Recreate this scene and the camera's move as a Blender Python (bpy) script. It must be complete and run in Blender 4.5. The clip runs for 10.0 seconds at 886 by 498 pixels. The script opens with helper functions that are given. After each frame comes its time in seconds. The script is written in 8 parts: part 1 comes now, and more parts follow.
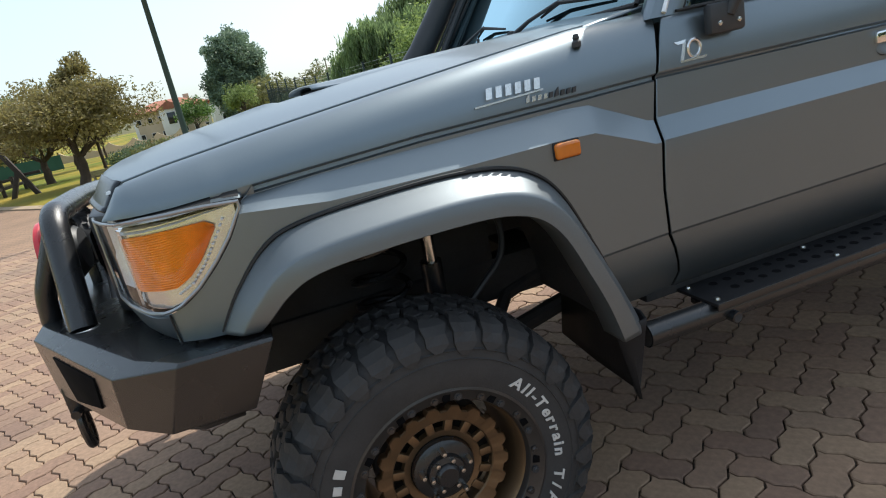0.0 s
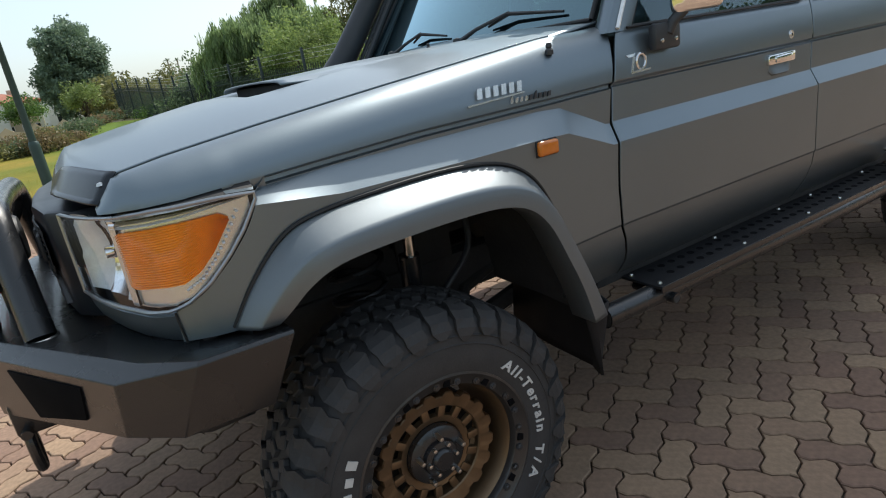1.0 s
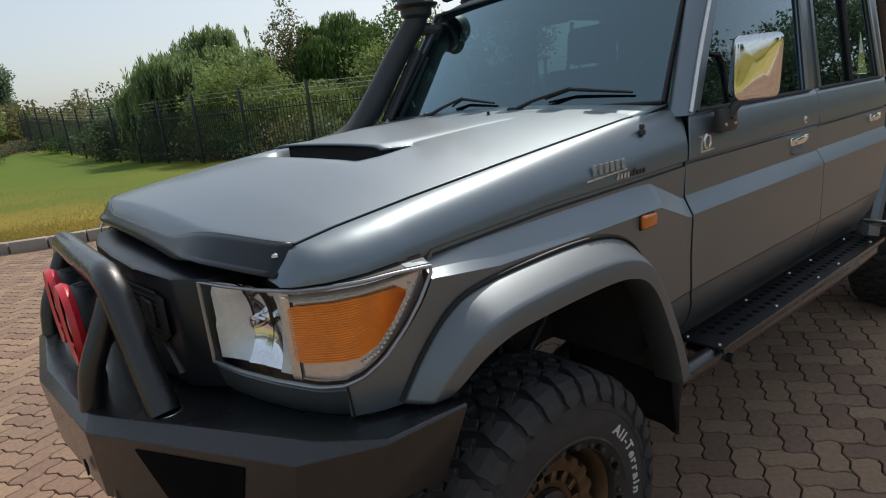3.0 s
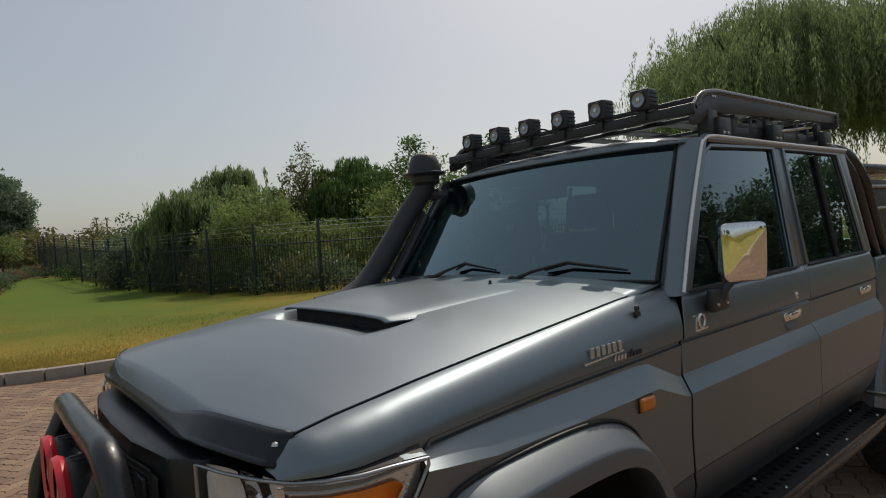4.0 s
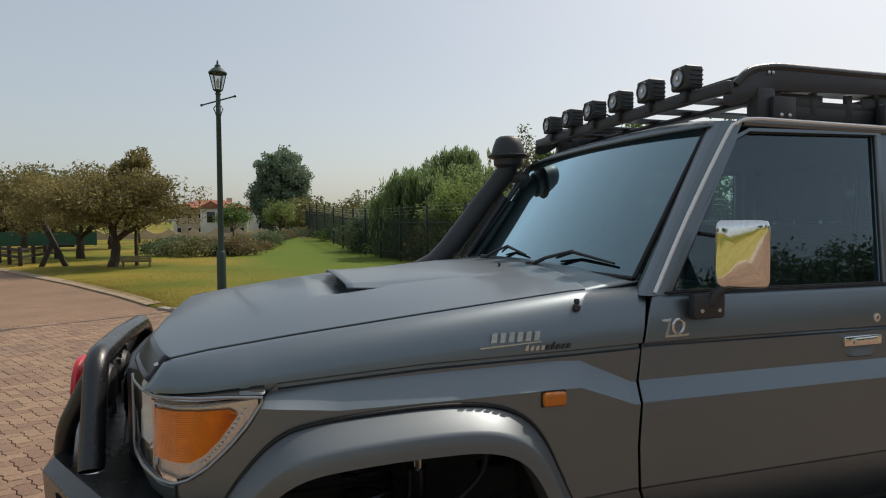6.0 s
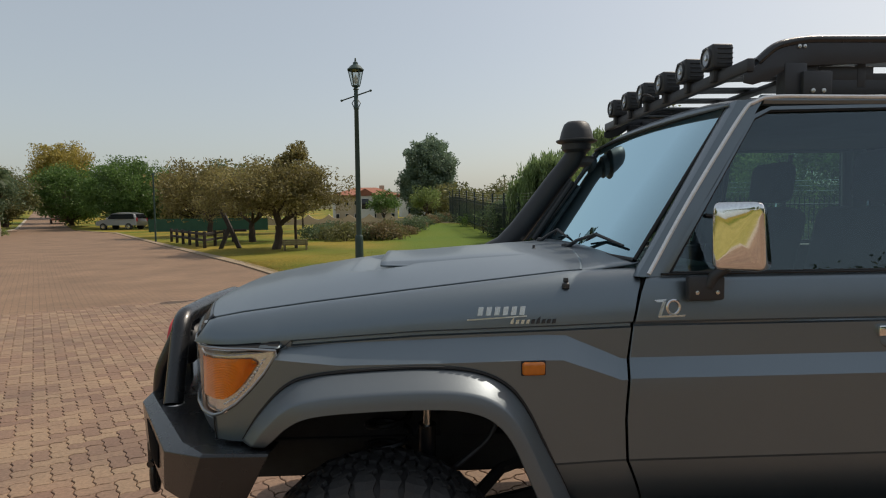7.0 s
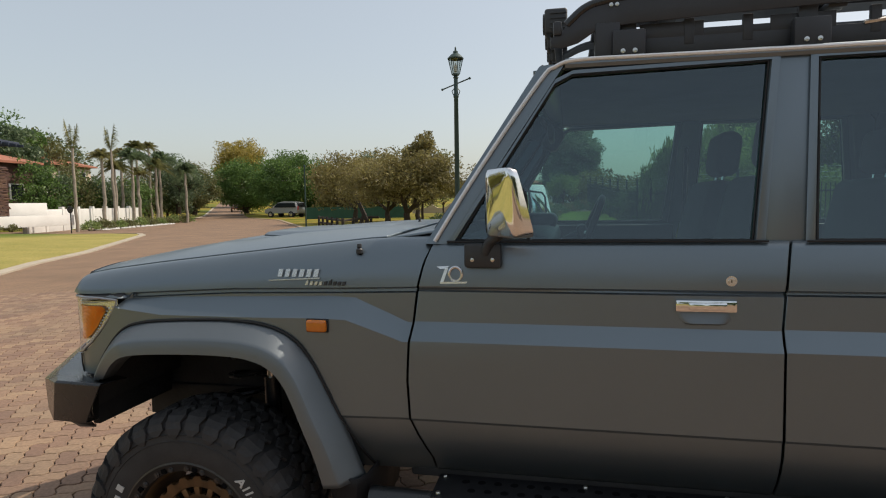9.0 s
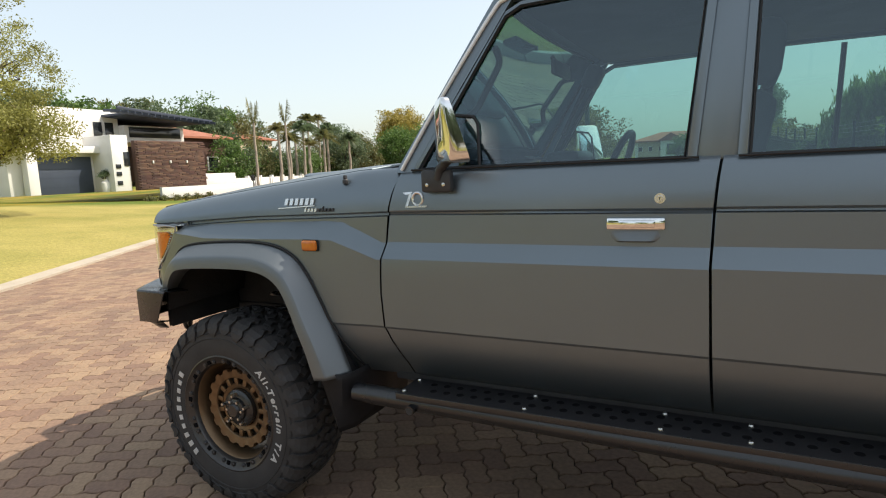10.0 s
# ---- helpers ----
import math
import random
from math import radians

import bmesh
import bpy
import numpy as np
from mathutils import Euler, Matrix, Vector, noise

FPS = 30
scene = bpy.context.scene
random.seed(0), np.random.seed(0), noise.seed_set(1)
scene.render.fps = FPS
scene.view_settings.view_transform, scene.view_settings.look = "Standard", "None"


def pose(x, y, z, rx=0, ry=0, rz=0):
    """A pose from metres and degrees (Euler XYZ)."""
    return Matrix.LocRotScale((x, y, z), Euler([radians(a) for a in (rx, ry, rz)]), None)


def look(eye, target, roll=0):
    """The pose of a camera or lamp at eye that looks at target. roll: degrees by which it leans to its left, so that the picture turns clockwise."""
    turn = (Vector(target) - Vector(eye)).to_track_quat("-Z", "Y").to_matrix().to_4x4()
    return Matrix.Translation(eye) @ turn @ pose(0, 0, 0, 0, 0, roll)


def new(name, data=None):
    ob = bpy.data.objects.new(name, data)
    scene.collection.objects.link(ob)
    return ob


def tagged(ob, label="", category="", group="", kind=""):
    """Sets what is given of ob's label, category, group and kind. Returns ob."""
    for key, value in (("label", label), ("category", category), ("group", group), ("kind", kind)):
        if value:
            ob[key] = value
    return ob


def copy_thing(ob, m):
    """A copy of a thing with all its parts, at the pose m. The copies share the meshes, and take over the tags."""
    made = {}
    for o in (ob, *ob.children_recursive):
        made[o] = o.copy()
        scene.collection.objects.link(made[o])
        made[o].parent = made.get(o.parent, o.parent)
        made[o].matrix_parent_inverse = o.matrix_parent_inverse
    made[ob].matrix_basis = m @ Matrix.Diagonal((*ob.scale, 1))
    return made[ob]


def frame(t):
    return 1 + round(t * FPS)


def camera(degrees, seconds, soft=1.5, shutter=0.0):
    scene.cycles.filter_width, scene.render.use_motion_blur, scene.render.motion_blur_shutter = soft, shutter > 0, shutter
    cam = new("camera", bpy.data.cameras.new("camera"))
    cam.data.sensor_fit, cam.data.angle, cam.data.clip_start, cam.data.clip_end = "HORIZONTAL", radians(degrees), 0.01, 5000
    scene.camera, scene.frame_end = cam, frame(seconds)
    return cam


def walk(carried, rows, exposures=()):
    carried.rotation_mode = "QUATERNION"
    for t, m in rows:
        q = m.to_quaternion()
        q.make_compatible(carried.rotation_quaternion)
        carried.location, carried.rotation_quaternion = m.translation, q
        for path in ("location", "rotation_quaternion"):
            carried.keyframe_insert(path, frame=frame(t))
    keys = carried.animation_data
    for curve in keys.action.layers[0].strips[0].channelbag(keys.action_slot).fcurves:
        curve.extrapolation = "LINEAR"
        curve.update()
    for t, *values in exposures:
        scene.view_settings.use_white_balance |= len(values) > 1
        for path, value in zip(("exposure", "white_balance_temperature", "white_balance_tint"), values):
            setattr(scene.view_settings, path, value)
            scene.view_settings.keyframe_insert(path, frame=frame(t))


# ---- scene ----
cam = camera(73.6, 10.0, soft=1.1)
PATH = [
    (0, (-0.244, -2.017, 1.309), (0.299, -0.175, 0.75), -11.7),
    (0.5, (-0.407, -2.066, 1.353), (0.352, -0.316, 0.751), -9.6),
    (1, (-0.541, -1.948, 1.34), (0.402, -0.293, 0.732), -9.1),
    (1.5, (-0.687, -1.755, 1.354), (0.276, -0.113, 0.739), -9.0),
    (2, (-0.842, -1.707, 1.392), (0.169, -0.098, 0.768), -9.2),
    (2.2, (-0.898, -1.686, 1.425), (0.142, -0.104, 0.78), -8.6),
    (3.3, (-0.96, -1.681, 1.52), (0.28, -0.159, 1.14), -6.1),
    (3.5, (-0.978, -1.688, 1.572), (0.272, -0.151, 1.297), -6.2),
    (4, (-0.953, -1.719, 1.588), (0.304, -0.165, 1.534), -4.1),
    (4.5, (-0.797, -1.778, 1.595), (0.351, -0.14, 1.639), -1.2),
    (5, (-0.666, -1.952, 1.586), (0.266, -0.184, 1.672), 0.0),
    (5.5, (-0.477, -2.128, 1.547), (0.253, -0.266, 1.575), 0.5),
    (5.7, (-0.398, -2.154, 1.546), (0.274, -0.27, 1.518), 0.3),
    (6.8, (0.07, -2.382, 1.535), (0.282, -0.398, 1.406), -0.9),
    (7, (0.126, -2.452, 1.538), (0.214, -0.458, 1.409), -0.7),
    (7.5, (0.393, -2.488, 1.501), (0.216, -0.5, 1.365), -1.0),
    (8, (0.707, -2.467, 1.51), (0.486, -0.483, 1.385), -0.9),
    (8.5, (0.961, -2.586, 1.509), (0.688, -0.608, 1.393), -0.7),
    (9, (1.209, -2.49, 1.463), (0.797, -0.54, 1.304), -0.9),
    (9.5, (1.452, -2.428, 1.395), (0.719, -0.578, 1.191), -1.6),
    (10, (1.862, -2.484, 1.34), (0.952, -0.724, 1.074), -2.6),
]

walk(cam, [(t, look(eye, target, roll)) for t, eye, target, roll in PATH],
     exposures=[(0.0, 0.74, 6200, 8), (0.5, 0.60, 6200, 8), (1.0, 0.55, 6200, 8), (2.2, 0.47, 6150, 9), (3.3, -0.20, 6600, 12), (4.5, -0.62, 6900, 12), (5.0, -0.48, 6900, 12), (5.5, -0.12, 6800, 12), (7.0, -0.18, 6850, 12), (8.0, 0.04, 6900, 12), (8.6, 0.04, 6900, 12), (9.3, 0.25, 6900, 12), (10.0, 0.71, 6900, 11)])

# ---------------------------------------------------------------- light
SUN_DIR = Vector((0.85, 0.50, 1.20)).normalized()
world = bpy.data.worlds.new("world")
scene.world = world
world.use_nodes = True
wn = world.node_tree.nodes
sky = wn.new("ShaderNodeTexSky")
sky.sky_type = "NISHITA"
sky.sun_disc = False
sky.sun_elevation = math.asin(SUN_DIR.z)
sky.sun_rotation = math.atan2(SUN_DIR.x, SUN_DIR.y)
sky.air_density, sky.dust_density, sky.ozone_density = 1.0, 2.8, 1.0
wn["Background"].inputs["Strength"].default_value = 0.160
haze = wn.new("ShaderNodeMix")  # an even veil of summer haze over the clear sky
haze.data_type = "RGBA"
haze.inputs["Factor"].default_value = 0.50
haze.inputs["B"].default_value = (3.60, 3.99, 4.00, 1)
world.node_tree.links.new(sky.outputs[0], haze.inputs["A"])
world.node_tree.links.new(haze.outputs["Result"], wn["Background"].inputs["Color"])

sun_data = bpy.data.lights.new("sun", "SUN")
sun_data.energy, sun_data.angle, sun_data.color = 3.25, radians(0.6), (1.0, 0.93, 0.82)
sun = new("sun", sun_data)
sun.matrix_world = look(SUN_DIR * 50, (0, 0, 0))


# ---------------------------------------------------------------- materials
def material(name, base, rough=0.6, metal=0.0, vary=0.15, scale=8.0, fine=120.0, bump=0.0, bump_scale=60.0,
             second=None, coat=0.0, per_piece=0.0, per_island=0.0, specular=0.5, rough_vary=0.08, detail_col=0.06, patch=(0.3, 0.7)):
    """A surface whose colour varies at two scales, with fine relief and uneven gloss."""
    m = bpy.data.materials.new(name)
    m.use_nodes = True
    nt = m.node_tree
    n, link = nt.nodes, nt.links.new
    b = n["Principled BSDF"]
    b.inputs["Metallic"].default_value = metal
    b.inputs["Specular IOR Level"].default_value = specular
    b.inputs["Coat Weight"].default_value = coat
    b.inputs["Coat Roughness"].default_value = 0.12
    tc = n.new("ShaderNodeTexCoord")
    big, small = n.new("ShaderNodeTexNoise"), n.new("ShaderNodeTexNoise")
    big.inputs["Scale"].default_value, big.inputs["Detail"].default_value = scale, 5.0
    small.inputs["Scale"].default_value, small.inputs["Detail"].default_value = fine, 3.0
    for t in (big, small):
        link(tc.outputs["Object"], t.inputs["Vector"])
    ramp = n.new("ShaderNodeMapRange")
    ramp.inputs["From Min"].default_value, ramp.inputs["From Max"].default_value = patch
    link(big.outputs["Fac"], ramp.inputs["Value"])
    mix = n.new("ShaderNodeMix")
    mix.data_type = "RGBA"
    two = second or tuple(c * (1 - vary) for c in base)
    mix.inputs["A"].default_value, mix.inputs["B"].default_value = (*base, 1), (*two, 1)
    link(ramp.outputs["Result"], mix.inputs["Factor"])
    hsv = n.new("ShaderNodeHueSaturation")
    link(mix.outputs["Result"], hsv.inputs["Color"])
    val = n.new("ShaderNodeMapRange")
    val.inputs["From Min"].default_value, val.inputs["From Max"].default_value = 0.3, 0.7
    val.inputs["To Min"].default_value, val.inputs["To Max"].default_value = 1 - detail_col, 1 + detail_col
    link(small.outputs["Fac"], val.inputs["Value"])
    value = val.outputs["Result"]
    if per_piece or per_island:
        src = n.new("ShaderNodeObjectInfo") if per_piece else n.new("ShaderNodeNewGeometry")
        rnd = src.outputs["Random"] if per_piece else src.outputs["Random Per Island"]
        amount = per_piece or per_island
        mr, mul = n.new("ShaderNodeMapRange"), n.new("ShaderNodeMath")
        mr.inputs["To Min"].default_value, mr.inputs["To Max"].default_value = 1 - amount, 1 + amount
        link(rnd, mr.inputs["Value"])
        mul.operation = "MULTIPLY"
        link(mr.outputs["Result"], mul.inputs[0])
        link(value, mul.inputs[1])
        value = mul.outputs[0]
        hue = n.new("ShaderNodeMapRange")
        hue.inputs["To Min"].default_value, hue.inputs["To Max"].default_value = 0.5 - 0.05 * amount, 0.5 + 0.05 * amount
        link(rnd, hue.inputs["Value"])
        link(hue.outputs["Result"], hsv.inputs["Hue"])
    link(value, hsv.inputs["Value"])
    link(hsv.outputs["Color"], b.inputs["Base Color"])
    rr = n.new("ShaderNodeMapRange")
    rr.inputs["To Min"].default_value, rr.inputs["To Max"].default_value = max(0.02, rough - rough_vary), min(1, rough + rough_vary)
    link(big.outputs["Fac"], rr.inputs["Value"])
    link(rr.outputs["Result"], b.inputs["Roughness"])
    if bump:
        bt, bn = n.new("ShaderNodeTexNoise"), n.new("ShaderNodeBump")
        bt.inputs["Scale"].default_value, bt.inputs["Detail"].default_value = bump_scale, 4.0
        link(tc.outputs["Object"], bt.inputs["Vector"])
        bn.inputs["Strength"].default_value, bn.inputs["Distance"].default_value = 1.0, bump
        link(bt.outputs["Fac"], bn.inputs["Height"])
        link(bn.outputs["Normal"], b.inputs["Normal"])
    return m


def leaf_material(name, colour, dark, gloss=0.5, thin=0.42):
    m = bpy.data.materials.new(name)
    m.use_nodes = True
    nt = m.node_tree
    n, link = nt.nodes, nt.links.new
    n.remove(n["Principled BSDF"])
    geo, mix = n.new("ShaderNodeNewGeometry"), n.new("ShaderNodeMix")
    mix.data_type = "RGBA"
    mix.inputs["A"].default_value, mix.inputs["B"].default_value = (*colour, 1), (*dark, 1)
    link(geo.outputs["Random Per Island"], mix.inputs["Factor"])
    tc, no, hs = n.new("ShaderNodeTexCoord"), n.new("ShaderNodeTexNoise"), n.new("ShaderNodeHueSaturation")
    no.inputs["Scale"].default_value = 0.6
    link(tc.outputs["Object"], no.inputs["Vector"])
    mr = n.new("ShaderNodeMapRange")
    mr.inputs["From Min"].default_value, mr.inputs["From Max"].default_value = 0.3, 0.7
    mr.inputs["To Min"].default_value, mr.inputs["To Max"].default_value = 0.75, 1.25
    link(no.outputs["Fac"], mr.inputs["Value"])
    link(mr.outputs["Result"], hs.inputs["Value"])
    link(mix.outputs["Result"], hs.inputs["Color"])
    dif, tra, gl = n.new("ShaderNodeBsdfDiffuse"), n.new("ShaderNodeBsdfTranslucent"), n.new("ShaderNodeBsdfGlossy")
    gl.inputs["Roughness"].default_value = gloss
    gl.inputs["Color"].default_value = (0.5, 0.5, 0.5, 1)
    m1, m2 = n.new("ShaderNodeMixShader"), n.new("ShaderNodeMixShader")
    m1.inputs[0].default_value, m2.inputs[0].default_value = thin, 0.05
    link(hs.outputs["Color"], dif.inputs["Color"])
    link(hs.outputs["Color"], tra.inputs["Color"])
    link(dif.outputs[0], m1.inputs[1])
    link(tra.outputs[0], m1.inputs[2])
    link(m1.outputs[0], m2.inputs[1])
    link(gl.outputs[0], m2.inputs[2])
    link(m2.outputs[0], n["Material Output"].inputs["Surface"])
    return m


def glass_material(name, tint, gloss_rough=0.01, reflect=1.0, coating=(1, 1, 1)):
    """A thin tinted pane: it lets tinted light through and mirrors at its surface."""
    m = bpy.data.materials.new(name)
    m.use_nodes = True
    nt = m.node_tree
    n, link = nt.nodes, nt.links.new
    n.remove(n["Principled BSDF"])
    tr, gl, lw, mix = n.new("ShaderNodeBsdfTransparent"), n.new("ShaderNodeBsdfGlossy"), n.new("ShaderNodeLayerWeight"), n.new("ShaderNodeMixShader")
    power, scale = n.new("ShaderNodeMath"), n.new("ShaderNodeMath")
    tr.inputs["Color"].default_value = (*tint, 1)
    gl.inputs["Roughness"].default_value = gloss_rough
    gl.inputs["Color"].default_value = (*coating, 1)
    lw.inputs["Blend"].default_value = 0.5
    power.operation, scale.operation = "POWER", "MULTIPLY_ADD"
    power.inputs[1].default_value = 5.0
    scale.use_clamp = True
    scale.inputs[1].default_value, scale.inputs[2].default_value = 0.95 * reflect, 0.045 * reflect
    link(lw.outputs["Facing"], power.inputs[0])
    link(power.outputs[0], scale.inputs[0])
    link(scale.outputs[0], mix.inputs[0])
    link(tr.outputs[0], mix.inputs[1])
    link(gl.outputs[0], mix.inputs[2])
    link(mix.outputs[0], n["Material Output"].inputs["Surface"])
    return m


PAINT = material("satin_grey_paint", (0.176, 0.212, 0.238), rough=0.41, metal=0.84, vary=0.06, scale=2.0, fine=900, bump=0.00015,
                 bump_scale=400, coat=0.25, rough_vary=0.03, detail_col=0.04)
FLARE = material("satin_flare_paint", (0.168, 0.190, 0.206), rough=0.46, metal=0.75, vary=0.06, scale=3, fine=700, bump=0.0002, bump_scale=500, rough_vary=0.03)
BLACK_STEEL = material("black_powder_coat", (0.015, 0.016, 0.018), rough=0.27, vary=0.2, scale=6, fine=300, bump=0.0005, bump_scale=700, coat=0.30)
BLACK_PLASTIC = material("black_plastic", (0.033, 0.035, 0.039), rough=0.5, vary=0.2, scale=9, fine=200, bump=0.0003, bump_scale=500)
GLOSS_BLACK = material("smoked_acrylic", (0.010, 0.014, 0.020), rough=0.26, vary=0.1, scale=4, fine=90, specular=0.35)
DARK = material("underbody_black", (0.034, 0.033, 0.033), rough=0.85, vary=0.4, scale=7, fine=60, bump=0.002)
RUBBER = material("tyre_rubber", (0.043, 0.042, 0.043), rough=0.72, vary=0.25, scale=14, fine=160, bump=0.0006, bump_scale=220, specular=0.35)
TREAD_PLATE = material("black_tread_plate", (0.015, 0.015, 0.017), rough=0.6, specular=0.25, vary=0.25, scale=12, fine=200, bump=0.0008, bump_scale=400)
SEAL = material("rubber_seal", (0.010, 0.010, 0.011), rough=0.6, vary=0.2)
BRONZE = material("matt_bronze_alloy", (0.185, 0.122, 0.070), rough=0.42, metal=0.75, vary=0.12, scale=20, fine=300)
CHROME = material("chrome", (0.80, 0.80, 0.80), rough=0.06, metal=1.0, vary=0.02, rough_vary=0.02)
STEEL = material("bolt_steel", (0.62, 0.62, 0.60), rough=0.28, metal=1.0, vary=0.1)
SILVER = material("brushed_silver", (0.70, 0.71, 0.72), rough=0.25, metal=0.9, vary=0.05)
BRIGHT_TRIM = material("bright_trim", (0.80, 0.81, 0.82), rough=0.24, metal=0.35, vary=0.05)
WHITE_RUBBER = material("white_rubber_lettering", (0.55, 0.55, 0.54), rough=0.6, vary=0.2, scale=60)
AMBER = material("amber_lens", (0.92, 0.27, 0.004), rough=0.34, vary=0.2, scale=30, coat=0.15, bump=0.0003, bump_scale=90)
AMBER_DARK = material("dark_amber_lens", (0.62, 0.17, 0.012), rough=0.2, vary=0.2, scale=60, coat=0.5)
REFLECTOR = material("headlamp_reflector", (0.90, 0.91, 0.93), rough=0.10, metal=1.0, vary=0.05, scale=20)
BEZEL = material("grey_lamp_bezel", (0.34, 0.36, 0.38), rough=0.30, metal=0.8, vary=0.08)
FROST = material("frosted_lamp_white", (0.72, 0.75, 0.78), rough=0.35, metal=0.3, vary=0.08, scale=40)
GUNMETAL = material("dark_bead_ring", (0.066, 0.064, 0.064), rough=0.34, metal=0.6, vary=0.2, scale=20, fine=200)
# near-black that stands in for shade inside holes which are not cut
VOID = material("recess_shade_black", (0.004, 0.004, 0.005), rough=0.95, vary=0.3, specular=0.1)
RACK = material("black_rack_coat", (0.036, 0.038, 0.044), rough=0.44, vary=0.2, scale=6, fine=300, bump=0.0004, bump_scale=700, specular=0.45)
GRILLE_BLACK = material("satin_black_grille", (0.014, 0.016, 0.020), rough=0.38, vary=0.15, scale=5, fine=200, specular=0.4)
RED = material("red_ring_paint", (0.62, 0.02, 0.035), rough=0.35, vary=0.1, coat=0.3)
ALU = material("black_rack_slat", (0.085, 0.087, 0.092), rough=0.35, metal=0.7, vary=0.1)
SEAT = material("dark_seat_cloth", (0.035, 0.036, 0.040), rough=0.9, vary=0.2, bump=0.001, bump_scale=300)
PRIVACY = glass_material("dark_privacy_glass", (0.030, 0.040, 0.040), reflect=0.9)
TINT = glass_material("tinted_window_glass", (0.50, 0.70, 0.67), reflect=2.3, coating=(0.71, 0.87, 0.97))
SCREEN = glass_material("windscreen_glass", (0.10, 0.16, 0.19), reflect=5.4, coating=(0.50, 0.71, 0.78))
CLEAR = glass_material("clear_lens", (0.95, 0.96, 0.97), reflect=0.8)
LAMP_GLASS = glass_material("lantern_glass", (0.75, 0.78, 0.76))

PAVER = material("clay_paver", (0.270, 0.170, 0.111), rough=0.88, vary=0.25, scale=1.3, fine=45, bump=0.0025, bump_scale=60,
                 second=(0.205, 0.138, 0.096), per_piece=0.20, detail_col=0.16)
PAVER_ISLE = material("clay_paver_field", (0.270, 0.170, 0.111), rough=0.88, vary=0.25, scale=1.3, fine=45, bump=0.0025, bump_scale=60,
                      second=(0.205, 0.138, 0.096), per_island=0.20, detail_col=0.16)
JOINT = material("joint_sand", (0.060, 0.048, 0.038), rough=0.95, vary=0.3, scale=5, fine=80, bump=0.003)
EDGING = material("pale_concrete_edging", (0.44, 0.38, 0.30), rough=0.9, vary=0.2, scale=2, fine=40, bump=0.003, bump_scale=40)
SANDY = material("sand_strewn_edging", (0.33, 0.25, 0.165), rough=0.95, vary=0.25, scale=2, fine=40, bump=0.003, bump_scale=40)
KERB = material("concrete_kerb", (0.34, 0.295, 0.255), rough=0.9, vary=0.25, scale=3, fine=50, bump=0.003, bump_scale=40, per_piece=0.12)
GRASS = material("mown_grass", (0.078, 0.124, 0.010), rough=0.9, patch=(0.34, 0.62), scale=0.16, fine=14, second=(0.262, 0.190, 0.030), bump=0.02, bump_scale=30, detail_col=0.16, specular=0.2)
def lush(m, at, size, colour):
    """Greener, watered grass round one spot of a lawn."""
    n, link = m.node_tree.nodes, m.node_tree.links.new
    b = n["Principled BSDF"]
    old = b.inputs["Base Color"].links[0].from_socket
    tc, mp, gr, mix = n.new("ShaderNodeTexCoord"), n.new("ShaderNodeMapping"), n.new("ShaderNodeTexGradient"), n.new("ShaderNodeMix")
    gr.gradient_type, mix.data_type = "SPHERICAL", "RGBA"
    mp.vector_type = "TEXTURE"
    mp.inputs["Location"].default_value, mp.inputs["Scale"].default_value = at, size
    ramp = n.new("ShaderNodeMapRange")
    ramp.inputs["From Max"].default_value, ramp.inputs["To Max"].default_value = 0.5, 0.85
    link(tc.outputs["Object"], mp.inputs["Vector"])
    link(mp.outputs["Vector"], gr.inputs["Vector"])
    link(gr.outputs["Fac"], ramp.inputs["Value"])
    link(ramp.outputs["Result"], mix.inputs["Factor"])
    link(old, mix.inputs["A"])
    mix.inputs["B"].default_value = (*colour, 1)
    link(mix.outputs["Result"], b.inputs["Base Color"])


lush(GRASS, (1.9, 27.0, 0.3), (4.2, 19.0, 30.0), (0.082, 0.142, 0.012))
lush(GRASS, (-28.0, 35.0, 0.3), (4.0, 15.0, 30.0), (0.070, 0.125, 0.014))
DRY_GRASS = material("dry_grass", (0.36, 0.30, 0.095), rough=0.95, scale=0.5, fine=18, second=(0.24, 0.225, 0.060), bump=0.02, bump_scale=30, detail_col=0.22, specular=0.2)
lush(DRY_GRASS, (-26.6, 20.0, 0.8), (4.5, 11.0, 30.0), (0.070, 0.125, 0.014))
WOOD = material("weathered_timber", (0.25, 0.20, 0.11), rough=0.8, vary=0.3, scale=5, fine=60, bump=0.003)
DARK_WOOD = material("creosoted_timber", (0.045, 0.035, 0.028), rough=0.8, vary=0.3, scale=5, fine=60, bump=0.003)
BARK = material("bark", (0.075, 0.055, 0.040), rough=0.95, vary=0.35, scale=4, fine=30, bump=0.015, bump_scale=18)
PALE_BARK = material("pale_palm_bark", (0.36, 0.31, 0.25), rough=0.9, vary=0.3, scale=4, fine=30, bump=0.01, bump_scale=22)
POLE_GREEN = material("green_painted_steel", (0.030, 0.060, 0.052), rough=0.45, vary=0.15, scale=6, metal=0.2)
FENCE_MAT = material("dark_green_fence_steel", (0.013, 0.028, 0.027), rough=0.5, vary=0.2, scale=6)
WHITE_WALL = material("white_plaster", (0.74, 0.73, 0.70), rough=0.85, vary=0.1, scale=1.2, bump=0.002)
CREAM_WALL = material("cream_plaster", (0.55, 0.45, 0.33), rough=0.85, vary=0.15, scale=1.0, bump=0.002)
STONE = material("rust_stone_cladding", (0.125, 0.062, 0.042), rough=0.85, vary=0.3, scale=2, bump=0.004, per_piece=0.40, second=(0.075, 0.046, 0.038))
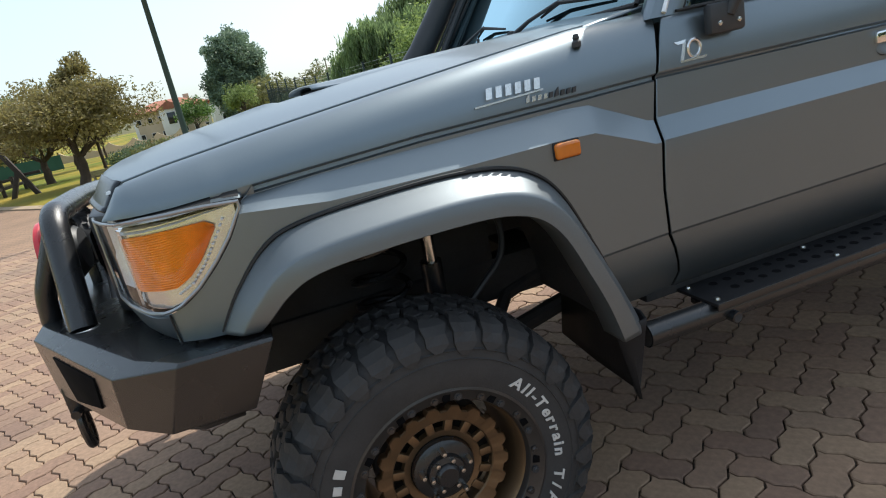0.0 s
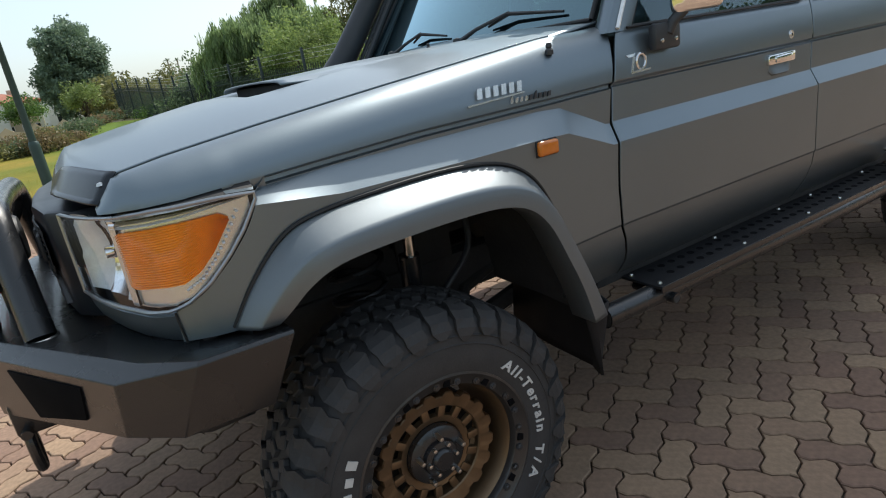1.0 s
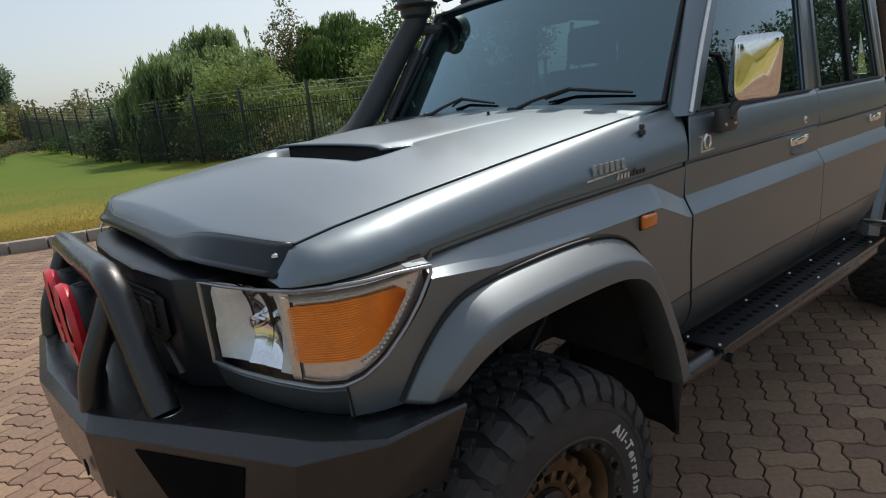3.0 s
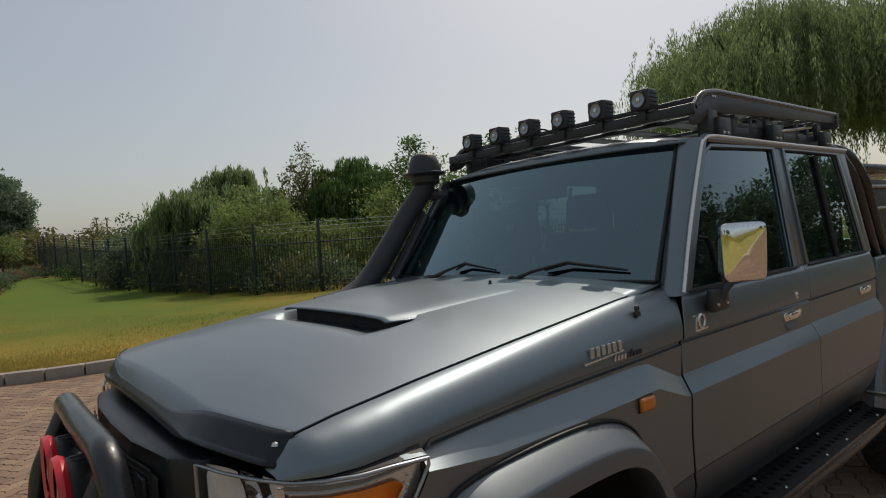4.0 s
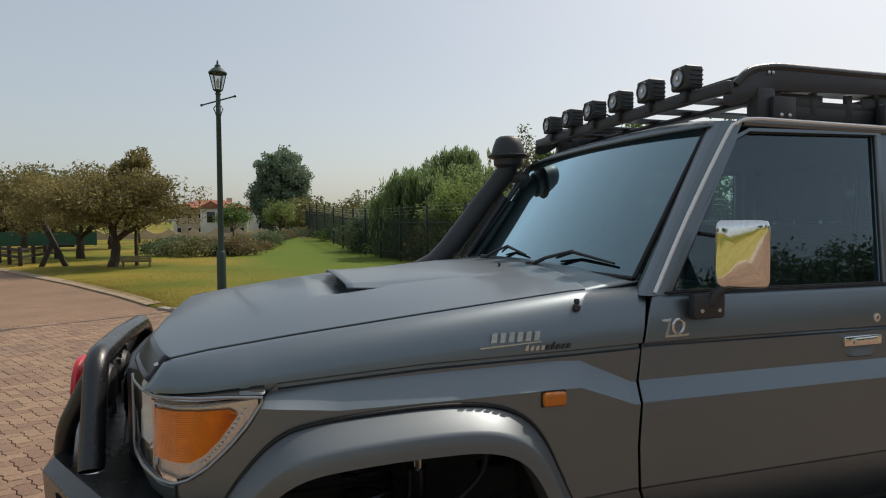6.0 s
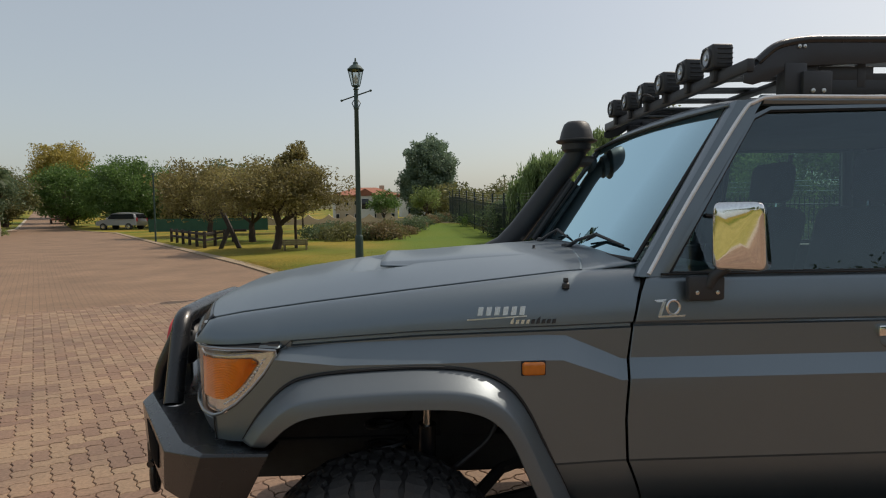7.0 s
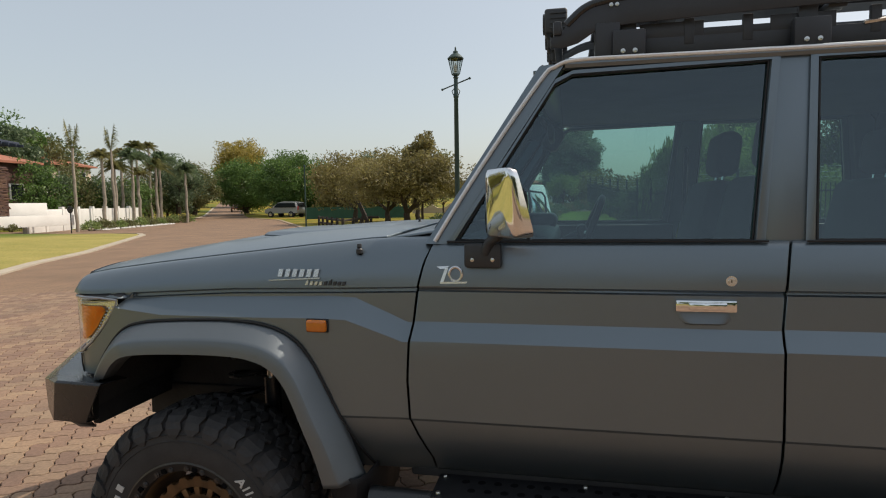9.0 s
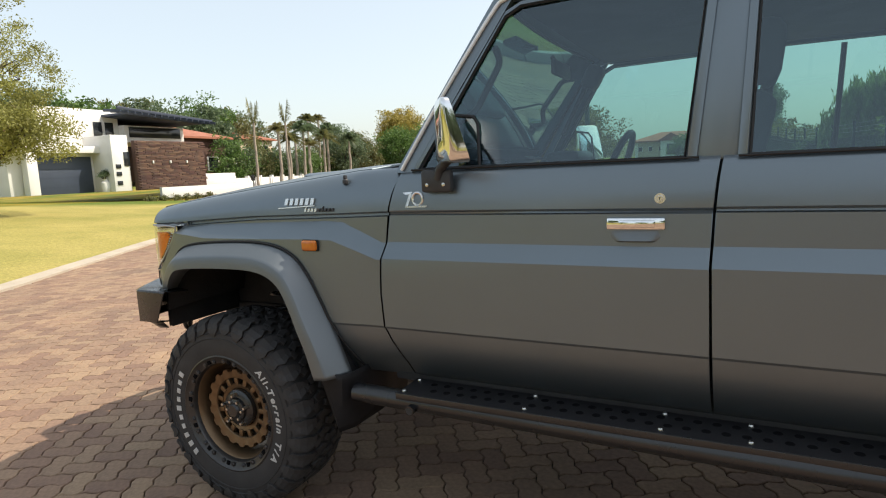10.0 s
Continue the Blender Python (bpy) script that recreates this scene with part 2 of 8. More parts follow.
ROOF_TILE = material("terracotta_tiles", (0.36, 0.14, 0.085), rough=0.85, vary=0.25, scale=2, bump=0.01, bump_scale=9)
SLATE = material("dark_roof_sheet", (0.036, 0.048, 0.078), rough=0.55, vary=0.15, scale=2)
GARAGE = material("charcoal_garage_door", (0.045, 0.060, 0.092), rough=0.5, vary=0.12, scale=2)
WINDOW_DARK = material("dark_window_pane", (0.02, 0.024, 0.028), rough=0.08, vary=0.1)
CAR_SILVER = material("silver_car_paint", (0.55, 0.56, 0.57), rough=0.3, metal=0.5, vary=0.05, coat=0.6)
CAR_BROWN = material("bronze_car_paint", (0.20, 0.09, 0.055), rough=0.3, metal=0.4, vary=0.05, coat=0.6)
GREEN_NET = material("green_shade_cloth", (0.03, 0.095, 0.068), rough=0.9, vary=0.15, scale=2)
PEBBLE = material("white_pebbles", (0.62, 0.61, 0.58), rough=0.8, vary=0.2, per_island=0.2)

LEAF_BROWN = leaf_material("bronze_leaves", (0.285, 0.250, 0.090), (0.160, 0.132, 0.056))
LEAF_DARK = leaf_material("dark_green_leaves", (0.165, 0.222, 0.110), (0.085, 0.128, 0.072))
# round tree's leaves, paler and bluer to put distance haze in the colour
LEAF_HAZED = leaf_material("hazed_green_leaves", (0.215, 0.290, 0.190), (0.125, 0.185, 0.125))
LEAF_GREEN = leaf_material("green_leaves", (0.145, 0.245, 0.058), (0.070, 0.130, 0.034))
LEAF_WILLOW = leaf_material("willow_leaves", (0.260, 0.350, 0.145), (0.155, 0.225, 0.095), thin=0.58)
LEAF_LIGHT = leaf_material("pale_green_leaves", (0.283, 0.360, 0.113), (0.151, 0.217, 0.066))
LEAF_YELLOW = leaf_material("yellowing_leaves", (0.430, 0.345, 0.085), (0.290, 0.240, 0.062))
LEAF_LIME = leaf_material("yellow_green_leaves", (0.345, 0.345, 0.095), (0.20, 0.205, 0.06))
LEAF_PALM = leaf_material("dusty_palm_fronds", (0.26, 0.25, 0.10), (0.15, 0.14, 0.06))
LEAF_OLIVE = leaf_material("olive_leaves", (0.209, 0.209, 0.078), (0.109, 0.116, 0.046))
LEAF_DRY = leaf_material("dry_shrub_leaves", (0.264, 0.186, 0.093), (0.139, 0.124, 0.062))
STRAW = leaf_material("dry_grass_blades", (0.46, 0.34, 0.085), (0.32, 0.235, 0.050), 0.7)
BLADE = leaf_material("grass_blades", (0.130, 0.150, 0.018), (0.240, 0.190, 0.040), 0.7)


# ---------------------------------------------------------------- building tools
def empty(name, at=(0, 0, 0), **tags):
    ob = new(name)
    ob.location = at
    ob.empty_display_size = 0.1
    return tagged(ob, **tags)


def mesh_of(bm, mat, name, sharp=35, smooth=True):
    me = bpy.data.meshes.new(name)
    bm.to_mesh(me)
    bm.free()
    for m in (mat if isinstance(mat, (list, tuple)) else [mat]):
        me.materials.append(m)
    if smooth:
        me.polygons.foreach_set("use_smooth", [True] * len(me.polygons))
        me.set_sharp_from_angle(angle=radians(sharp))
    me.update()
    return me


def part(name, bm, mat, parent=None, label="", sharp=35, smooth=True, **tags):
    """Links a bmesh as one mesh object; with a parent its vertices are given in the parent's own space."""
    ob = new(name, mesh_of(bm, mat, name, sharp, smooth))
    ob.parent = parent
    return tagged(ob, label=label, **tags)


def raw(name, verts, faces, mat, parent=None, label="", smooth=False, **tags):
    me = bpy.data.meshes.new(name)
    me.from_pydata(verts, [], faces)
    me.materials.append(mat)
    if smooth:
        me.polygons.foreach_set("use_smooth", [True] * len(me.polygons))
    me.update()
    ob = new(name, me)
    ob.parent = parent
    return tagged(ob, label=label, **tags)


def thick(ob, amount, offset=-1):
    m = ob.modifiers.new("thickness", "SOLIDIFY")
    m.thickness, m.offset = amount, offset
    return ob


def grid(rows, bm=None, closed=False, cap=False):
    """Skins rows of points. closed: each row is a ring."""
    bm = bm or bmesh.new()
    vs = [[bm.verts.new(p) for p in row] for row in rows]
    n = len(vs[0])
    for a, b in zip(vs, vs[1:]):
        for i in range(n if closed else n - 1):
            j = (i + 1) % n
            bm.faces.new((a[i], a[j], b[j], b[i]))
    if cap:
        bm.faces.new(vs[0][::-1])
        bm.faces.new(vs[-1])
    return bm


def fix(bm):
    bmesh.ops.recalc_face_normals(bm, faces=bm.faces)
    return bm


def tube(points, radius, segs=12, bm=None, cap=True):
    """A round bar along points; radius may be one number or one for each point."""
    bm = bm or bmesh.new()
    pts = [Vector(p) for p in points]
    radii = radius if isinstance(radius, (list, tuple)) else [radius] * len(pts)
    rows, side = [], None
    for i, p in enumerate(pts):
        way = (pts[min(i + 1, len(pts) - 1)] - pts[max(i - 1, 0)]).normalized()
        if side is None:
            side = way.orthogonal().normalized()
        side = (side - way * side.dot(way)).normalized()
        up = way.cross(side)
        rows.append([p + radii[i] * (math.cos(a) * side + math.sin(a) * up) for a in (2 * math.pi * k / segs for k in range(segs))])
    grid(rows, bm, closed=True, cap=cap)
    return bm


def rounded(points, r, steps=6):
    """A path with its inner corners rounded."""
    pts = [Vector(p) for p in points]
    out = [pts[0]]
    for a, b, c in zip(pts, pts[1:], pts[2:]):
        u, w = (a - b), (c - b)
        k = min(r, u.length * 0.45, w.length * 0.45)
        p, q = b + u.normalized() * k, b + w.normalized() * k
        for i in range(steps + 1):
            s = i / steps
            out.append((1 - s) ** 2 * p + 2 * s * (1 - s) * b + s * s * q)
    return out + [pts[-1]]


def block(size, at=(0, 0, 0), bevel=0.0, turn=None, bm=None, segs=2):
    """A bevelled block."""
    own = bmesh.new()
    bmesh.ops.create_cube(own, size=1.0)
    bmesh.ops.scale(own, vec=size, verts=own.verts)
    if bevel:
        bmesh.ops.bevel(own, geom=own.edges[:], offset=bevel, segments=segs, affect="EDGES", profile=0.5)
    m = Matrix.Translation(at) @ (turn.to_4x4() if turn is not None else Matrix())
    bmesh.ops.transform(own, matrix=m, verts=own.verts)
    if bm is None:
        return own
    me = bpy.data.meshes.new("joined")
    own.to_mesh(me)
    own.free()
    bm.from_mesh(me)
    bpy.data.meshes.remove(me)
    return bm


def prism(outline, lift, bm=None, bevel=0.0):
    """Extrudes a closed outline of points by the vector lift."""
    own = bmesh.new()
    a = [own.verts.new(p) for p in outline]
    b = [own.verts.new(Vector(p) + Vector(lift)) for p in outline]
    own.faces.new(a)
    own.faces.new(b[::-1])
    n = len(a)
    for i in range(n):
        own.faces.new((a[i], b[i], b[(i + 1) % n], a[(i + 1) % n]))
    fix(own)
    if bevel:
        bmesh.ops.bevel(own, geom=own.edges[:], offset=bevel, segments=2, affect="EDGES", profile=0.5, clamp_overlap=True)
    if bm is None:
        return own
    me = bpy.data.meshes.new("joined")
    own.to_mesh(me)
    own.free()
    bm.from_mesh(me)
    bpy.data.meshes.remove(me)
    return bm


def lathe(profile, segs=48, axis="y", centre=(0, 0, 0), bm=None):
    """Turns (radius, along) pairs round an axis."""
    bm = bm or bmesh.new()
    rows = []
    for r, h in profile:
        ring = []
        for k in range(segs):
            a = 2 * math.pi * k / segs
            c, s = r * math.cos(a), r * math.sin(a)
            p = {"y": (c, h, s), "z": (c, s, h), "x": (h, c, s)}[axis]
            ring.append(Vector(p) + Vector(centre))
        rows.append(ring)
    grid(rows, bm, closed=True)
    return fix(bm)


def lerp(x, table):
    """Piecewise straight line through (x, value) pairs."""
    return float(np.interp(x, [p[0] for p in table], [p[1] for p in table]))


def mirrored(bm, cy):
    """A copy of bm on the other side of the plane y = cy."""
    out = bm.copy()
    for v in out.verts:
        v.co.y = 2 * cy - v.co.y
    bmesh.ops.reverse_faces(out, faces=out.faces)
    return out


def both(name, bm, mat, parent, cy, label="", wall=0.0, sharp=35):
    """The same part on both sides of a vehicle."""
    other = mirrored(bm, cy)
    pair = [part(name, bm, mat, parent, label, sharp), part(name, other, mat, parent, label, sharp)]
    if wall:
        for ob in pair:
            thick(ob, wall)
    return pair


# ---------------------------------------------------------------- the pickup truck
# x runs from the front axle to the rear, y from the near side across, z up.
CY = 0.09
truck = empty("pickup_truck", (0, 0, 0), label="satin dark grey double-cab off-road pickup parked on brick paving", category="pickup truck")


def plan_front(dy):
    """The x of the bonnet's front edge at a distance from the centre line."""
    return lerp(abs(dy), [(0, -0.604), (0.45, -0.605), (0.53, -0.594), (0.62, -0.570), (0.70, -0.546), (0.745, -0.526), (0.80, -0.49)])


def bonnet_z(x, dy):
    """The height of the bonnet without its scoop."""
    mid = lerp(x, [(-0.70, 1.224), (-0.60, 1.243), (-0.54, 1.257), (-0.40, 1.283), (-0.16, 1.320), (0.05, 1.343), (0.35, 1.366), (0.72, 1.385)])
    edge = lerp(x, [(-0.60, 1.204), (-0.525, 1.217), (-0.489, 1.2235), (-0.40, 1.239), (-0.20, 1.264), (0.10, 1.297), (0.58, 1.347), (0.8, 1.36)])
    f = min(1.0, abs(dy) / 0.75)
    z = mid + (edge - mid) * f ** 2.5
    ramp = max(0.0, min(1.0, (x + 0.12) / 0.13)) * max(0.0, min(1.0, (0.375 - abs(dy)) / 0.03)) * max(0.0, min(1.0, (0.10 - x) / 0.03))
    return z - 0.040 * ramp


def nose_drop(d, dy):
    """How far the bonnet's front edge bends down, d behind it."""
    return 0.046 * max(0.0, 1 - d / 0.040) ** 1.2



def crease_z(x):
    return lerp(x, [(-0.5, 1.152), (-0.275, 1.160), (-0.10, 1.170), (0.13, 1.182), (0.55, 1.190), (0.75, 1.196), (1.8, 1.200), (2.7, 1.200)])


SHELF_TOP = [(-0.5, 1.143), (-0.275, 1.1505), (-0.10, 1.160), (0.48, 1.172), (0.56, 1.168), (0.725, 1.094), (1.78, 1.101), (2.7, 1.101)]
SHELF_LOW = [(-0.5, 1.122), (-0.27, 1.126), (-0.10, 1.107), (0.20, 1.107), (0.44, 1.110), (0.54, 1.106), (0.72, 1.040), (1.78, 1.045), (2.7, 1.045)]
GROOVE = [(-0.0085, 0.004), (-0.0045, 0.013), (0.0035, 0.014), (0.0075, 0.003), (0.0105, 0.0)]


def side_y(x, z):
    """The outer face of the body's near side."""
    zt = lerp(x, SHELF_TOP)
    zb = lerp(x, SHELF_LOW)
    yl = lerp(x, [(-0.52, -0.700), (-0.47, -0.742), (-0.415, -0.771), (-0.345, -0.788), (-0.25, -0.800), (0.42, -0.806), (0.70, -0.784), (0.78, -0.781), (2.7, -0.781)])
    yu, zc = -0.753, crease_z(x)
    if x < -0.3:
        yu += 0.10 * (-0.3 - x)
    if z >= zc + 0.0105:
        s = min(1.0, (z - zc - 0.010) / 0.14)
        y = yu + 0.006 * s + 0.024 * s * s
    elif z > zc - 0.0085:
        y = yu + lerp(z - zc, GROOVE)
    elif z >= zt:
        y = yu + 0.004
    elif z >= zb:
        s = (zt - z) / (zt - zb)
        y = yu + 0.004 + (yl - yu - 0.004) * s
    elif z >= 0.803:
        y = yl + 0.004 * (zb - z) / (zb - 0.803)
    elif z > 0.795:
        y = yl + 0.004 + 0.004 * (0.803 - z) / 0.008
    else:
        s = (0.795 - z) / 0.2
        y = yl + 0.008 + 0.014 * s + 0.085 * s * s
    return y


ARCH_OUT = [(-0.375, 0.895), (-0.325, 0.972), (-0.250, 1.050), (-0.170, 1.079), (-0.02, 1.092), (0.155, 1.096), (0.285, 1.082), (0.372, 1.043), (0.430, 0.975), (0.485, 0.862), (0.545, 0.735), (0.594, 0.618)]
ARCH_IN = [(-0.300, 0.892), (-0.275, 0.915), (-0.228, 0.958), (-0.165, 0.986), (-0.02, 0.997), (0.155, 0.999), (0.255, 0.990), (0.325, 0.962), (0.375, 0.905), (0.425, 0.795), (0.462, 0.704), (0.490, 0.610)]


def smooth_line(pts, n=5):
    """A softened line through points."""
    p = [Vector(q) for q in pts]
    out = []
    for i in range(len(p) - 1):
        a, b, c, d = p[max(i - 1, 0)], p[i], p[i + 1], p[min(i + 2, len(p) - 1)]
        for k in range(n):
            t = k / n
            out.append(0.5 * (2 * b + (c - a) * t + (2 * a - 5 * b + 4 * c - d) * t * t + (3 * b - a - 3 * c + d) * t ** 3))
    return out + [p[-1]]


def arch_bottom(x):
    """The lower edge of the wing panel, hidden behind the flare."""
    mid = [((a[0] + b[0]) / 2, (a[1] + b[1]) / 2) for a, b in zip(ARCH_OUT, ARCH_IN)]
    if x <= mid[0][0]:
        return 0.888
    if x >= mid[-1][0]:
        return 0.60
    return lerp(x, mid)


def levels(x, low, high):
    """Heights at which a side panel bends, between low and high."""
    zc = crease_z(x)
    zt = lerp(x, SHELF_TOP)
    zb = lerp(x, SHELF_LOW)
    marks = [0.58, 0.62, 0.66, 0.70, 0.75, 0.795, 0.799, 0.803, 0.86, 0.92, 0.98, zb - 0.012, zb, zb + (zt - zb) * 0.25, (zt + zb) / 2, zb + (zt - zb) * 0.75, zt,
             zc - 0.0085, zc - 0.0045, zc + 0.0035, zc + 0.0075, zc + 0.0105, zc + 0.03, zc + 0.06, zc + 0.09, zc + 0.12, zc + 0.145]
    return [min(max(m, low), high) for m in marks]


# front wings, with the crown up to the bonnet's edge
rows = []
xs = [-0.468, -0.45, -0.43, -0.41, -0.39, -0.37, -0.35, -0.33, -0.31, -0.295, -0.28, -0.27] + [-0.24 + 0.02 * i for i in range(49)] + [0.738]
for x in xs:
    zc = crease_z(x)
    zs = [z for z in levels(x, arch_bottom(x), zc + 0.0105)][:22]
    row = []
    cut = lerp(x, [(-0.52, 0.93), (-0.47, 0.950), (-0.435, 0.964), (-0.393, 0.993), (-0.343, 1.040), (-0.303, 1.087), (-0.272, 1.140), (-0.262, 1.166)]) if x < -0.262 else 9
    for z in zs:
        z = min(z, cut) if x < -0.262 else z
        row.append((x, side_y(x, z), z))
    rows.append(row)
bm = grid(rows)
GAP_F = [(0.58, 0.80), (0.66, 0.795), (0.69, 0.783), (0.80, 0.736), (0.93, 0.730), (1.04, 0.738), (1.20, 0.760), (1.28, 0.780), (1.345, 0.808)]
for v in bm.verts:
    if v.co.x > 0.60:
        v.co.x += (lerp(v.co.z, GAP_F) - 0.004 - 0.738) * (v.co.x - 0.60) / 0.138
bmesh.ops.remove_doubles(bm, verts=bm.verts, dist=0.0003)
bmesh.ops.dissolve_degenerate(bm, dist=0.0003, edges=bm.edges)
both("front_wing", fix(bm), PAINT, truck, CY, sharp=15)

# the wing's crown, from the crease up to the bonnet's edge and down over the headlamp
rows = []
for i in range(64):
    x = 0.738 - 1.278 * (i / 63)
    outer = side_y(x, crease_z(x) + 0.0105) if x > -0.30 else lerp(x, [(-0.56, -0.655), (-0.52, -0.705), (-0.47, -0.738), (-0.40, -0.752), (-0.30, -0.757)])
    inner = -0.6565 if x > -0.49 else -0.6565 + (-0.49 - x) * 0.55
    inner = max(inner, outer + 0.004)
    zlow = crease_z(x) + 0.0105 if x > -0.30 else lerp(x, [(-0.56, 1.160), (-0.40, 1.163), (-0.30, 1.1695)])
    ztop = max(zlow + 0.006, bonnet_z(x, 0.745) - nose_drop(x + 0.535, 0.745) - max(0, -0.535 - x) * 0.5)
    row = []
    for k in range(13):
        a = k / 12 * math.pi / 2
        px = x + ((lerp(zlow + (ztop - zlow) * math.sin(a) ** 0.9, GAP_F) - 0.742) * (x - 0.60) / 0.138 if x > 0.60 else 0)
        row.append((px, outer + (inner - outer) * (1 - math.cos(a)) ** 0.85, zlow + (ztop - zlow) * math.sin(a) ** 0.9))
    rows.append(row)
both("wing_crown", fix(grid(rows)), PAINT, truck, CY, sharp=50)

# bonnet
rows = []
for i in range(74):
    s = (i / 72) ** 1.5 if i < 72 else (0.995, 1.0)[i - 72]
    row = []
    for j in range(63):
        dy = -0.738 + 1.476 * (j - 1) / 60 if 0 < j < 62 else -0.7392 + 1.4784 * j / 62
        xf = plan_front(dy)
        xr = 0.735 - 0.10 * (abs(dy) / 0.74) ** 2
        x = xf + (xr - xf) * s
        z = bonnet_z(x, dy) - nose_drop(x - xf, dy)
        row.append((x, CY + dy, z))
    rows.append(row)
bonnet = thick(part("bonnet", fix(grid(rows)), PAINT, truck), 0.006, 0)

# scoop on the bonnet: a raised hood with a dark mouth
rows = []
for i in range(25):
    s = i / 24
    x = -0.010 + 0.61 * s
    half = 0.350 + 0.060 * s
    lift = 0.007 * (1 - s) ** 0.8
    row = []
    for j in range(43):
        q = -1 + 2 * (j - 1) / 40 if 0 < j < 42 else (-1.006 if j == 0 else 1.006)
        dy = q * half
        g = min(1.0, max(0.0, (1 - abs(q)) / (0.08 + 0.5 * min(s, 0.4))))
        f = g * g * (3 - 2 * g)
        sink = 0.006 * max(0.0, (abs(q) - 0.90) / 0.10) + 0.008 * max(0.0, (s - 0.85) / 0.15)
        row.append((x, CY + dy, bonnet_z(max(x, 0.11), dy) - (0.11 - min(x, 0.11)) * 0.03 + lift * f + 0.0015 - sink * min(1.0, s * 6)))
    rows.append(row)
scoop = thick(part("bonnet_scoop", fix(grid(rows)), PAINT, truck), 0.006, 0)
# black block in the mouth stands in for the shade there
part("scoop_mouth_shade", block((0.10, 0.69, 0.046), (0.085, CY, bonnet_z(0.02, 0) + 0.018), 0.006), DARK, scoop, "black block for the shade in the intake mouth")

# cowl between bonnet and windscreen, washer jets
rows = []
for i in range(9):
    s = i / 8
    rows.append([(0.63 - 0.10 * q * q + (0.155 + 0.155 * q * q) * s, CY + 0.745 * q, lerp(s, [(0, 1.340), (0.3, 1.355), (1, 1.385)]) - 0.012 * abs(q) ** 3 + 0.012 * (1 - q * q)) for q in [-1 + 2 * j / 30 for j in range(31)]])
thick(part("cowl", fix(grid(rows)), PAINT, truck), 0.006, 0)
for x, y in ((0.566, -0.722), (0.60, -0.07)):
    z = bonnet_z(x, y - CY) + 0.004 if y > -0.6 else 1.317
    r = 0.0085 if y < -0.6 else 0.006
    part("washer_nozzle", lathe([(0.0, z + 2.2 * r), (r * 0.8, z + 2.1 * r), (r, z + r), (r * 0.75, z + 0.6 * r), (r * 1.3, z), (r * 1.3, z - 0.012)], 14, "z", (x, y, 0)), BLACK_PLASTIC, truck, "black washer nozzle")

# smoked guard round the bonnet's nose
rows = []
for j in range(49):
    dy = -0.745 + 1.49 * j / 48
    xf = plan_front(dy)
    top = bonnet_z(xf + 0.05, dy)
    lap = lerp(abs(dy), [(0, 0.008), (0.26, 0.009), (0.33, 0.013), (0.39, 0.022), (0.45, 0.032), (0.52, 0.038), (0.745, 0.039)])
    row = []
    for q in (1.0, 0.75, 0.5, 0.25, 0.06):
        d = lap * q
        row.append((xf + d, CY + dy, bonnet_z(xf + d, dy) - nose_drop(d, dy) + 0.0055))
    low = row[-1][2]
    k = lerp(abs(dy), [(0.0, 1.0), (0.38, 1.0), (0.48, 0.35)])
    row += [(xf - 0.004, CY + dy, low - 0.006 * k), (xf - 0.007, CY + dy, low - 0.013 * k), (xf - 0.008, CY + dy, low - 0.021 * k)]
    rows.append(row)
guard = thick(part("bonnet_guard", fix(grid(rows)), GLOSS_BLACK, truck, "smoked dark acrylic stone guard"), 0.004, 0)
for dy in (-0.722, 0.722):
    xr = plan_front(dy) + 0.018
    part("rivet", lathe([(0.0, 0.007), (0.006, 0.005), (0.008, 0.0)], 12, "z", (xr, CY + dy, bonnet_z(xr, dy) - nose_drop(0.018, dy) + 0.0075)), STEEL, guard)

# grille
nose = [(-0.500, -0.500), (-0.588, -0.500), (-0.645, -0.425), (-0.676, -0.22), (-0.682, 0.0), (-0.676, 0.22), (-0.645, 0.425), (-0.588, 0.500), (-0.500, 0.500)]
gr = part("grille", prism([(x, CY + d, 1.146) for x, d in nose], (0, 0, -0.263), bevel=0.014), GRILLE_BLACK, truck, "satin black grille panel")
def nose_x(d):
    return lerp(abs(d), [(0, -0.682), (0.22, -0.676), (0.435, -0.652), (0.515, -0.604)])
rows = []
for k in range(21):
    d = -0.40 + 0.04 * k
    half = lerp(abs(d), [(0.30, 0.0), (0.40, 0.055)])
    rows.append([(nose_x(d) - 0.0015, CY + d, 1.108 - half * 0.2), (nose_x(d) - 0.0035, CY + d, 1.102 - half * 0.2), (nose_x(d) - 0.0035, CY + d, 0.962 + half), (nose_x(d) - 0.0015, CY + d, 0.956 + half)])
part("grille_mesh", fix(grid(rows)), DARK, gr, "recessed dark mesh")
for k in range(9):
    z = 0.985 + 0.015 * k
    part("mesh_bar", tube([(nose_x(d) - 0.004, CY + d, z) for d in (-0.36, -0.22, 0.0, 0.22, 0.36)], 0.0028, 5), BLACK_PLASTIC, gr)
for k in range(6):
    d = -0.30 + 0.12 * k
    part("grille_plate", block((0.010, 0.080, 0.066), (nose_x(d) - 0.007, CY + d, 1.050), 0.003), BLACK_PLASTIC, gr)
for sgn in (-1, 1):
    # greyer bar drawn as the highlight along the surround's lower corner
    bmg = prism([(-0.668, CY + sgn * 0.33, 0.99), (-0.668, CY + sgn * 0.34, 0.99), (-0.662, CY + sgn * 0.41, 0.92), (-0.662, CY + sgn * 0.40, 0.92)], (0.02, 0, 0), bevel=0.002)
    part("edge_highlight", bmg, GUNMETAL, gr, "thin grey bar for the edge highlight")
part("front_panel", block((0.10, 0.94, 0.10), (-0.52, CY, 0.90), 0.02), DARK, truck)

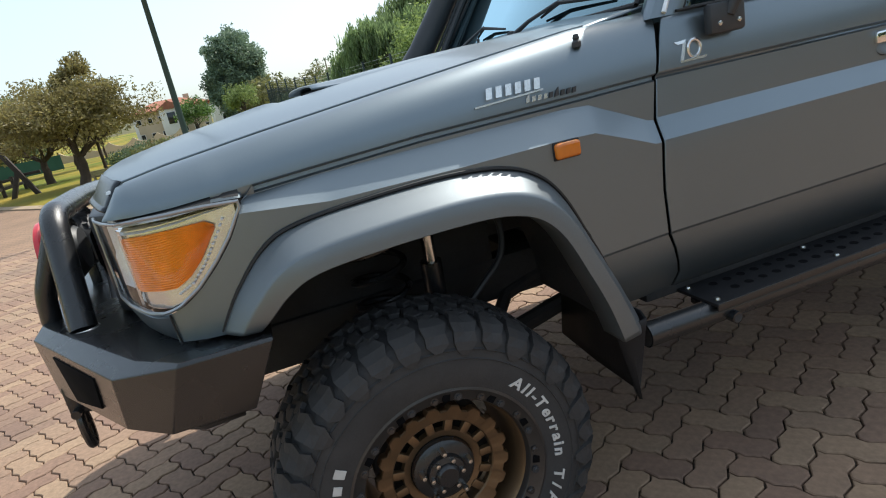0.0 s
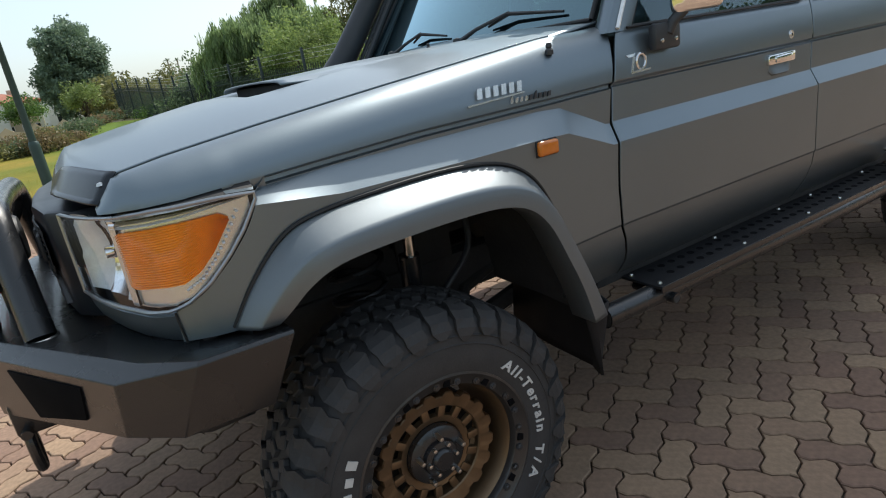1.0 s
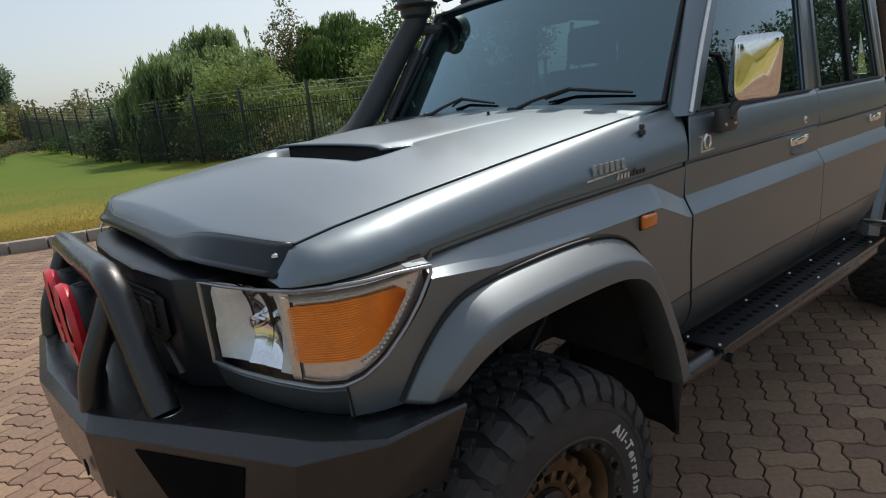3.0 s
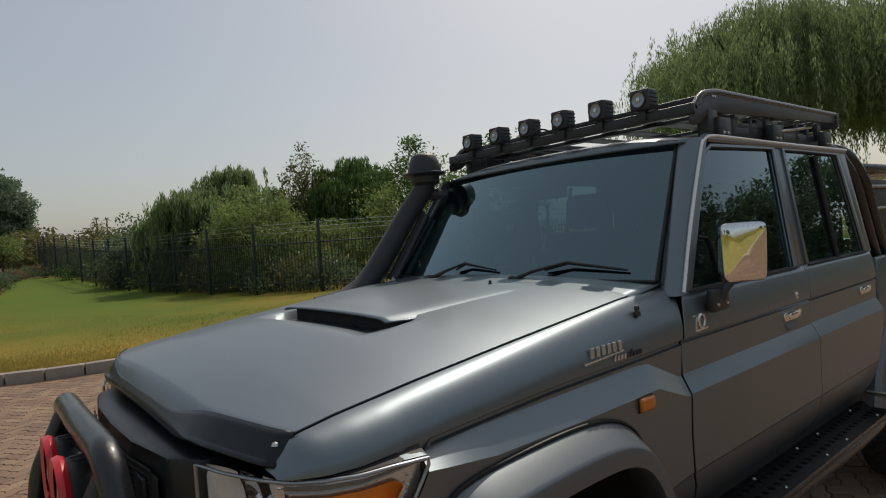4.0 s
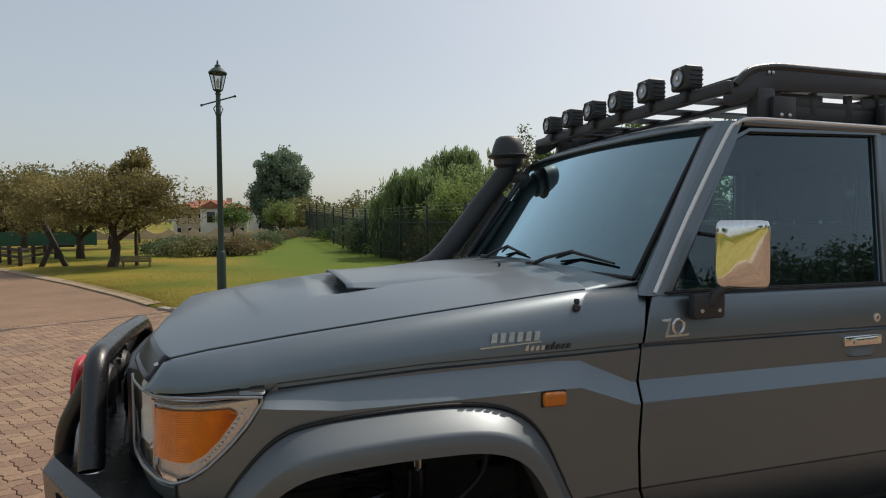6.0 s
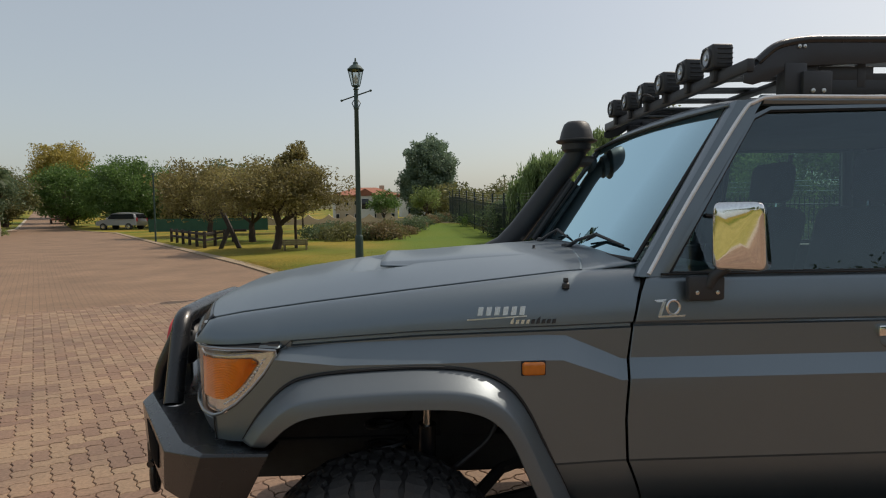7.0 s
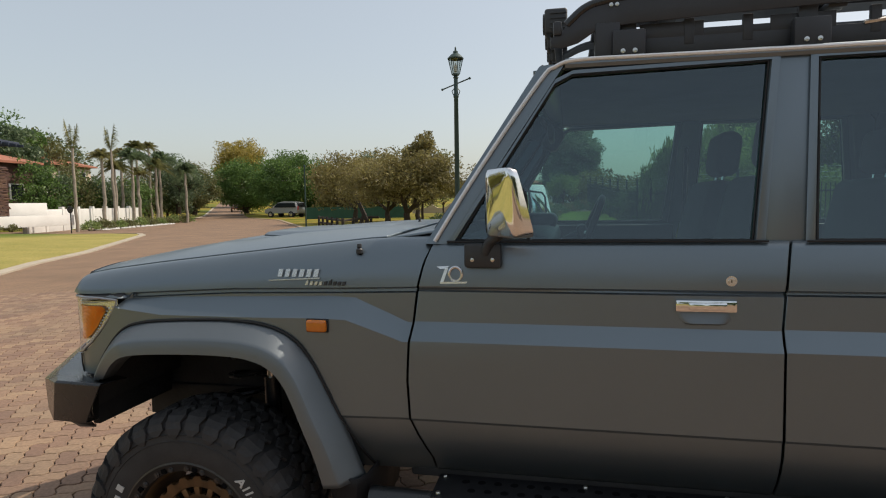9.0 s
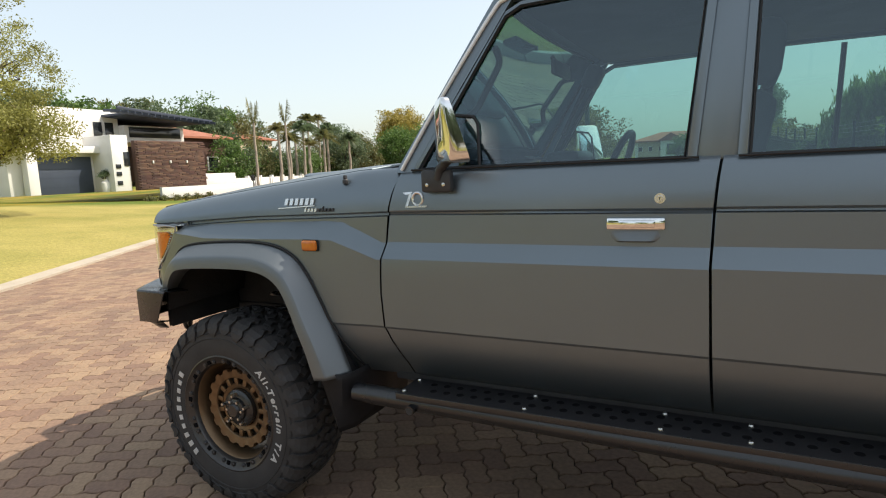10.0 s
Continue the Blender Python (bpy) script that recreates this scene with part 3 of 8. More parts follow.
# headlamps: bezel, reflector bowl, amber corner, clear lens
def lamp_point(s, h):
    """A point of the headlamp's face: s along it from the grille to the wing's tip, h up."""
    tab = [(-0.607, -0.425), (-0.585, -0.520), (-0.552, -0.615), (-0.512, -0.690), (-0.470, -0.738), (-0.415, -0.768), (-0.345, -0.781), (-0.272, -0.786)]
    k = s * (len(tab) - 1)
    i = min(int(k), len(tab) - 2)
    f = k - i
    x = tab[i][0] * (1 - f) + tab[i + 1][0] * f
    y = tab[i][1] * (1 - f) + tab[i + 1][1] * f
    top = lerp(s, [(0, 1.146), (0.4, 1.150), (0.6, 1.155), (0.85, 1.156), (1, 1.151)])
    low = lerp(s, [(0, 0.965), (0.30, 0.960), (0.48, 0.954), (0.58, 0.957), (0.66, 0.967), (0.76, 0.996), (0.86, 1.043), (0.94, 1.090), (1, 1.138)])
    return x, y, low + (top - low) * h, top, low


def lamp_patch(s0, s1, h0, h1, out, n=25, m=11, back=0.0):
    rows = []
    for i in range(n):
        s = s0 + (s1 - s0) * i / (n - 1)
        row = []
        for j in range(m):
            x, y, z, _, _ = lamp_point(s, h0 + (h1 - h0) * j / (m - 1))
            nx, ny = (-1, 0) if s < 0.25 else (-0.7, -0.7) if s < 0.6 else (-0.2, -1)
            o = out - back * j / (m - 1)
            row.append((x + nx * o, y + ny * o, z))
        rows.append(row)
    return grid(rows)


for side in (0, 1):
    flip = (lambda b: mirrored(b, CY)) if side else (lambda b: b)
    lamp = part("headlamp", flip(fix(lamp_patch(0.365, 1.0, 0.0, 1.0, -0.030))), BLACK_PLASTIC, truck, "wraparound headlamp with clear lens and amber corner")
    rim = [lamp_point(s / 30, 0)[:3] for s in range(31)] + [lamp_point(1 - s / 30, 1)[:3] for s in range(31)]
    rim.append(rim[0])
    part("lamp_bezel", flip(tube([(p[0] - 0.004, p[1] - 0.004, p[2]) for p in rim], 0.0040, 8, cap=False)), BEZEL, lamp, "thin grey bezel")
    for h0, h1, o0 in ((0.955, 0.995, 0.001), (0.905, 0.945, -0.002), (0.862, 0.895, -0.005)):
        part("lamp_brow", flip(fix(lamp_patch(0.36, 0.97, h0, h1, o0, m=5, back=0.010))), CHROME if h0 == 0.905 else FROST, lamp, "bright chrome brow strip")
    for s0, s1, bulge, mat, name in ((0.012, 0.130, 0.050, FROST, "reflector_wing"), (0.130, 0.200, 0.050, REFLECTOR, "reflector"), (0.200, 0.275, 0.056, REFLECTOR, "reflector"), (0.275, 0.348, 0.040, FROST, "reflector_wing")):
        rows = []
        for i in range(7):
            u = i / 6
            row = []
            for j in range(15):
                w = j / 14
                p = lamp_point(s0 + (s1 - s0) * u, 0.03 + 0.94 * w)
                over = abs(s0 + (s1 - s0) * u - 0.18) / 0.17
                deep = 0.014 + bulge * (1 - min(1, over) ** 2) * (1 - 0.7 * abs(2 * w - 1) ** 2.4) + (0.006 * (j % 2) if w > 0.86 else 0) + 0.004 * (u - 0.5) * (1 if w < 0.45 else -1)
                row.append((p[0] + 0.92 * deep, p[1] + 0.30 * deep, p[2]))
            rows.append(row)
        part(name, flip(fix(grid(rows))), mat, lamp, "bright reflector bowl" if mat is REFLECTOR else "pale frosted side of the bowl", sharp=25)
    part("bulb_shield", flip(lathe([(0.0, -0.030), (0.014, -0.028), (0.016, -0.01), (0.010, 0.03)], 16, "x", (-0.520, -0.515, 1.055))), CHROME, lamp)
    part("lamp_divider", flip(fix(lamp_patch(0.35, 0.385, 0.02, 0.97, -0.006, 5))), SILVER, lamp, "bright divider")
    rows = []
    for i in range(34):
        s = 0.372 + 0.503 * i / 33
        row = []
        zl = lerp(s, [(0.372, 1.006), (0.395, 0.999), (0.65, 1.003), (0.73, 1.022), (0.794, 1.053), (0.875, 1.108)])
        zh = lerp(s, [(0.372, 1.108), (0.395, 1.116), (0.62, 1.122), (0.845, 1.126), (0.875, 1.116)])
        for j in range(49):
            x, y, _, _, _ = lamp_point(s, 0.0)
            rib = 0.0012 * math.cos(j * math.pi)
            row.append((x - 0.7 * rib + 0.004, y - 0.7 * rib + 0.004, zl + (zh - zl) * j / 48))
        rows.append(row)
    part("indicator_lens", flip(fix(grid(rows))), AMBER, lamp, "ribbed amber indicator lens")
    for k in range(18):
        s = 0.655 + 0.255 * k / 17
        x, y, _, _, _ = lamp_point(s, 0.0)
        z = lerp(s, [(0.65, 0.990), (0.73, 1.008), (0.794, 1.040), (0.875, 1.095), (0.91, 1.122)])
        part("lens_bead", flip(block((0.006, 0.005, 0.0045), (x + 0.004, y + 0.004, z), 0.0015)), FROST, lamp)
    part("lower_reflector", flip(fix(lamp_patch(0.385, 0.97, 0.02, 0.97, -0.012))), SILVER, lamp, "silver lamp housing behind the lens")
    lens = part("clear_lens", flip(fix(lamp_patch(0.0, 1.0, 0.015, 0.985, 0.006))), CLEAR, lamp, "clear outer lens")
    lens.visible_shadow = False

# dark gasket between each lamp's top and the wing's crown
rows = []
for i in range(25):
    x0, y0, _, top0, _ = lamp_point(0.42 + 0.575 * i / 24, 1)
    outer = lerp(x0, [(-0.56, -0.655), (-0.52, -0.705), (-0.47, -0.738), (-0.40, -0.752), (-0.30, -0.757)])
    zl = lerp(x0, [(-0.56, 1.160), (-0.40, 1.163), (-0.30, 1.1695), (-0.26, 1.171)])
    rows.append([(x0, y0 + 0.003, top0 + 0.003), (x0 + 0.004, (y0 + outer) / 2 + 0.006, (top0 + zl) / 2), (x0 + 0.004, outer + 0.010, zl + 0.002)])
both("lamp_gasket", fix(grid(rows)), SEAL, truck, CY, "black rubber gasket over the lamp")

# painted corner that closes the wing over each lamp's tail
rows = []
for k in range(11):
    x = -0.325 + 0.0085 * k
    if x < -0.272:
        y0, z0 = lerp(x, [(-0.345, -0.781), (-0.272, -0.786)]) + 0.002, lerp(x, [(-0.345, 1.1600), (-0.272, 1.1555)])
    else:
        y0, z0 = side_y(x, 1.151) + 0.001, 1.151
    y1 = side_y(x, crease_z(x) + 0.0105) if x > -0.30 else lerp(x, [(-0.40, -0.752), (-0.30, -0.757)])
    z1 = crease_z(x) + 0.0105 if x > -0.30 else lerp(x, [(-0.40, 1.163), (-0.30, 1.1695)])
    rows.append([(x, y0, z0), (x, y1 + 0.001, (z0 + z1) / 2), (x, y1 + 0.001, z1 + 0.001)])
both("lamp_corner", fix(grid(rows)), PAINT, truck, CY, sharp=60)

# nose under the lamps, down to the bumper
rows = []
for i in range(26):
    s = i / 25
    x, y, _, _, low = lamp_point(s * 0.575, 0)
    rows.append([(x + 0.006, y + 0.004, low - 0.002), (x + 0.0, y - 0.003, low - 0.012), (x + 0.006, y, 0.925), (x + 0.014, y + 0.003, 0.900), (x + 0.030, y + 0.008, 0.878)])
both("nose_panel", fix(grid(rows)), PAINT, truck, CY)
both("panel_gap", tube([(-0.468, -0.744, 0.952), (-0.466, -0.746, 0.920), (-0.462, -0.744, 0.885)], 0.0022, 6), SEAL, truck, CY)

# wheel-arch flares: a moulding with a sloped upper face and a flat lower face
out_l, in_l = smooth_line([(a, b, 0) for a, b in ARCH_OUT]), smooth_line([(a, b, 0) for a, b in ARCH_IN])
rows = []
for o, q in zip(out_l, in_l):
    ox, oz, ix, iz = o.x, o.y, q.x, q.y
    ys = side_y(ox, min(oz, 1.12))
    f = lerp(ox, [(-0.38, 0.55), (-0.2, 1.0), (0.40, 1.0), (0.50, 1.08), (0.6, 1.02)])
    def at(u, y):
        return (ox + (ix - ox) * u, ys + (y - ys) * f, oz + (iz - oz) * u)
    rows.append([at(-0.02, -0.792), at(0.025, -0.806), at(0.06, -0.814), at(0.24, -0.844), at(0.43, -0.873), at(0.485, -0.8795), at(0.54, -0.882), at(0.80, -0.885), at(0.97, -0.886), at(1.0, -0.878), at(1.0, -0.80)])
flares = both("wheel_arch_flare", fix(grid(rows)), FLARE, truck, CY, wall=0.003, sharp=26)
both("flare_seal", tube([(o.x, side_y(o.x, min(o.y, 1.12)) - 0.004, o.y + 0.002) for o in out_l], 0.0045, 6), SEAL, truck, CY, "black rubber seal")
part("push_pin", lathe([(0, 0), (0.004, 0.001), (0.004, 0.004)], 10, "y", (0.145, -0.861, 1.058)), BLACK_PLASTIC, truck)
# mud flap behind the front wheel
rows = []
for k in range(9):
    s = k / 8
    z = 0.628 - 0.225 * s
    x0, x1 = 0.488 + 0.060 * s, 0.597 - 0.030 * s
    rows.append([(x0, -0.855 + 0.02 * s, z), (x0 + 0.3 * (x1 - x0), -0.862 + 0.02 * s, z), (x1 - 0.01, -0.850 + 0.025 * s, z), (x1 + 0.01, -0.80 + 0.02 * s, z), (x1 + 0.015, -0.60, z), (x1 + 0.015, -0.40, z + 0.02)])
both("mud_flap", fix(grid(rows)), TREAD_PLATE, truck, CY, "black rubber mud flap", wall=0.006)

# wheel wells, firewall and the frame underneath
for side in (0, 1):
    flip = (lambda b: mirrored(b, CY)) if side else (lambda b: b)
    rows = []
    for x, z in [(-0.36, 0.80), (-0.34, 0.95), (-0.24, 1.06), (-0.08, 1.11), (0.15, 1.115), (0.32, 1.09), (0.42, 1.02), (0.49, 0.88), (0.54, 0.70), (0.55, 0.60)]:
        rows.append([(x, -0.80, z - 0.012), (x, -0.60, z), (x, -0.36, z)])
    part("wheel_well", flip(fix(grid(rows))), DARK, truck, "black inner wheel arch liner")
    part("inner_wing", flip(block((0.74, 0.02, 0.55), (-0.15, -0.335, 0.865), 0.004)), DARK, truck)
    part("splash_panel", flip(block((0.03, 0.40, 0.18), (-0.42, -0.55, 0.79), 0.006)), DARK, truck)
    part("brake_hose", flip(tube(rounded([(0.30, -0.40, 0.98), (0.40, -0.46, 0.90), (0.38, -0.50, 0.78), (0.22, -0.52, 0.66)], 0.08), 0.010, 8)), BLACK_PLASTIC, truck)
    part("steering_arm", flip(tube([(0.20, -0.60, 0.50), (0.42, -0.36, 0.60), (0.62, -0.34, 0.66)], 0.022, 8)), DARK, truck)
    part("bump_stop", flip(lathe([(0.0, 0.86), (0.022, 0.86), (0.034, 0.90), (0.030, 0.94), (0.036, 1.00)], 16, "z", (0.40, -0.42, 0))), DARK, truck)
    part("inner_wing", flip(block((0.36, 0.02, 0.36), (0.36, -0.335, 0.98), 0.004)), DARK, truck)
    part("inner_wing", flip(block((0.20, 0.02, 0.24), (0.30, -0.345, 0.80), 0.004)), DARK, truck)
    part("chassis_rail", flip(block((4.9, 0.08, 0.14), (1.95, -0.32, 0.66), 0.012)), DARK, truck)
    part("shock_absorber", flip(tube([(0.155, -0.56, 1.10), (0.150, -0.54, 0.72)], [0.016, 0.016], 12)), STEEL, truck, "bright shock absorber rod")
    part("shock_body", flip(tube([(0.150, -0.54, 0.84), (0.145, -0.52, 0.46)], 0.030, 14)), BLACK_STEEL, truck)
    for dx in (-0.05, 0.045):
        part("brake_line", flip(tube([(0.155 + dx, -0.56, 1.08), (0.155 + dx, -0.56, 0.965), (0.150 + dx, -0.56, 0.935)], [0.009, 0.011, 0.008], 8)), STEEL, truck)
    coil = [(0.02 + 0.075 * math.cos(a), -0.46 + 0.075 * math.sin(a), 0.56 + a * 0.0115) for a in [k * 0.35 for k in range(118)]]
    part("coil_spring", flip(tube(coil, 0.010, 7)), BLACK_STEEL, truck)
    part("radius_arm", flip(tube([(0.02, -0.42, 0.42), (0.5, -0.38, 0.50), (0.95, -0.34, 0.58)], 0.030, 10)), DARK, truck)
    part("hose_bracket", flip(block((0.03, 0.03, 0.05), (-0.02, -0.42, 1.00), 0.005)), STEEL, truck)
part("front_axle", tube([(0, -0.60, 0.42), (0, 0.78, 0.42)], 0.05, 14), DARK, truck)
part("rear_axle", tube([(3.18, -0.60, 0.42), (3.18, 0.78, 0.42)], 0.05, 14), DARK, truck)
part("radiator_support", block((0.06, 1.50, 0.32), (-0.43, CY, 0.96), 0.01), DARK, truck)
part("engine", block((1.05, 0.70, 0.42), (0.12, CY, 0.98), 0.04), DARK, truck)
part("firewall", block((0.03, 1.42, 0.72), (0.70, CY, 0.98), 0.01), DARK, truck)
part("floor_pan", block((1.98, 1.40, 0.05), (1.70, CY, 0.64), 0.01), DARK, truck)
part("gearbox", block((1.1, 0.34, 0.22), (1.1, CY, 0.56), 0.05), DARK, truck)

# steel bumper with its top deck, bevel and ends
def across(pts):
    """Points (x, distance from the centre line, z) from the near end across to the far end."""
    return [(x, CY - d, z) for x, d, z in pts[::-1]] + [(x, CY + d, z) for x, d, z in pts[1:]]


rows = [across([(-0.640, 0.0, 0.874), (-0.610, 0.33, 0.874), (-0.500, 0.69, 0.872), (-0.420, 0.80, 0.872), (-0.284, 0.84, 0.872)]),
        across([(-0.880, 0.0, 0.886), (-0.846, 0.375, 0.886), (-0.556, 0.848, 0.881), (-0.462, 0.948, 0.885), (-0.284, 0.958, 0.885)]),
        across([(-0.902, 0.0, 0.866), (-0.862, 0.412, 0.866), (-0.603, 0.857, 0.861), (-0.466, 0.953, 0.880), (-0.285, 0.962, 0.880)]),
        across([(-0.890, 0.0, 0.690), (-0.854, 0.406, 0.708), (-0.612, 0.842, 0.746), (-0.520, 0.915, 0.737), (-0.352, 0.955, 0.752)]),
        across([(-0.830, 0.0, 0.672), (-0.800, 0.360, 0.690), (-0.580, 0.790, 0.728), (-0.500, 0.860, 0.722), (-0.362, 0.890, 0.742)])]
bumper = thick(part("bumper", fix(grid(rows)), BLACK_STEEL, truck, "black steel off-road bumper", sharp=12), 0.006, 0)
edge_soft = bumper.modifiers.new("soft_edges", "BEVEL")
edge_soft.width, edge_soft.segments, edge_soft.limit_method, edge_soft.angle_limit = 0.0035, 2, "ANGLE", radians(14)
both("bumper_skirt", fix(grid([[(-0.560, CY - 0.845, 0.735), (-0.480, CY - 0.895, 0.728), (-0.375, CY - 0.915, 0.740)], [(-0.540, CY - 0.820, 0.700), (-0.470, CY - 0.860, 0.694), (-0.385, CY - 0.880, 0.706)]])), BLACK_STEEL, bumper, CY, wall=0.004)
both("deck_seam", tube([(-0.556, CY - 0.846, 0.8815), (-0.530, CY - 0.800, 0.8785), (-0.505, CY - 0.740, 0.876)], 0.0016, 5), SEAL, bumper, CY)
for sgn in (-1, 1):
    a, b = Vector((-0.862, CY + sgn * 0.412, 0)), Vector((-0.603, CY + sgn * 0.857, 0))
    w = (b - a).normalized()
    n = Vector((-w.y * sgn, w.x * sgn, 0)) * (1 if (-w.y * sgn) < 0 else -1)
    def on(u, z, o=0.012):
        p = a + w * u + n * o
        return (p.x, p.y, z)
    # flat black panel on the face, coloured as the opening's shade
    part("fog_recess_shade", prism([on(0.132, 0.846, 0.0045), on(0.400, 0.842, 0.0045), on(0.380, 0.764, 0.0045), on(0.193, 0.738, 0.0035)], tuple(-n * 0.012), bevel=0.0008), VOID, bumper, "black panel for the shade in a fog lamp opening")
    part("tow_hole", lathe([(0.0, 0.002), (0.018, 0.0), (0.02, -0.004)], 18, "x", (-0.872, CY + sgn * 0.33, 0.752)), DARK, bumper)
    shackle = [(-0.822, CY + sgn * 0.43 + 0.019 * math.cos(q), 0.612 + (0.058 if math.sin(q) < 0 else 0.045) * math.sin(q)) for q in [k * math.pi * 2 / 28 for k in range(29)]]
    part("recovery_shackle", tube(shackle, 0.013, 10), BLACK_STEEL, bumper, "black recovery shackle")
    part("shackle_pin", tube([(-0.822, CY + sgn * 0.43 - 0.04, 0.660), (-0.822, CY + sgn * 0.43 + 0.04, 0.660)], 0.012, 10), BLACK_STEEL, bumper)
    part("shackle_mount", block((0.10, 0.026, 0.09), (-0.795, CY + sgn * 0.43, 0.690), 0.010), BLACK_STEEL, bumper)
# hoop with braces
top = rounded([(-0.724, CY - 0.492, 0.880), (-0.742, CY - 0.338, 1.158), (-0.748, CY, 1.164), (-0.742, CY + 0.338, 1.158), (-0.724, CY + 0.492, 0.880)], 0.058, 8)
hoop = part("bull_bar_hoop", tube(top, 0.0330, 20), BLACK_STEEL, truck, "black tubular hoop on the bumper")
for sgn in (-1, 1):
    part("hoop_brace", tube(rounded([(-0.748, CY + sgn * 0.345, 1.120), (-0.822, CY + sgn * 0.345, 0.965), (-0.834, CY + sgn * 0.335, 0.884)], 0.06), 0.0255, 14), BLACK_STEEL, hoop)
    part("weld_collar", lathe([(0.0330, 0.006), (0.0375, 0.003), (0.0385, -0.004)], 20, "z", (-0.724, CY + sgn * 0.492, 0.880)), STEEL, hoop, "worn weld at the foot")
# two driving lamps with red rings
for dy in (-0.175, 0.04):
    c = (-0.800, CY + dy, 1.035)
    spot = part("driving_lamp", lathe([(0.0, 0.070), (0.06, 0.065), (0.088, 0.03), (0.092, 0.0), (0.092, -0.02)], 32, "x", c), BLACK_PLASTIC, truck, "round driving lamp with a red ring")
    part("lamp_ring", lathe([(0.080, -0.024), (0.098, -0.030), (0.102, -0.016), (0.096, -0.004)], 36, "x", c), RED, spot, "red ring")
    part("lamp_face", lathe([(0.0, -0.026), (0.082, -0.018)], 32, "x", c), WINDOW_DARK, spot)
    part("lamp_stem", block((0.03, 0.03, 0.14), (-0.79, CY + dy, 0.91), 0.004), BLACK_STEEL, spot)
    for k in range(9):
        part("cooling_fin", block((0.05, 0.006, 0.018), (-0.770, CY + dy - 0.06 + 0.015 * k, 1.12 - 0.0009 * (k - 4) ** 2 * 3), 0.001), BLACK_PLASTIC, spot)

# ---- wheels
def tyre_profile():
    return [(0.208, -0.118), (0.222, -0.130), (0.245, -0.139), (0.290, -0.145), (0.335, -0.143), (0.370, -0.136), (0.392, -0.125), (0.404, -0.110), (0.410, -0.08), (0.412, 0.0),
            (0.410, 0.08), (0.404, 0.110), (0.392, 0.125), (0.370, 0.136), (0.335, 0.143), (0.290, 0.145), (0.245, 0.139), (0.222, 0.130), (0.208, 0.118)]


def tread_blocks(rng):
    """Zigzag centre blocks, and shoulder lugs that wrap from the tread down the sidewall."""
    bm = bmesh.new()
    count = 34
    pitch = 2 * math.pi / count
    for k in range(count):
        for row, (y, w, l, twist) in enumerate([(-0.048, 0.040, 0.060, 0.45), (0.0, 0.044, 0.054, -0.40), (0.048, 0.040, 0.060, 0.45)]):
            a = pitch * (k + 0.5 * (row % 2))
            for half in (0, 1):
                aa = a + (half - 0.5) * pitch * 0.42
                yy = y + (half - 0.5) * 0.022
                turn = Matrix.Rotation(-aa, 3, "Y") @ Matrix.Rotation(twist, 3, "X")
                block((0.016, w * 0.80, l * 0.52 * rng.uniform(0.92, 1.04)), (0.4185 * math.cos(aa), yy, 0.4185 * math.sin(aa)), 0.0025, turn, bm, 1)
    line = [(0.4120, 0.066), (0.4105, 0.088), (0.4040, 0.110), (0.3900, 0.127), (0.3710, 0.1375), (0.3520, 0.1432), (0.3380, 0.1450)]
    lift = [0.0150, 0.0155, 0.0150, 0.0125, 0.0085, 0.0050, 0.0015]
    zig = [0.00, 0.10, -0.06, 0.08, -0.05, 0.05, 0.00]
    wide = [0.62, 0.72, 0.78, 0.80, 0.74, 0.62, 0.40]
    for k in range(count):
        for sign in (-1, 1):
            n = 7 if (k + (sign > 0)) % 2 else 6
            mid = pitch * (k + (0.5 if sign > 0 else 0.0))
            turn = rng.uniform(0.96, 1.04)
            top, low = [], []
            for i in range(n):
                r, y = line[i]
                r0, y0 = line[max(i - 1, 0)]
                r1, y1 = line[min(i + 1, 6)]
                t = Vector((r1 - r0, y1 - y0)).normalized()
                nr, ny = abs(t.y), abs(t.x)
                shrink = 0.55 if i == n - 1 else 1.0
                for rows, h in ((top, lift[i]), (low, -0.004)):
                    pair = []
                    for side in (-0.5, -0.06, 0.06, 0.5):
                        dip = 0.005 if (abs(side) < 0.1 and rows is top and 0 < i < 4) else 0.0
                        a = mid + pitch * ((zig[i] if side * sign > 0 else -zig[i] * 0.4) + side * wide[i] * shrink * turn)
                        rr, yy = r + nr * (h - dip), sign * (y + ny * (h - dip))
                        pair.append(bm.verts.new((rr * math.cos(a), yy, rr * math.sin(a))))
                    rows.append(pair)
            for i in range(n - 1):
                for j in range(3):
                    bm.faces.new((top[i][j], top[i][j + 1], top[i + 1][j + 1], top[i + 1][j]))
                bm.faces.new((top[i][0], top[i + 1][0], low[i + 1][0], low[i][0]))
                bm.faces.new((top[i][3], low[i][3], low[i + 1][3], top[i + 1][3]))
            for i in (0, n - 1):
                bm.faces.new((top[i][0], top[i][1], top[i][2], top[i][3], low[i][3], low[i][2], low[i][1], low[i][0]))
    return fix(bm)


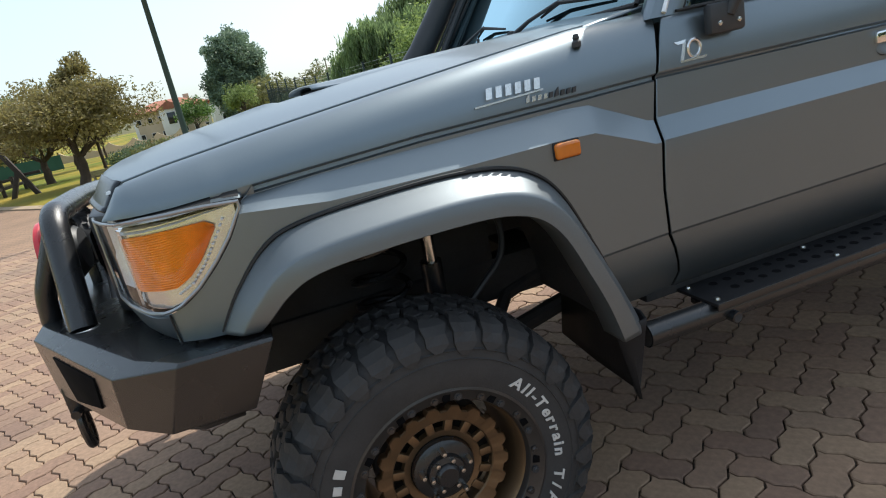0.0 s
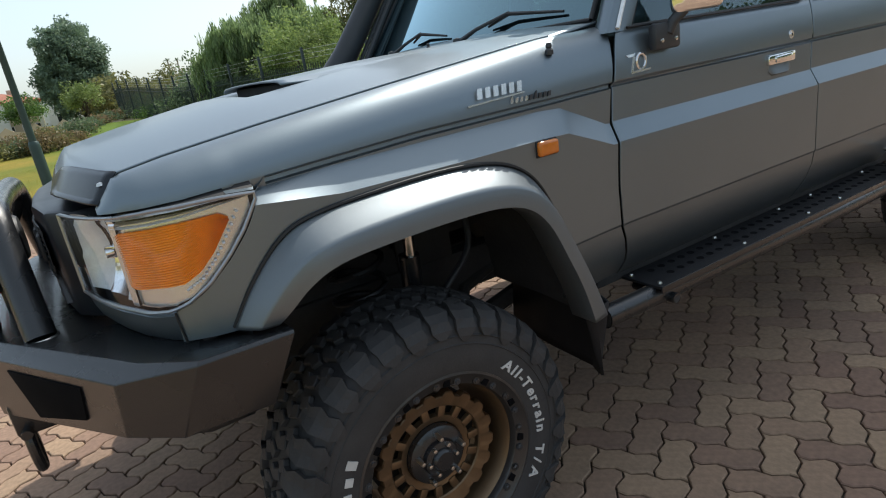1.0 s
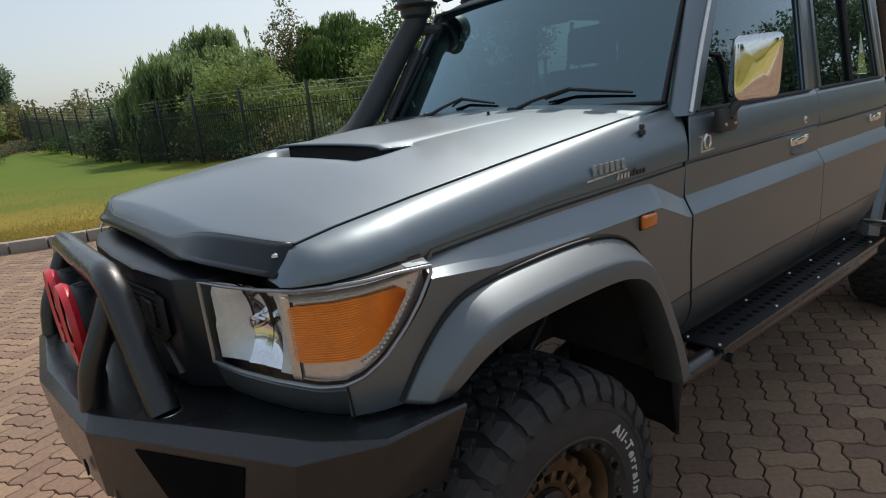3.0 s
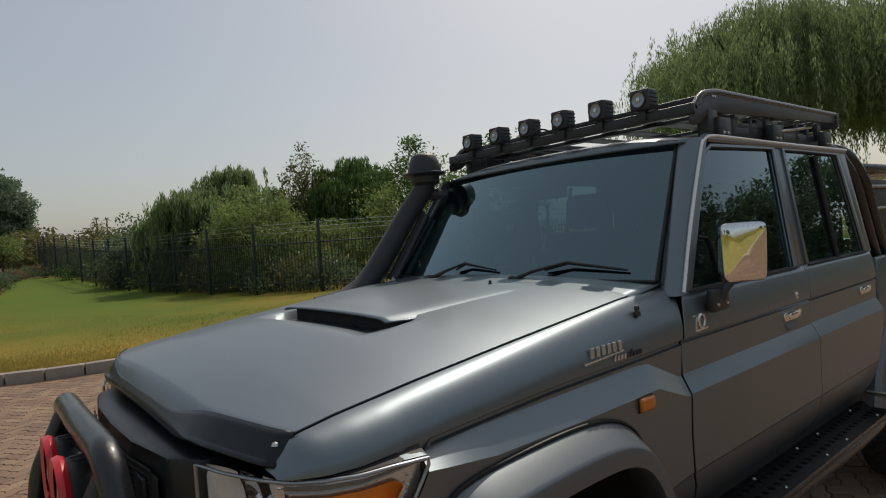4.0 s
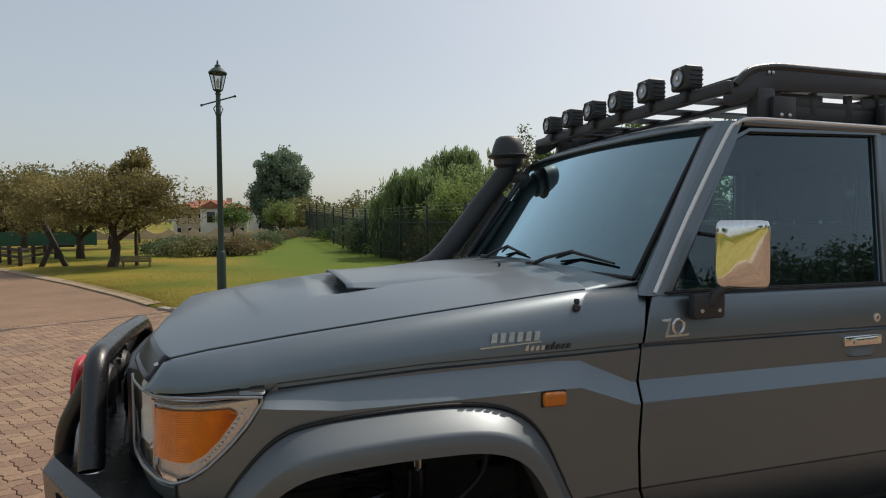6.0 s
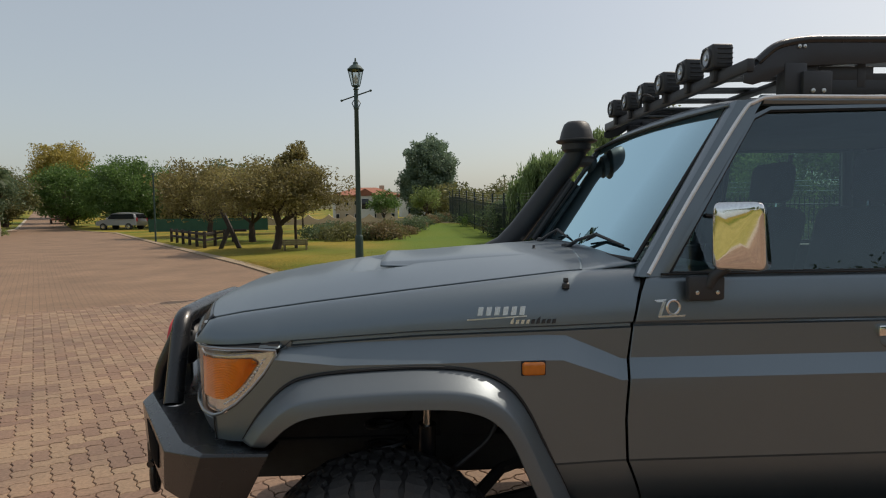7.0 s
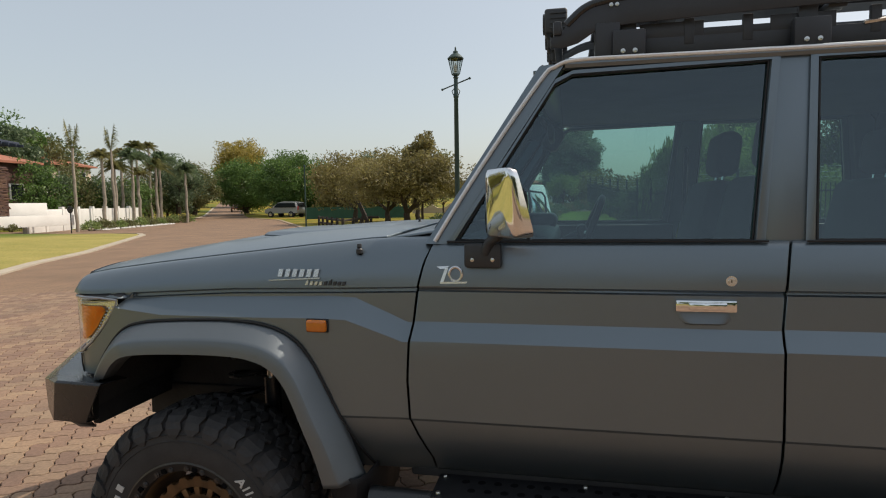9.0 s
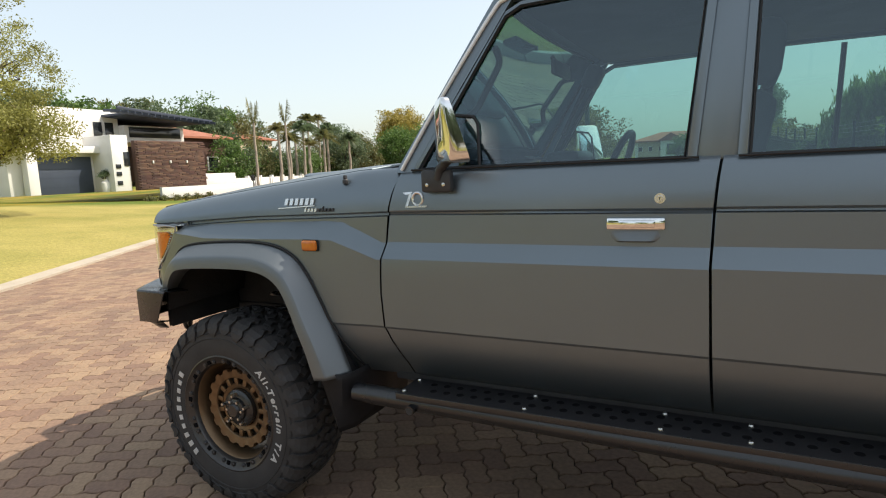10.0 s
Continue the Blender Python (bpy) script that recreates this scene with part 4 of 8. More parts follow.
def arc_text(words, r, start, size, y, mat, parent, gap=1.06):
    """Raised letters round a sidewall, reading clockwise from the angle start."""
    a = start
    for ch in words:
        if ch == " ":
            a -= size * 0.85 / r
            continue
        cu = bpy.data.curves.new("letter", "FONT")
        cu.body, cu.size, cu.extrude, cu.offset, cu.shear = ch, size, 0.0015, 0.0011, 0.15
        tmp = bpy.data.objects.new("letter", cu)
        me = bpy.data.meshes.new_from_object(tmp)
        bpy.data.objects.remove(tmp)
        co = np.array([v.co for v in me.vertices])
        wide = float(co[:, 0].max() - co[:, 0].min())
        half = wide / 2 / r
        a -= half
        up, along = Vector((math.cos(a), 0, math.sin(a))), Vector((math.sin(a), 0, -math.cos(a)))
        mid = (co[:, 0].max() + co[:, 0].min()) / 2
        for v in me.vertices:
            p = up * (r + v.co.y) + along * (v.co.x - mid) * 1.12
            v.co = (p.x, y - v.co.z, p.z)
        me.materials.append(mat)
        ob = new("letter", me)
        ob.parent = parent
        a -= half * 1.12 + size * 0.14 * gap / r
    return a


def arc_bars(r, start, end, size, count, y, mat, parent):
    """Plain raised bars round a sidewall in place of a maker's name."""
    for k in range(count):
        a0 = start + (end - start) * k / count
        a1 = a0 + (end - start) / count * 0.52
        tall = size * (1.35 if k in (0, 1, 2, 5, 9) else 1.0)
        rows = []
        for s in range(4):
            a = a0 + (a1 - a0) * s / 3
            rows.append([((r + q * tall) * math.cos(a), y, (r + q * tall) * math.sin(a)) for q in (0, 1)] + [((r + q * tall) * math.cos(a), y + 0.003, (r + q * tall) * math.sin(a)) for q in (1, 0)])
        part("lettering_bar", fix(grid(rows, closed=True, cap=True)), mat, parent)


rng = random.Random(4)
WHEEL_Z = 0.398


def squat(bm):
    """Lowers the tyre's profile to its true height, beyond the rim."""
    for v in bm.verts:
        r = math.hypot(v.co.x, v.co.z)
        if r > 0.21:
            k = (0.21 + (r - 0.21) * 0.885) / r
            v.co.x, v.co.z = v.co.x * k, v.co.z * k
    return bm


wheel = empty("wheel", (0.006, -0.722, WHEEL_Z))
wheel.parent = truck
tyre = part("tyre", squat(lathe(tyre_profile(), 96)), RUBBER, wheel, "black all-terrain tyre with white lettering")
part("tread", squat(tread_blocks(rng)), RUBBER, tyre, smooth=False)
for r, y in ((0.315, -0.1435), (0.336, -0.1415), (0.236, -0.136)):
    part("sidewall_rib", lathe([(r - 0.003, y + 0.002), (r, y - 0.0025), (r + 0.003, y + 0.002)], 96), RUBBER, tyre)
arc_text("All-Terrain T/A", 0.267, radians(48), 0.039, -0.1445, WHITE_RUBBER, tyre)
arc_bars(0.266, radians(226), radians(144), 0.019, 10, -0.1465, WHITE_RUBBER, tyre)
def wide(bm):
    for v in bm.verts:
        v.co.x, v.co.z = v.co.x * 1.085, v.co.z * 1.085
    return bm


rim = part("rim", wide(lathe([(0.202, -0.106), (0.190, -0.108), (0.183, -0.100), (0.178, -0.07), (0.170, 0.0), (0.172, 0.09), (0.206, 0.115)], 64)), BRONZE, wheel, "bronze alloy rim with black outer ring")
part("bead_ring", wide(lathe([(0.188, -0.098), (0.190, -0.122), (0.193, -0.127), (0.212, -0.135), (0.220, -0.142), (0.2255, -0.140), (0.228, -0.120)], 72)), GUNMETAL, rim, "black bead-lock ring")
for k in range(24):
    a = 2 * math.pi * k / 24
    c = (0.202 * math.cos(a), -0.1305, 0.202 * math.sin(a))
    part("ring_bolt", wide(lathe([(0.0, -0.007), (0.0045, -0.007), (0.0060, -0.004), (0.0090, -0.004), (0.0095, 0.001)], 10, "y", c)), BLACK_PLASTIC if k % 2 else GUNMETAL, rim)
    if k % 2:
        turn = Matrix.Rotation(-a, 3, "Y")
        # raised black tile in place of a shaded slot
        part("ring_slot", wide(block((0.017, 0.005, 0.017), (0.2035 * math.cos(a + 0.13), -0.1320, 0.2035 * math.sin(a + 0.13)), 0.001, turn)), VOID, rim)
def gear_edge(a):
    """The toothed outer edge of the wheel's face."""
    p = (a * 18 / (2 * math.pi)) % 1.0
    return 0.159 + 0.011 * max(0.0, min(1.0, (0.30 - abs(p - 0.5)) / 0.08))


turns = [2 * math.pi * k / 216 for k in range(216)]
bm = grid([[(r * math.cos(a), y, r * math.sin(a)) for a, r in ((a, (gear_edge(a) + off) if edge else off) for a in turns)]
           for edge, off, y in ((0, 0.1270, -0.056), (0, 0.1280, -0.070), (0, 0.1310, -0.074), (1, -0.0030, -0.081), (1, 0.0, -0.078), (1, 0.0, -0.058))], closed=True)
lathe([(0.081, -0.044), (0.082, -0.060), (0.101, -0.066), (0.103, -0.050)], 72, bm=bm)
for k in range(15):
    a = 2 * math.pi * k / 15
    block((0.034, 0.016, 0.021), (0.1145 * math.cos(a), -0.0610, 0.1145 * math.sin(a)), 0.003, Matrix.Rotation(-a, 3, "Y"), bm)
part("rim_face", fix(bm), BRONZE, rim, "bronze toothed face with a ring of small windows", sharp=30)
part("hub_plate", lathe([(0.030, -0.086), (0.066, -0.084), (0.078, -0.076), (0.082, -0.046)], 48), BLACK_STEEL, wheel, "black centre plate")
part("brake_disc", lathe([(0.0, 0.0), (0.158, 0.0), (0.158, 0.03)], 48), DARK, wheel)
hub = part("hub", lathe([(0.0, -0.112), (0.024, -0.112), (0.030, -0.106), (0.032, -0.100), (0.046, -0.096), (0.050, -0.088), (0.050, -0.05)], 36), BLACK_STEEL, wheel, "black hub with steel nuts")
for k in range(5):
    a = 2 * math.pi * k / 5 + 0.3
    part("wheel_nut", lathe([(0.0, -0.112), (0.0055, -0.111), (0.0075, -0.106), (0.0075, -0.080)], 6, "y", (0.062 * math.cos(a), 0.0, 0.062 * math.sin(a))), STEEL, hub)
for k in range(6):
    a = 2 * math.pi * k / 6
    part("hub_bolt", lathe([(0.0, -0.108), (0.0055, -0.107), (0.0065, -0.094)], 8, "y", (0.039 * math.cos(a), 0.0, 0.040 * math.sin(a))), STEEL, hub)
turn_back = pose(0, 0, 0, 0, 0, 180)
for m in (pose(3.186, -0.722, WHEEL_Z), pose(0.006, 2 * CY + 0.722, WHEEL_Z) @ turn_back, pose(3.186, 2 * CY + 0.722, WHEEL_Z) @ turn_back):
    copy_thing(wheel, m)

# ---- cab sides
def win_y(z):
    return -0.729 + (z - 1.335) * 0.163


def panel(x0, x1, low, lean0=None, lean1=None, n=24, ztop=1.342):
    """A door skin between two gaps whose front and rear edges may bend with height."""
    rows = []
    for i in range(n + 3):
        s = (i - 1) / n if 0 < i < n + 2 else (-0.0025 if i == 0 else 1.0025)
        row = []
        for z in levels((x0 + x1) / 2, low, ztop):
            a = lerp(z, lean0) if lean0 else x0
            b = lerp(z, lean1) if lean1 else x1
            x = a + (b - a) * s
            row.append((x, side_y(x, z), z))
        rows.append(row)
    bm = grid(rows)
    bmesh.ops.remove_doubles(bm, verts=bm.verts, dist=0.0002)
    return bm


GAP_M = [(0.58, 1.788), (0.80, 1.783), (1.06, 1.779), (1.20, 1.786), (1.28, 1.793), (1.345, 1.802)]
GAP_R = [(0.58, 2.52), (0.80, 2.55), (1.0, 2.64), (1.345, 2.66)]
shift = lambda tab, d: [(z, x + d) for z, x in tab]
FRONT_OUT = [(0.845, 1.338), (1.033, 1.609), (1.172, 1.824), (1.225, 1.848), (1.790, 1.857), (1.738, 1.338)]
FRONT_IN = [(0.882, 1.345), (1.030, 1.585), (1.170, 1.806), (1.222, 1.833), (1.759, 1.842), (1.707, 1.345)]
REAR_OUT = [(1.838, 1.338), (1.866, 1.858), (2.200, 1.858), (2.560, 1.852), (2.600, 1.600), (2.640, 1.338)]
REAR_IN = [(1.868, 1.345), (1.890, 1.842), (2.200, 1.842), (2.525, 1.838), (2.560, 1.600), (2.592, 1.345)]


def window_frame(outer, inner, depth=0.028, proud=0.0):
    bm = bmesh.new()
    n = len(outer)
    ring = []
    for pts, off in ((outer, 0.0), ([((a[0] + b[0] * 3) / 4, (a[1] + b[1] * 3) / 4) for a, b in zip(outer, inner)], -0.002), (inner, 0.010)):
        ring.append([bm.verts.new((x, win_y(z) - proud + off, z)) for x, z in pts])
    ring.append([bm.verts.new((x, win_y(z) - proud + depth, z)) for x, z in inner])
    ring.insert(0, [bm.verts.new((x, win_y(z) - proud + depth, z)) for x, z in outer])
    for a, b in zip(ring, ring[1:]):
        for i in range(n):
            bm.faces.new((a[i], a[(i + 1) % n], b[(i + 1) % n], b[i]))
    return fix(bm)


def glass_pane(outline, inset=0.014):
    bm = bmesh.new()
    bm.faces.new([bm.verts.new((x, win_y(z) + inset, z)) for x, z in outline])
    return bm


def seal_line(outline, r=0.0038, off=0.006):
    pts = [(x, win_y(z) + off, z) for x, z in outline]
    return tube(pts + [pts[0]], r, 6, cap=False)


for side in (0, 1):
    flip = (lambda b: mirrored(b, CY)) if side else (lambda b: b)
    # front door
    door = thick(part("front_door", flip(panel(0.75, 1.78, 0.60, shift(GAP_F, 0.0062), shift(GAP_M, -0.0062))), PAINT, truck, "satin grey front door", sharp=15), 0.005, 0)
    part("door_window_frame", flip(window_frame(FRONT_OUT, FRONT_IN)), PAINT, door)
    g = part("door_glass", flip(glass_pane(FRONT_IN)), TINT, door, "dark tinted window glass")
    g.visible_shadow = False
    part("window_seal", flip(seal_line(FRONT_IN)), SEAL, door)
    part("quarter_divider", flip(tube([(1.095, win_y(1.345) + 0.008, 1.345), (1.085, win_y(1.48) + 0.008, 1.480), (1.068, win_y(1.505) + 0.008, 1.505), (1.000, win_y(1.515) + 0.008, 1.515)], 0.0055, 6)), SEAL, door)
    part("belt_moulding", flip(tube([(0.85, -0.733, 1.342), (1.745, -0.733, 1.342)], 0.0032, 8)), SEAL, door)
    handle = part("door_handle", flip(block((0.160, 0.016, 0.034), (1.583, side_y(1.58, 1.16) - 0.006, 1.164), 0.005)), CHROME, door, "chrome door handle")
    part("handle_lever", flip(block((0.100, 0.012, 0.022), (1.587, side_y(1.58, 1.16) - 0.014, 1.164), 0.005)), CHROME, handle)
    yc = side_y(1.58, 1.13)
    cup = grid([[(1.582 + q * half, yc - out * (1 - 0.6 * abs(q) ** 6), z) for q in [-1 + k / 8 for k in range(17)]] for z, half, out in ((1.149, 0.068, 0.0035), (1.138, 0.070, 0.0050), (1.124, 0.066, 0.0100), (1.115, 0.056, 0.0130), (1.111, 0.048, 0.0100), (1.110, 0.046, 0.0))])
    part("handle_cup", flip(fix(cup)), FLARE, handle, "pale grey finger recess")
    lock = part("door_lock", flip(lathe([(0.0, -0.006), (0.008, -0.006), (0.009, -0.004), (0.0145, -0.004), (0.016, 0.002)], 24, "y", (1.648, side_y(1.648, 1.234), 1.234))), SILVER, door, "chrome lock barrel")
    part("key_slot", flip(block((0.002, 0.002, 0.008), (1.648, side_y(1.648, 1.234) - 0.0068, 1.234))), DARK, lock)
    # rear door
    rdoor = thick(part("rear_door", flip(panel(1.80, 2.60, 0.60, shift(GAP_M, 0.0055), GAP_R)), PAINT, truck, "satin grey rear door", sharp=15), 0.005, 0)
    part("door_window_frame", flip(window_frame(REAR_OUT, REAR_IN)), PAINT, rdoor)
    g = part("door_glass", flip(glass_pane(REAR_IN)), TINT, rdoor, "dark tinted window glass")
    g.visible_shadow = False
    part("window_seal", flip(seal_line(REAR_IN)), SEAL, rdoor)
    part("glass_divider", flip(tube([(2.225, win_y(1.345) + 0.006, 1.345), (2.240, win_y(1.83) + 0.006, 1.828)], 0.012, 8)), SEAL, rdoor)
    part("belt_moulding", flip(tube([(1.84, -0.733, 1.342), (2.63, -0.733, 1.342)], 0.0032, 8)), SEAL, rdoor)
    handle = part("door_handle", flip(block((0.150, 0.016, 0.034), (2.47, side_y(2.4, 1.16) - 0.006, 1.164), 0.005)), CHROME, rdoor, "chrome door handle")
    part("handle_lever", flip(block((0.095, 0.012, 0.022), (2.474, side_y(2.4, 1.16) - 0.014, 1.164), 0.005)), CHROME, handle)
    # pillars and rails
    part("centre_pillar", flip(prism([(1.735, win_y(1.335) + 0.006, 1.335), (1.842, win_y(1.335) + 0.006, 1.335), (1.870, win_y(1.86) + 0.006, 1.865), (1.785, win_y(1.86) + 0.006, 1.865)], (0, 0.05, 0), bevel=0.003)), PAINT, truck)
    part("rear_pillar", flip(prism([(2.636, win_y(1.335), 1.335), (2.70, win_y(1.335), 1.335), (2.655, win_y(1.87), 1.87), (2.555, win_y(1.87), 1.87)], (0, 0.06, 0), bevel=0.006)), PAINT, truck)
    rows = []
    for k in range(21):
        s = k / 20
        z = 1.335 + (1.868 - 1.335) * s
        def pl(x0, x1, y0, y1):
            return (x0 + (x1 - x0) * s, y0 + (y1 - y0) * s, z)
        rows.append([pl(0.835, 1.170, -0.640, -0.545), pl(0.800, 1.138, -0.655, -0.560), pl(0.783, 1.124, -0.672, -0.582), pl(0.776, 1.120, -0.700, -0.612), pl(0.780, 1.126, -0.722, -0.634), pl(0.800, 1.148, -0.732, -0.645), pl(0.850, 1.200, -0.730, -0.645), pl(0.855, 1.205, -0.700, -0.60)])
    part("front_pillar", flip(fix(grid(rows))), PAINT, truck)
    strip = smooth_line([(0.812, win_y(1.343) - 0.006, 1.343), (0.947, win_y(1.56) - 0.006, 1.560), (1.125, win_y(1.815) - 0.006, 1.818), (1.172, win_y(1.86) - 0.006, 1.860), (1.234, win_y(1.87) - 0.008, 1.876), (1.412, win_y(1.87) - 0.008, 1.876), (1.806, win_y(1.87) - 0.008, 1.872), (2.66, win_y(1.87) - 0.008, 1.868)], 5)
    part("drip_rail_trim", flip(tube(strip, 0.0065, 8)), BRIGHT_TRIM, truck, "chrome drip-rail strip")
    part("cab_rail", flip(tube([(1.20, win_y(1.86) + 0.010, 1.868), (2.66, win_y(1.86) + 0.010, 1.862)], 0.018, 10)), PAINT, truck)
    # mirror
    base = part("mirror_mount", flip(block((0.110, 0.030, 0.074), (0.965, -0.768, 1.304), 0.010)), BLACK_PLASTIC, truck, "black door mirror bracket")
    for dx in (-0.03, 0.03):
        part("mirror_screw", flip(lathe([(0.0, -0.003), (0.006, -0.002), (0.007, 0.002)], 10, "y", (0.965 + dx, -0.784, 1.292))), STEEL, base)
    part("mirror_arm", flip(tube(rounded([(0.972, -0.775, 1.310), (0.985, -0.785, 1.345), (1.015, -0.795, 1.362), (1.045, -0.800, 1.395)], 0.02), 0.015, 12)), BLACK_PLASTIC, base)
    shell = []
    for d, f in ((0.0085, 0.02), (0.0080, 0.25), (0.0070, 0.50), (0.0055, 0.75), (0.003, 0.92), (0.0, 0.965), (-0.008, 1.0), (-0.030, 1.0), (-0.060, 0.985), (-0.062, 0.94)):
        ring = []
        for q in range(40):
            a = 2 * math.pi * q / 40
            c, s = math.cos(a), math.sin(a)
            e = 0.24
            u = math.copysign(abs(c) ** e, c) * 0.071 * f
            w = math.copysign(abs(s) ** e, s) * 0.098 * (f if d > 0 else f * 0.5 + 0.5)
            back = (-d * (0.68 - 0.32 * w / 0.098) if d < -0.008 else -d) - 0.06 * w - 0.007 * (u / 0.071) * (w / 0.098)
            p = Vector((1.021, -0.836, 1.456)) + Vector((0.657, -0.754, 0)) * u + Vector((0.754, 0.657, 0)) * back
            ring.append((p.x, p.y, p.z + w))
        shell.append(ring)
    m = part("mirror_shell", flip(fix(grid(shell, closed=True, cap=True))), CHROME, base, "chrome mirror housing", sharp=50)
    # side step: tube, plate with holes, bolts
    step = part("side_step", flip(tube(rounded([(0.612, -0.800, 0.553), (1.95, -0.828, 0.553), (2.35, -0.82, 0.553), (2.52, -0.70, 0.553)], 0.12), 0.034, 18)), BLACK_STEEL, truck, "black tubular side step with bolted tread plates")
    part("tube_bore", flip(lathe([(0.0, 0.0), (0.030, 0.0)], 18, "x", (0.610, -0.800, 0.553))), DARK, step)
    stub = part("step_stub", flip(tube([(0.865, -0.70, 0.548), (0.865, -0.858, 0.540)], 0.017, 14)), BLACK_STEEL, step)
    part("stub_bore", flip(lathe([(0.0, 0.0), (0.0135, 0.0)], 14, "y", (0.865, -0.8585, 0.540))), DARK, step)
    plate = part("step_plate", flip(block((1.62, 0.155, 0.010), (1.62, -0.770, 0.588), 0.002)), TREAD_PLATE, step, "black perforated tread plate")
    part("plate_lip", flip(block((1.62, 0.006, 0.022), (1.62, -0.848, 0.583), 0.002)), BLACK_STEEL, plate)
    for k in range(30):
        for row, y in enumerate((-0.735, -0.790)):
            # low lip whose black disc stands in for the shaded hole
            part("tread_hole", flip(lathe([(0.0125, 0.0050), (0.0115, 0.0062), (0.0095, 0.0054), (0.0, 0.0054)], 12, "z", (0.90 + 0.05 * k + 0.025 * row, y, 0.588))), VOID, plate)
    for x in (0.830, 1.262, 1.660, 1.885, 2.30):
        for y in (-0.715, -0.825):
            part("step_bolt", flip(lathe([(0.0, 0.013), (0.006, 0.012), (0.008, 0.008), (0.008, 0.005)], 10, "z", (x, y, 0.588))), STEEL, step)
    part("rear_step_pad", flip(block((0.20, 0.12, 0.012), (2.42, -0.84, 0.66), 0.004, Matrix.Rotation(0.35, 3, "Y"))), STEEL, step, "bright step end pad")
    part("sill", flip(block((1.90, 0.05, 0.09), (1.66, -0.66, 0.62), 0.01)), DARK, truck)
    # indicator repeater
    rep = part("side_repeater", flip(block((0.066, 0.018, 0.038), (0.452, side_y(0.446, 1.088) - 0.008, 1.088), 0.008, segs=3)), AMBER_DARK, truck, "amber side repeater")
    part("repeater_base", flip(block((0.071, 0.008, 0.043), (0.452, side_y(0.446, 1.088) - 0.001, 1.088), 0.003)), SEAL, rep)
    # plain bright badges in place of lettering
    def shape(pts, z0, x0, mat, name, parent, k=1.0):
        out = []
        for u, w in pts:
            x, z = x0 + u * k, z0 + w * k
            out.append((x, side_y(x, z) - 0.0045, z))
        return part(name, flip(prism(out, (0, 0.004, 0))), mat, parent)
    badge = shape([(0, 0), (0.175, 0.009), (0.175, 0.013), (0.0, 0.004)], 1.218, 0.268, SILVER, "wing_badge", truck)
    tagged(badge, label="bright wing badge of slanted bars over an underline")
    for k in range(6):
        u = 0.030 + 0.0245 * k
        shape([(u, 0.014), (u + 0.015, 0.0145), (u + 0.020, 0.039), (u + 0.005, 0.0385)], 1.218, 0.268, SILVER, "badge_bar", badge)
    for k in range(9):
        u = 0.125 + 0.0155 * k
        shape([(u, -0.012), (u + 0.010, -0.011), (u + 0.013, 0.001 + (0.007 if k in (0, 5) else 0)), (u + 0.004, 0.0)], 1.218, 0.268, BLACK_PLASTIC if k > 3 else SILVER, "script_bar", badge)
    b70 = shape([(0, 0.052), (0.040, 0.054), (0.030, 0.046), (0.010, 0.045)], 1.216, 0.821, SILVER, "door_badge", truck)
    tagged(b70, label="bright numeral badge of plain shapes on the door")
    shape([(0.026, 0.047), (0.036, 0.047), (0.020, 0.002), (0.010, 0.002)], 1.216, 0.821, SILVER, "badge_stroke", b70)
    shape([(0.012, 0.0), (0.090, 0.002), (0.095, 0.008), (0.012, 0.006)], 1.216, 0.821, SILVER, "badge_stroke", b70)
    ring = [(0.058 + 0.019 * math.cos(a), side_y(0.86, 1.25) - 0.003, 1.218 + 0.030 + 0.021 * math.sin(a)) for a in [k * math.pi / 12 for k in range(25)]]
    part("badge_ring", flip(tube([(0.821 + x, y, z - 0.002) for x, y, z in ring], 0.005, 8)), SILVER, b70)

# roof, rear wall and its window
rows = []
for i in range(31):
    s = i / 30
    x = 1.105 + 1.60 * s
    crown = lerp(x, [(1.105, 1.868), (1.14, 1.893), (1.20, 1.912), (1.5, 1.930), (2.2, 1.932), (2.65, 1.915), (2.705, 1.88)])
    row = []
    for j in range(31):
        q = -1 + 2 * j / 30
        w = lerp(x, [(1.105, 0.695), (1.2, 0.725), (2.71, 0.725)])
        row.append((x - (0.02 * (1 - q * q) if s < 0.1 else 0), CY + w * q, crown - (crown - 1.868) * abs(q) ** 5 - 0.012 * q * q))
    rows.append(row)
roof = thick(part("roof", fix(grid(rows)), PAINT, truck), 0.01, 0)
part("roof_lining", block((1.50, 1.34, 0.02), (1.93, CY, 1.862), 0.005), DARK, truck)
part("rear_wall", block((0.03, 1.42, 0.72), (2.685, CY, 0.98), 0.01), PAINT, truck)
for sgn in (-1, 1):
    part("rear_wall", block((0.03, 0.30, 0.54), (2.675, CY + sgn * 0.55, 1.60), 0.01), DARK, truck)
    part("rear_wall", block((0.03, 0.80, 0.10), (2.675, CY, 1.595 + sgn * 0.215), 0.01), DARK, truck)
bmg = bmesh.new()
bmg.faces.new([bmg.verts.new((2.672, CY + a, z)) for a, z in ((-0.40, 1.40), (0.40, 1.40), (0.40, 1.76), (-0.40, 1.76))])
rg = part("rear_window", bmg, PRIVACY, truck, "dark tinted rear window")
rg.visible_shadow = False

